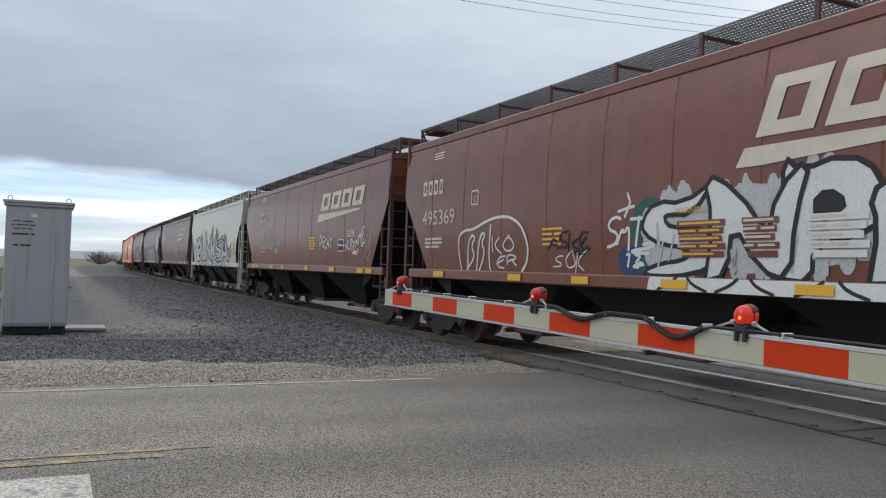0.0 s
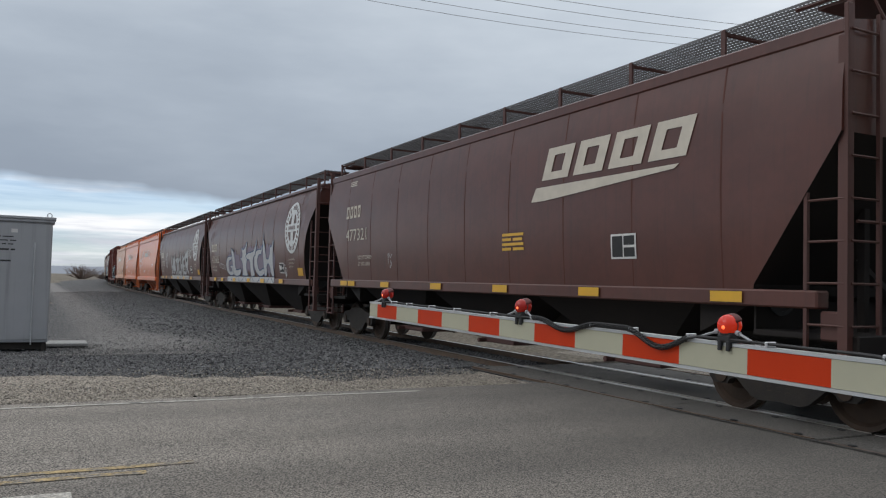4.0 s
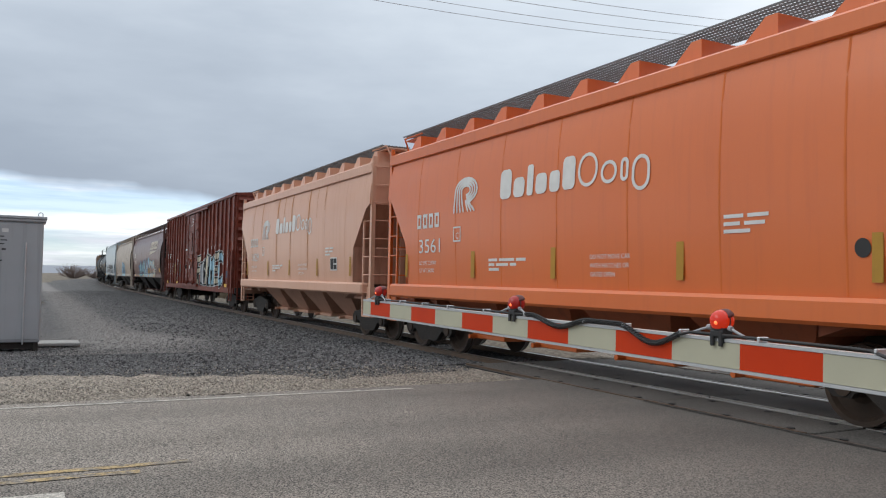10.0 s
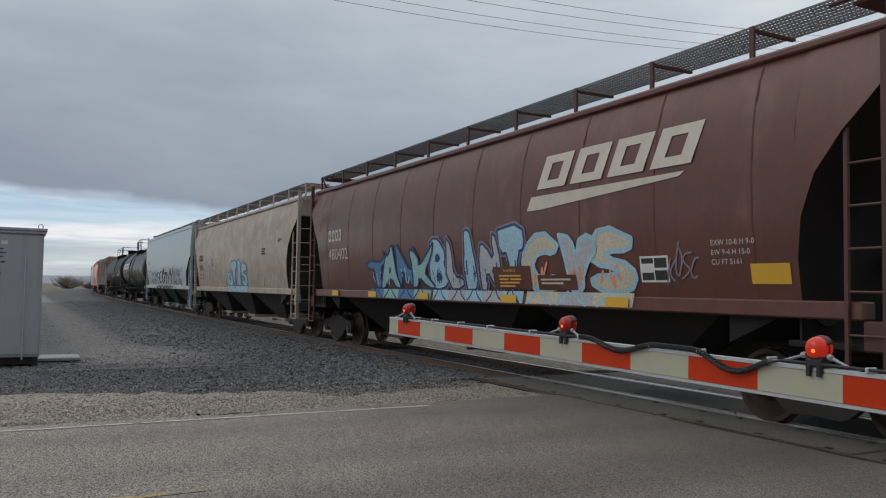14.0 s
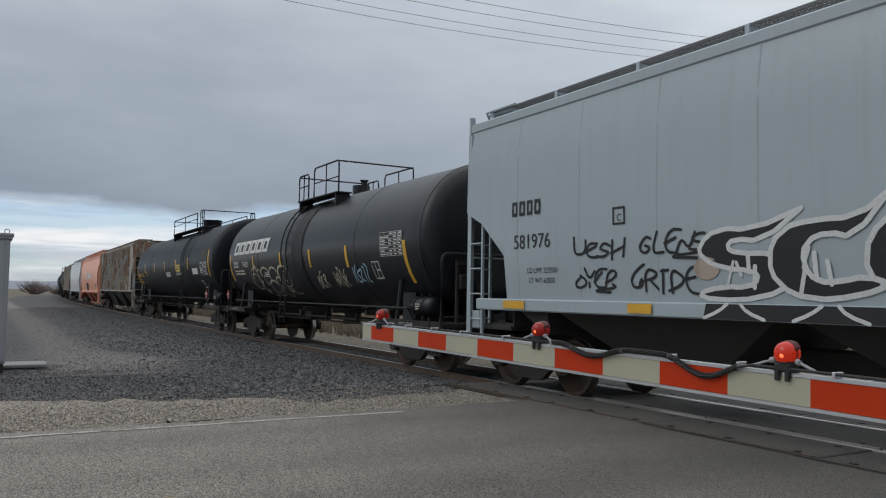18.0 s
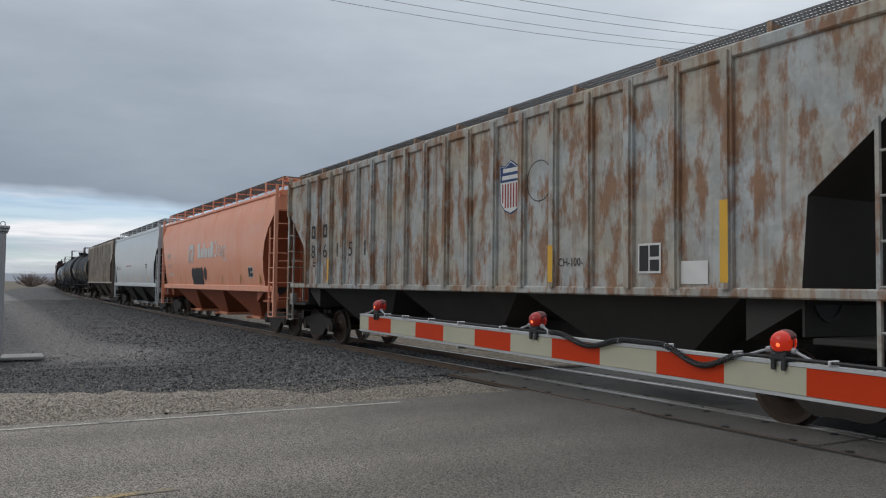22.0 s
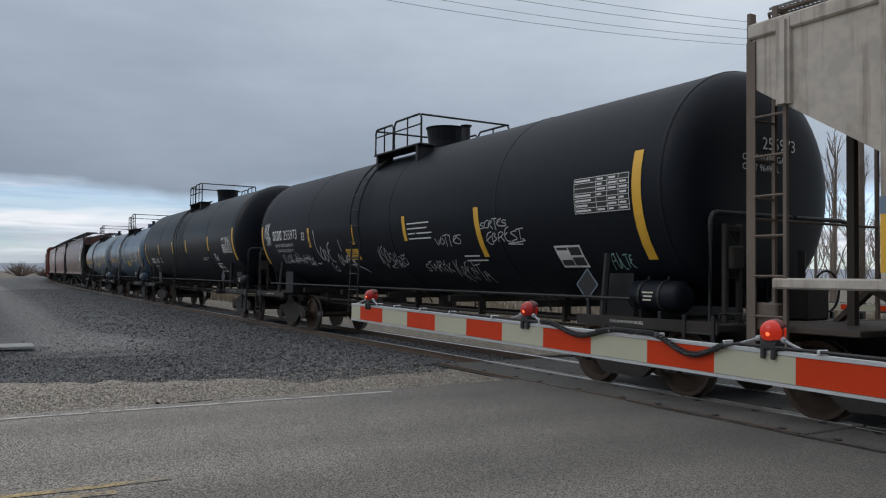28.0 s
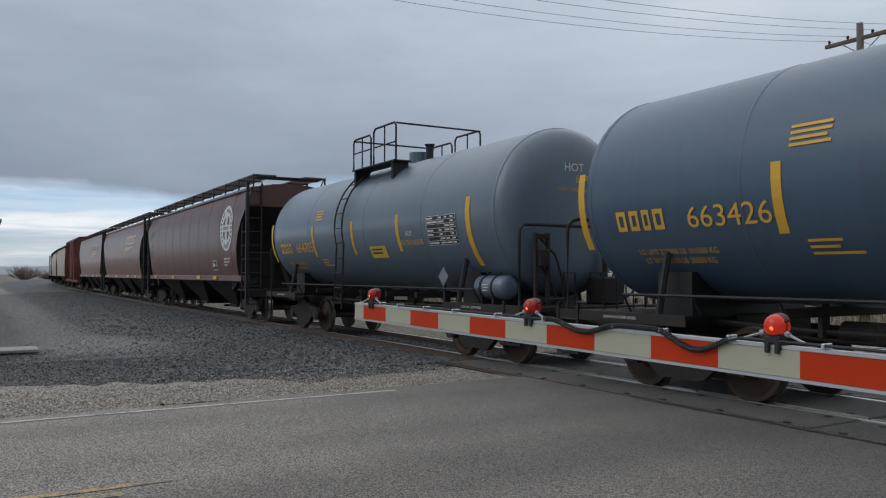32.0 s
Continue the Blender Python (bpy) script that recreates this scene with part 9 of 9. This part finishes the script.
    decal("sign_plate", car, [rect(9.0 - h, 10.0 - h, 2.28, 2.5)], surf, 0.01, W_, "white sign")
    decal("sign_print", car, text_polys("TRIMETHYLAMINE", 9.03 - h, 2.405, 0.075, 1.0), lambda x, z: surf(x, z) + 0.006, 0.01, B_, "black printed words")
    decal("sign_print", car, text_polys("ANHYDROUS", 9.2 - h, 2.30, 0.075, 1.0), lambda x, z: surf(x, z) + 0.006, 0.01, B_, "black printed words")
    decal("sign_plate", car, [rect(11.35 - h, 12.5 - h, 2.335, 2.43)], surf, 0.01, W_, "narrow white strip sign")
    small_rows(car, 11.4 - h, 2.36, ((0.25, 0.15, 0.25, 0.2),), lambda x, z: surf(x, z) + 0.005, B_, 0.045, 0.07)
    decal("dark_patch", car, [rect(16.4 - h, 17.6 - h, 2.95, 3.3)], surf, 0.008, CP["green_oxide"], "painted-over grey patch")
    plate_square(car, surf, h, 3.35, 2.42, Y_, 0.22)
    decal("sign_plate", car, [rect(11.54 - h, 12.35 - h, 2.48, 2.80)], surf, 0.01, plain("yellow_sign", (0.7, 0.5, 0.08), 0.5), "yellow sign")
    small_rows(car, 11.6 - h, 2.70, ((0.6,), (0.3, 0.3), (0.5,)), lambda x, z: surf(x, z) + 0.004, B_, 0.03, 0.07)
    placard(car, lambda x, z: 1.40, h, 16.9, 1.50, 0.2, "1083", PL_RED, B_)
    placard(car, lambda x, z: 1.1, h, 19.15, 1.50, 0.2, "1083", PL_RED, B_)
    mark_head = lambda yy, zz, txt, hh, m: head_text(car, txt, yy, zz, hh, R, zc, h, m)
    mark_head(-0.1, 3.25, "954202", 0.17, Y_)
    mark_head(-0.5, 3.02, "CAPT 33600 GAL", 0.08, Y_)
    mark_head(-0.4, 2.88, "SPRG", 0.08, Y_)
    consist_panel(car, surf, h, 15.9, 1.75, 0.4, 0.3)
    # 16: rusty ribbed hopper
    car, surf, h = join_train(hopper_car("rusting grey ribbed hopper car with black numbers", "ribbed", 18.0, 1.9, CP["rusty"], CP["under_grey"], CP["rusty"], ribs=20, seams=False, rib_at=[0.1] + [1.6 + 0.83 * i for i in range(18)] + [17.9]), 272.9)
    flat = lambda x, z: 1.522
    for i, s in enumerate(("8", "6", "1", "5", "1")):
        stencil(car, s, 1.6 + 0.83 * i + 0.24 - h, 2.30, 0.36, flat, B_, 1.2, "stencilled digit")
    mark_word(car, 1.84 - h, 2.82, 0.34, (0.8,), flat, B_)
    mark_word(car, 2.67 - h, 2.82, 0.34, (0.8,), flat, B_)
    small_rows(car, 2.0 - h, 2.15, ((0.4,), (0.35,)), flat, B_)
    q = h - 0.22
    outline = lambda g: [(10.66 - g - q, 3.36), (10.66 - g - q, 3.66 + g), (10.80 - q, 3.62 + g), (10.97 - q, 3.72 + g), (11.14 - q, 3.62 + g), (11.28 + g - q, 3.66 + g), (11.28 + g - q, 3.36), (11.26 + g - q, 3.02), (11.14 - q, 2.90 - g), (10.97 - q, 2.84 - g), (10.80 - q, 2.90 - g), (10.68 - g - q, 3.02)]
    decal("shield_mark", car, [outline(0.025)], flat, 0.004, SPRAY["navy"], "dark outline of a shield emblem")
    decal("shield_mark", car, [outline(0.0)], flat, 0.007, W_, "white field of a shield emblem")
    decal("shield_mark", car, [rect(10.72 + 0.080 * k - q, 10.76 + 0.080 * k - q, 2.93 if 0 < k < 6 else 3.02, 3.34) for k in range(7)], flat, 0.010, CP["maroon"], "dull red stripes of a shield emblem")
    decal("shield_mark", car, [[(10.67 - q, 3.37), (11.27 - q, 3.37), (11.27 - q, 3.65), (11.14 - q, 3.61), (10.97 - q, 3.70), (10.80 - q, 3.61), (10.67 - q, 3.65)]], flat, 0.010, SPRAY["navy"], "dark blue band of a shield emblem")
    decal("shield_mark", car, [rect(10.75 - q, 11.19 - q, 3.53, 3.60), rect(10.72 - q, 11.22 - q, 3.41, 3.48)], flat, 0.013, W_, "plain white bars on the shield")
    stencil(car, "CH-100-2", 12.48 - h, 1.92, 0.13, flat, B_, 0.9)
    for a in (3.20, 12.33, 15.65):
        decal("reflector", car, [rect(a - h, a + 0.12 - h, 1.68, 2.25 if a < 15 else 2.66)], lambda x, z: 1.616, 0.003, T_, "yellow reflective strip")
    consist_panel(car, flat, h, 14.2, 1.8, 0.42, 0.4)
    decal("sign_plate", car, [rect(14.95 - h, 15.4 - h, 1.66, 1.95)], flat, 0.012, W_, "small white sign")
    decal("chalk_ring", car, ring_polys(11.98 - h, 3.3, 0.32, 0.335, n=30), flat, 0.004, B_, "thin black sprayed circle")
    # 17
    car, surf, h = join_train(hopper_car("faded salmon covered hopper car with pale lettering and a black blot", "round", 17.7, 1.3, CP["salmon"], CP["under_orange"], CP["salmon"], seams=False), 291.9)
    potash_mark(car, surf, h, 6.15, 2.48, MAT["text_white"], 1.12, 1.73, 4.42)
    mark_word(car, 1.55 - h, 2.70, 0.24, (0.7, 0.7, 0.64, 0.7), surf, CP["ghost"])
    stencil(car, "31669", 1.65 - h, 2.26, 0.24, surf, CP["ghost"], 1.0, "worn car number")
    plate_square(car, surf, h, 3.2, 2.5, CP["ghost"], 0.3)
    decal("paint_blot", car, [disc(6.9 + 0.38 * q - h, 1.95 - 0.02 * (q % 2), 0.26, 0.30) for q in range(5)] + [rect(6.75 - h, 8.65 - h, 1.52, 1.86)], surf, 0.012, SPRAY["black"], "black sprayed-over blot")
    decal("paint_blot", car, [disc(9.02 - h, 1.98, 0.22, 0.27)], surf, 0.012, SPRAY["black"], "small black sprayed blot")
    tapes(car, lambda x, z: surf(x, 1.8) - 0.05, h, ((1.35, 0.1), (4.3, 0.12), (11.5, 0.1), (13.95, 0.13), (16.2, 0.12)), 1.6, 2.15, plain("dull_yellow_strip", (0.42, 0.22, 0.02), 0.6))
    consist_panel(car, surf, h, 15.0, 1.8)
    small_rows(car, 1.9 - h, 2.0, ((0.4, 0.5), (0.4, 0.5)), surf, CP["ghost"])
    # 18
    car, surf, h = join_train(hopper_car("clean pale grey covered hopper car with small black numbers", "stepped", 16.2, 1.2, CP["light"], CP["under_grey"], CP["light"]), 309.3)
    mark_word(car, 1.3 - h, 2.42, 0.2, (0.6, 0.6, 0.8, 0.7), surf, B_)
    stencil(car, "465253", 2.3 - h, 2.42, 0.2, surf, B_, 1.0, "stencilled car number")
    small_rows(car, 5.5 - h, 2.55, ((0.5, 0.6, 0.4, 0.5),), surf, CP["maroon"], 0.06)
    tapes(car, lambda x, z: surf(x, 1.8) - 0.05, h, ((3.0, 0.1), (5.8, 0.1), (8.4, 0.1), (11.0, 0.1), (13.6, 0.12)), 1.6, 2.0)
    small_rows(car, 12.6 - h, 2.55, ((0.3, 0.3), (0.3, 0.3), (0.4,)), surf, B_, 0.04, 0.09)
    # 19
    car, surf, h = join_train(hopper_car("soiled cream ribbed hopper car with black tags", "sloped", 17.25, 1.3, CP["soiled"], CP["under_tan"], CP["trim_rusty"], ribs=19, seams=False, rib_at=[0.45, 1.62, 2.45, 3.2, 4.0, 4.85, 5.7, 6.55, 7.46, 8.38, 9.37, 10.26, 11.19, 12.05, 12.88, 13.75, 14.6, 15.5, 17.1]), 327.85)
    for a in (1.62, 4.85, 7.46, 10.26, 12.88, 15.5):
        decal("reflector", car, [rect(a - 0.065 - h, a + 0.065 - h, 1.68, 2.25)], lambda x, z: 1.615, 0.003, T_, "yellow reflective strip")
        decal("touch_up_patch", car, [rect(a - 0.075 - h, a + 0.075 - h, 2.25, 2.42)], lambda x, z: 1.615, 0.003, BLUE_PATCH, "dull blue touch-up paint above the strip")
    for w_, a0, a1, z0_, z1_, sd, wd in (("KDEE", 5.80, 6.30, 2.02, 2.30, 11, 0.026), ("SZ", 6.78, 7.15, 1.80, 2.15, 5, 0.04), ("ACE", 6.80, 7.18, 1.95, 2.25, 8, 0.02), ("DNCS", 7.58, 8.28, 1.82, 2.12, 3, 0.03), ("COER", 9.46, 10.02, 1.84, 2.12, 2, 0.034), ("SSE", 9.55, 10.0, 1.98, 2.22, 6, 0.022), ("MONSA", 11.28, 11.92, 1.84, 2.24, 1, 0.034), ("WALK", 11.30, 11.9, 1.80, 2.0, 4, 0.024), ("SE", 12.35, 12.7, 1.95, 2.25, 7, 0.02)):
        tag(car, w_, a0 - h, a1 - h, z0_, z1_, lambda x, z: 1.53, SPRAY["black"] if sd != 8 else SPRAY["dusk"], 100 + sd, wd)
    decal("graffiti_patch", car, [rect(12.38 - h, 12.48 - h, 2.10, 2.30), rect(12.5 - h, 12.72 - h, 2.18, 2.22)], lambda x, z: 1.53, 0.008, SPRAY["white"], "white paint dab beside a tag")
    for i, (s, a) in enumerate((("463", 1.84), ("203", 2.54))):
        stencil(car, s, a - h, 1.96, 0.2, flat, B_, 1.0, "stencilled digits")
        mark_word(car, a - h, 2.40, 0.19, (0.62, 0.62), flat, B_)
    for i, (s, q) in enumerate((("CAPY", "200000"), ("LD LMT", "203600"), ("LT WT", "59400"))):
        stencil(car, s, 4.2 - h, 2.28 - 0.17 * i, 0.085, flat, B_)
        stencil(car, q, 5.05 - h, 2.28 - 0.17 * i, 0.085, flat, B_)
    stencil(car, "NEW 1-79", 5.92 - h, 1.86, 0.085, flat, B_)
    plate_square(car, flat, h, 3.62, 2.05, B_, 0.22)
    for i, s in enumerate(("INTERIOR OF CAR", "LINED WITH", "DOUBLE COPOLY", "POLYCLUTCH", "VC-4003 BLUE", "PS 1-24-79")):
        stencil(car, s, 10.42 - h, 2.46 - 0.105 * i, 0.055, flat, B_, 0.9)
    consist_panel(car, flat, h, 13.3, 1.75, 0.4, 0.4)
    consist_panel(car, flat, h, 14.2, 1.75, 0.5, 0.42)
    small_rows(car, 14.2 - h, 2.6, ((0.3, 0.25), (0.25, 0.25), (0.4,)), flat, B_, 0.05, 0.1)
    # 20, 21: black tanks
    car, surf, h = join_train(tank_car("black tank car covered in scratched white tags", 1.63, 2.84, 17.0, 0.9, CP["black_dull"], t_bk, rails=((-1.28, -0.38, 0.46), (-0.33, 0.91, 0.50)), lad=-1.1, man=0.05), 345.8)
    mark_word(car, 1.45 - h, 2.55, 0.27, (0.55, 0.3, 0.5, 0.6), surf, W_)
    stencil(car, "255973", 2.33 - h, 2.55, 0.27, surf, W_, 0.98, "stencilled car number")
    plate_square(car, surf, h, 3.75, 2.5, W_, 0.2)
    stencil(car, "LD LMT 187300 LB 84950 KG", 1.55 - h, 2.36, 0.085, surf, W_)
    stencil(car, "LT WT 75700 LB 34350 KG", 1.6 - h, 2.21, 0.085, surf, W_)
    tag(car, "ROK", 0.72 - h, 1.12 - h, 2.72, 3.0, surf, SPRAY["white"], 111, 0.03)
    tag(car, "SKM", 0.85 - h, 1.2 - h, 2.48, 2.7, surf, SPRAY["white"], 128, 0.03)
    for w_, a0, a1, z0_, z1_, sd in (("DLESK", 1.85, 2.6, 1.93, 2.12, 1), ("ZEK", 2.72, 3.2, 1.93, 2.1, 2), ("AUVEK", 3.3, 4.15, 1.90, 2.08, 12), ("WESERL", 1.9, 4.2, 1.90, 1.96, 13), ("KSOS", 8.1, 8.7, 1.85, 2.15, 3), ("HAZES", 8.75, 9.3, 1.8, 1.98, 9), ("VOTIES", 10.75, 11.7, 2.16, 2.30, 4), ("EBREST", 12.5, 13.6, 2.18, 2.34, 5), ("STARYK", 9.9, 10.9, 1.70, 1.86, 6), ("KRENTA", 11.0, 12.0, 1.58, 1.82, 10), ("SCRTES", 12.4, 13.2, 2.42, 2.54, 7), ("FULTE", 15.4, 15.85, 1.74, 1.90, 8)):
        tag(car, w_, a0 - h, a1 - h, z0_, z1_, surf, SPRAY["silver"] if sd not in (8, 7) else SPRAY["teal"] if sd == 8 else SPRAY["pale"], 111 + sd, 0.017)
    for w_, a0, a1, z0_, z1_, sd in (("OBE", 4.75, 5.5, 1.94, 2.24, 14), ("OWER", 5.75, 6.75, 1.84, 2.06, 16)):
        tag(car, w_, a0 - h, a1 - h, z0_, z1_, surf, SPRAY["silver"], 111 + sd, 0.032)
    for run in ([(4.62, 2.62), (4.60, 2.75), (4.66, 2.66), (4.62, 2.35), (4.72, 2.02), (4.86, 2.0)], [(4.3, 1.88), (4.45, 1.86), (4.55, 1.9)], [(5.25, 1.9), (5.12, 1.76), (5.3, 1.66), (5.45, 1.72), (5.38, 1.84), (5.28, 1.76)], [(6.14, 2.42), (6.17, 2.16)], [(6.55, 1.86), (6.8, 1.78), (7.0, 1.74), (7.1, 1.66)]):
        decal("graffiti_tag_flourish", car, stroke(bowed(bowed([(a - h, z) for a, z in run])), 0.028), surf, 0.010, SPRAY["silver"], "thin spray-painted tag")
    small_rows(car, 9.75 - h, 2.62, ((0.9,), (0.8,), (0.3, 0.6), (0.9,)), surf, W_, 0.025, 0.1)
    small_rows(car, 11.6 - h, 1.95, ((0.5,), (0.7,)), surf, W_, 0.025, 0.08)
    head_text(car, "255973", -0.1, 3.35, 0.17, R, zc, h, W_)
    head_text(car, "CAPT 25490 GAL", -0.5, 3.18, 0.09, R, zc, h, W_)
    head_text(car, "CAPT 96490 L", -0.5, 3.05, 0.09, R, zc, h, W_)
    decal("door_sticker", car, [rect(6.45 - h, 7.15 - h, 1.95, 2.2)], surf, 0.02, T_, "dull yellow sign")
    decal("sign_line", car, [rect(6.45 - h, 7.15 - h, 2.068, 2.082)] + [rect(6.5 + 0.03 * (k % 2) - h, 7.08 - 0.06 * (k % 3) - h, 1.975 + 0.035 * k, 1.985 + 0.035 * k) for k in (0, 1, 4, 5)], lambda x, z: surf(x, z) + 0.004, 0.02, B_, "dark printed lines of a sign")
    data_board(car, surf, h, 14.98, 2.52, 1.12, 0.5, W_, B_, 3)
    tank_marks(car, surf, h, ((0.42, 1.9, 3.0, 0.12), (4.2, 2.3, 2.8, 0.12), (6.95, 2.3, 2.75, 0.12), (9.54, 2.3, 2.80, 0.13), (12.25, 1.94, 2.80, 0.15), (16.15, 1.85, 3.3, 0.17)), R, zc)
    consist_panel(car, surf, h, 14.28, 1.75, 0.6, 0.33)
    placard(car, lambda x, z: 1.42, h, 15.1, 1.5, 0.24, "", CP["trim_black"], B_)
    car, surf, h = join_train(tank_car("plain glossy black tank car with white numbers", 1.72, 2.90, 17.0, 1.9, CP["black"], t_bk, rails=((-0.88, 0.0, 0.60), (0.06, 1.15, 0.64)), lad=-0.55, man=0.9), 364.7)
    mark_word(car, 1.72 - h, 2.05, 0.22, (0.64, 0.64, 0.68, 0.66), surf, W_)
    stencil(car, "10028", 2.65 - h, 2.05, 0.22, surf, W_, 1.0, "stencilled car number")
    stencil(car, "LD LMT 207100 LB", 1.75 - h, 1.87, 0.09, surf, W_)
    stencil(car, "LT WT 78900 LB", 1.78 - h, 1.72, 0.09, surf, W_)
    plate_square(car, surf, h, 3.9, 2.05, W_, 0.22)
    tank_marks(car, surf, h, ((0.48, 1.95, 3.05, 0.13), (3.8, 2.42, 2.9, 0.12), (6.85, 2.42, 2.92, 0.12), (9.42, 2.42, 2.92, 0.13), (13.0, 2.42, 2.94, 0.14), (16.3, 2.05, 3.12, 0.15)), R, zc)
    head_text(car, "10028", 0.0, 3.3, 0.17, R, zc, h, W_)
    head_text(car, "CAPT 29020 GAL", -0.4, 3.15, 0.09, R, zc, h, W_)
    tag(car, "TEAK", 13.65 - h, 14.1 - h, 2.08, 2.24, surf, SPRAY["white"], 121, 0.03)
    data_board(car, surf, h, 15.0, 2.3, 1.2, 0.52, B_, W_, 6)
    small_rows(car, 11.9 - h, 2.15, ((0.5, 0.3), (0.6,)), surf, W_, 0.02, 0.06)
    consist_panel(car, surf, h, 13.6, 1.65, 0.62, 0.3)
    placard(car, lambda x, z: 1.42, h, 14.5, 1.5, 0.22, "", CP["trim_black"], B_)
    # 22, 23: slate tanks
    for rear, ln, paint, num, sd in ((378.4, 11.8, CP["slate"], "663426", 4), (392.5, 12.3, CP["slate_pale"], "664705", 5)):
        R2, z2 = 1.52, 2.72
        car, surf, h = join_train(tank_car("slate grey insulated tank car with yellow numbers", R2, z2, ln, 1.9, paint, t_bk, dome=False, rails=((-0.95, 0.05, 0.62), (0.2, 1.35, 0.72)), lad=-0.75, man=0.4), rear)
        mark_word(car, 0.86 - h, 2.18, 0.27, (0.66, 0.62, 0.5, 0.66), surf, Y_)
        stencil(car, num, 2.10 - h, 2.18, 0.27, surf, Y_, 1.12, "stencilled car number")
        stencil(car, "LD LMT 223900 LB 101500 KG", 1.1 - h, 1.86, 0.075, surf, Y_)
        stencil(car, "LT WT 63000 LB 28600 KG", 1.15 - h, 1.74, 0.075, surf, Y_)
        stencil(car, "HOT", 8.65 - h, 2.38, 0.10, surf, W_)
        stencil(car, "MOLTEN SULFUR", 8.3 - h, 2.20, 0.10, surf, Y_)
        small_rows(car, 3.6 - h, 3.2, ((0.5,), (0.5,), (0.45,), (0.5,)), surf, Y_, 0.035, 0.07)
        small_rows(car, 3.7 - h, 1.95, ((0.4,), (0.35,), (0.6,)), surf, Y_, 0.03, 0.07)
        data_board(car, surf, h, 9.6, 2.16, 1.1, 0.56, B_, W_, sd)
        decal("sign_plate", car, [rect(6.8 - h, 7.6 - h, 1.96, 2.22)], surf, 0.01, plain("yellow_sign", (0.7, 0.5, 0.08), 0.5), "yellow sign")
        small_rows(car, 6.9 - h, 2.13, ((0.55,), (0.5,)), lambda x, z: surf(x, z) + 0.004, B_, 0.03, 0.08)
        tank_marks(car, surf, h, ((0.1, 1.95, 3.05, 0.13), (3.38, 2.05, 2.85, 0.13), (5.9, 2.05, 2.84, 0.13), (8.25, 2.07, 2.85, 0.13), (11.05, 1.75, 3.0, 0.15)), R2, z2)
        head_text(car, "HOT", -0.25, 3.42, 0.15, R2, z2, h, W_)
        head_text(car, num, 0.0, 3.22, 0.15, R2, z2, h, Y_)
        head_text(car, "CAPT 13900 GAL", -0.4, 3.05, 0.07, R2, z2, h, Y_)
        placard(car, lambda x, z: 1.42, h, 10.2, 1.55, 0.19, "", plain("grey_placard", (0.2, 0.21, 0.22), 0.5), B_)
    # the rest of the train, far up the track
    for rear, ln, style, paint, kind in ((412.6, 17.6, "round", CP["brown_old"], "roundel"), (430.2, 16.3, "round", CP["brown_pale"], "mark"), (447.6, 16.2, "modern", CP["brown_pale"], "mark"), (464.6, 15.7, "box", CP["boxcar"], ""), (482.4, 16.5, "modern", CP["tan"], ""), (500.0, 16.4, "round", CP["tan"], ""), (517.6, 16.4, "modern", CP["brown_old"], "mark")):
        if style == "box":
            car, surf, h = join_train(box_car("rust red ribbed box car", ln, 1.3, paint, t_bk), rear)
            continue
        car, surf, h = join_train(hopper_car("dusty brown covered hopper car" if paint is not CP["tan"] else "dusty tan covered hopper car", style, ln, 1.3, paint, CP["under_dark"], t_bk), rear)
        if kind == "roundel":
            roundel(car, surf, h, ln - 2.2, 3.2, 0.80)
            consist_panel(car, surf, h, 13.4, 1.73)
            small_rows(car, ln - 2.6 - h, 2.1, ((0.4, 0.3), (0.3, 0.3), (0.4,)), surf, C_, 0.06, 0.11)
        elif kind == "mark":
            company_slanted(car, surf, h, 10.4, 13.8, 3.28, 3.80)
        tapes(car, surf, h, ((1.9, 0.5), (6.0, 0.5), (10.8, 0.55), (13.4, 0.5)), 1.40, 1.52)


build_train()

# ---- motion of the train along the bend ----
SPEED = 11.85


def moved(t):
    """Metres the train has gone by t seconds: an even run, with a short surge of a metre at eleven seconds."""
    k = min(max((t - 10.5) / 1.0, 0.0), 1.0)
    return SPEED * t - 1.0 + k * k * (3 - 2 * k)


def place_on_track(s, arm):
    """The pose of a car whose middle is s metres up the track; arm: half the distance of its trucks."""
    p, q = track(s - arm), track(s + arm)
    d = (p - q).normalized()
    m = (p + q) / 2
    return pose(m.x, m.y, 0, 0, 0, math.degrees(math.atan2(d.y, d.x)))


def motions():
    mid = {}
    for car, rear, half in TRAIN:
        rows = []
        for i in range(65):
            t = i * 0.5
            s = rear - half - moved(t)
            rows.append((t, place_on_track(max(s, -440), half - 1.3)))
        walk(car, rows)
        mid[car] = rear - half
    for car, w, dx in WHEELS:
        t0 = (mid[car] - 32) / SPEED
        t1 = (mid[car] + 16) / SPEED
        a, b = max(0.0, min(32.0, t0)), max(0.0, min(32.0, t1))
        f0, f1 = int(a * FPS), int(b * FPS)
        keys = sorted({0, 32 * FPS} | set(range(f0, f1 + 1)))
        turn, rows, last = 0.0, [], keys[0]
        for k in keys:
            step = (k - last) / FPS * SPEED / 0.457
            turn += math.degrees(step) if k - last <= 1 else 40.0
            rows.append((k / FPS, pose(dx, 0, 0.457, 0, turn, 0)))
            last = k
        walk(w, rows)


motions()
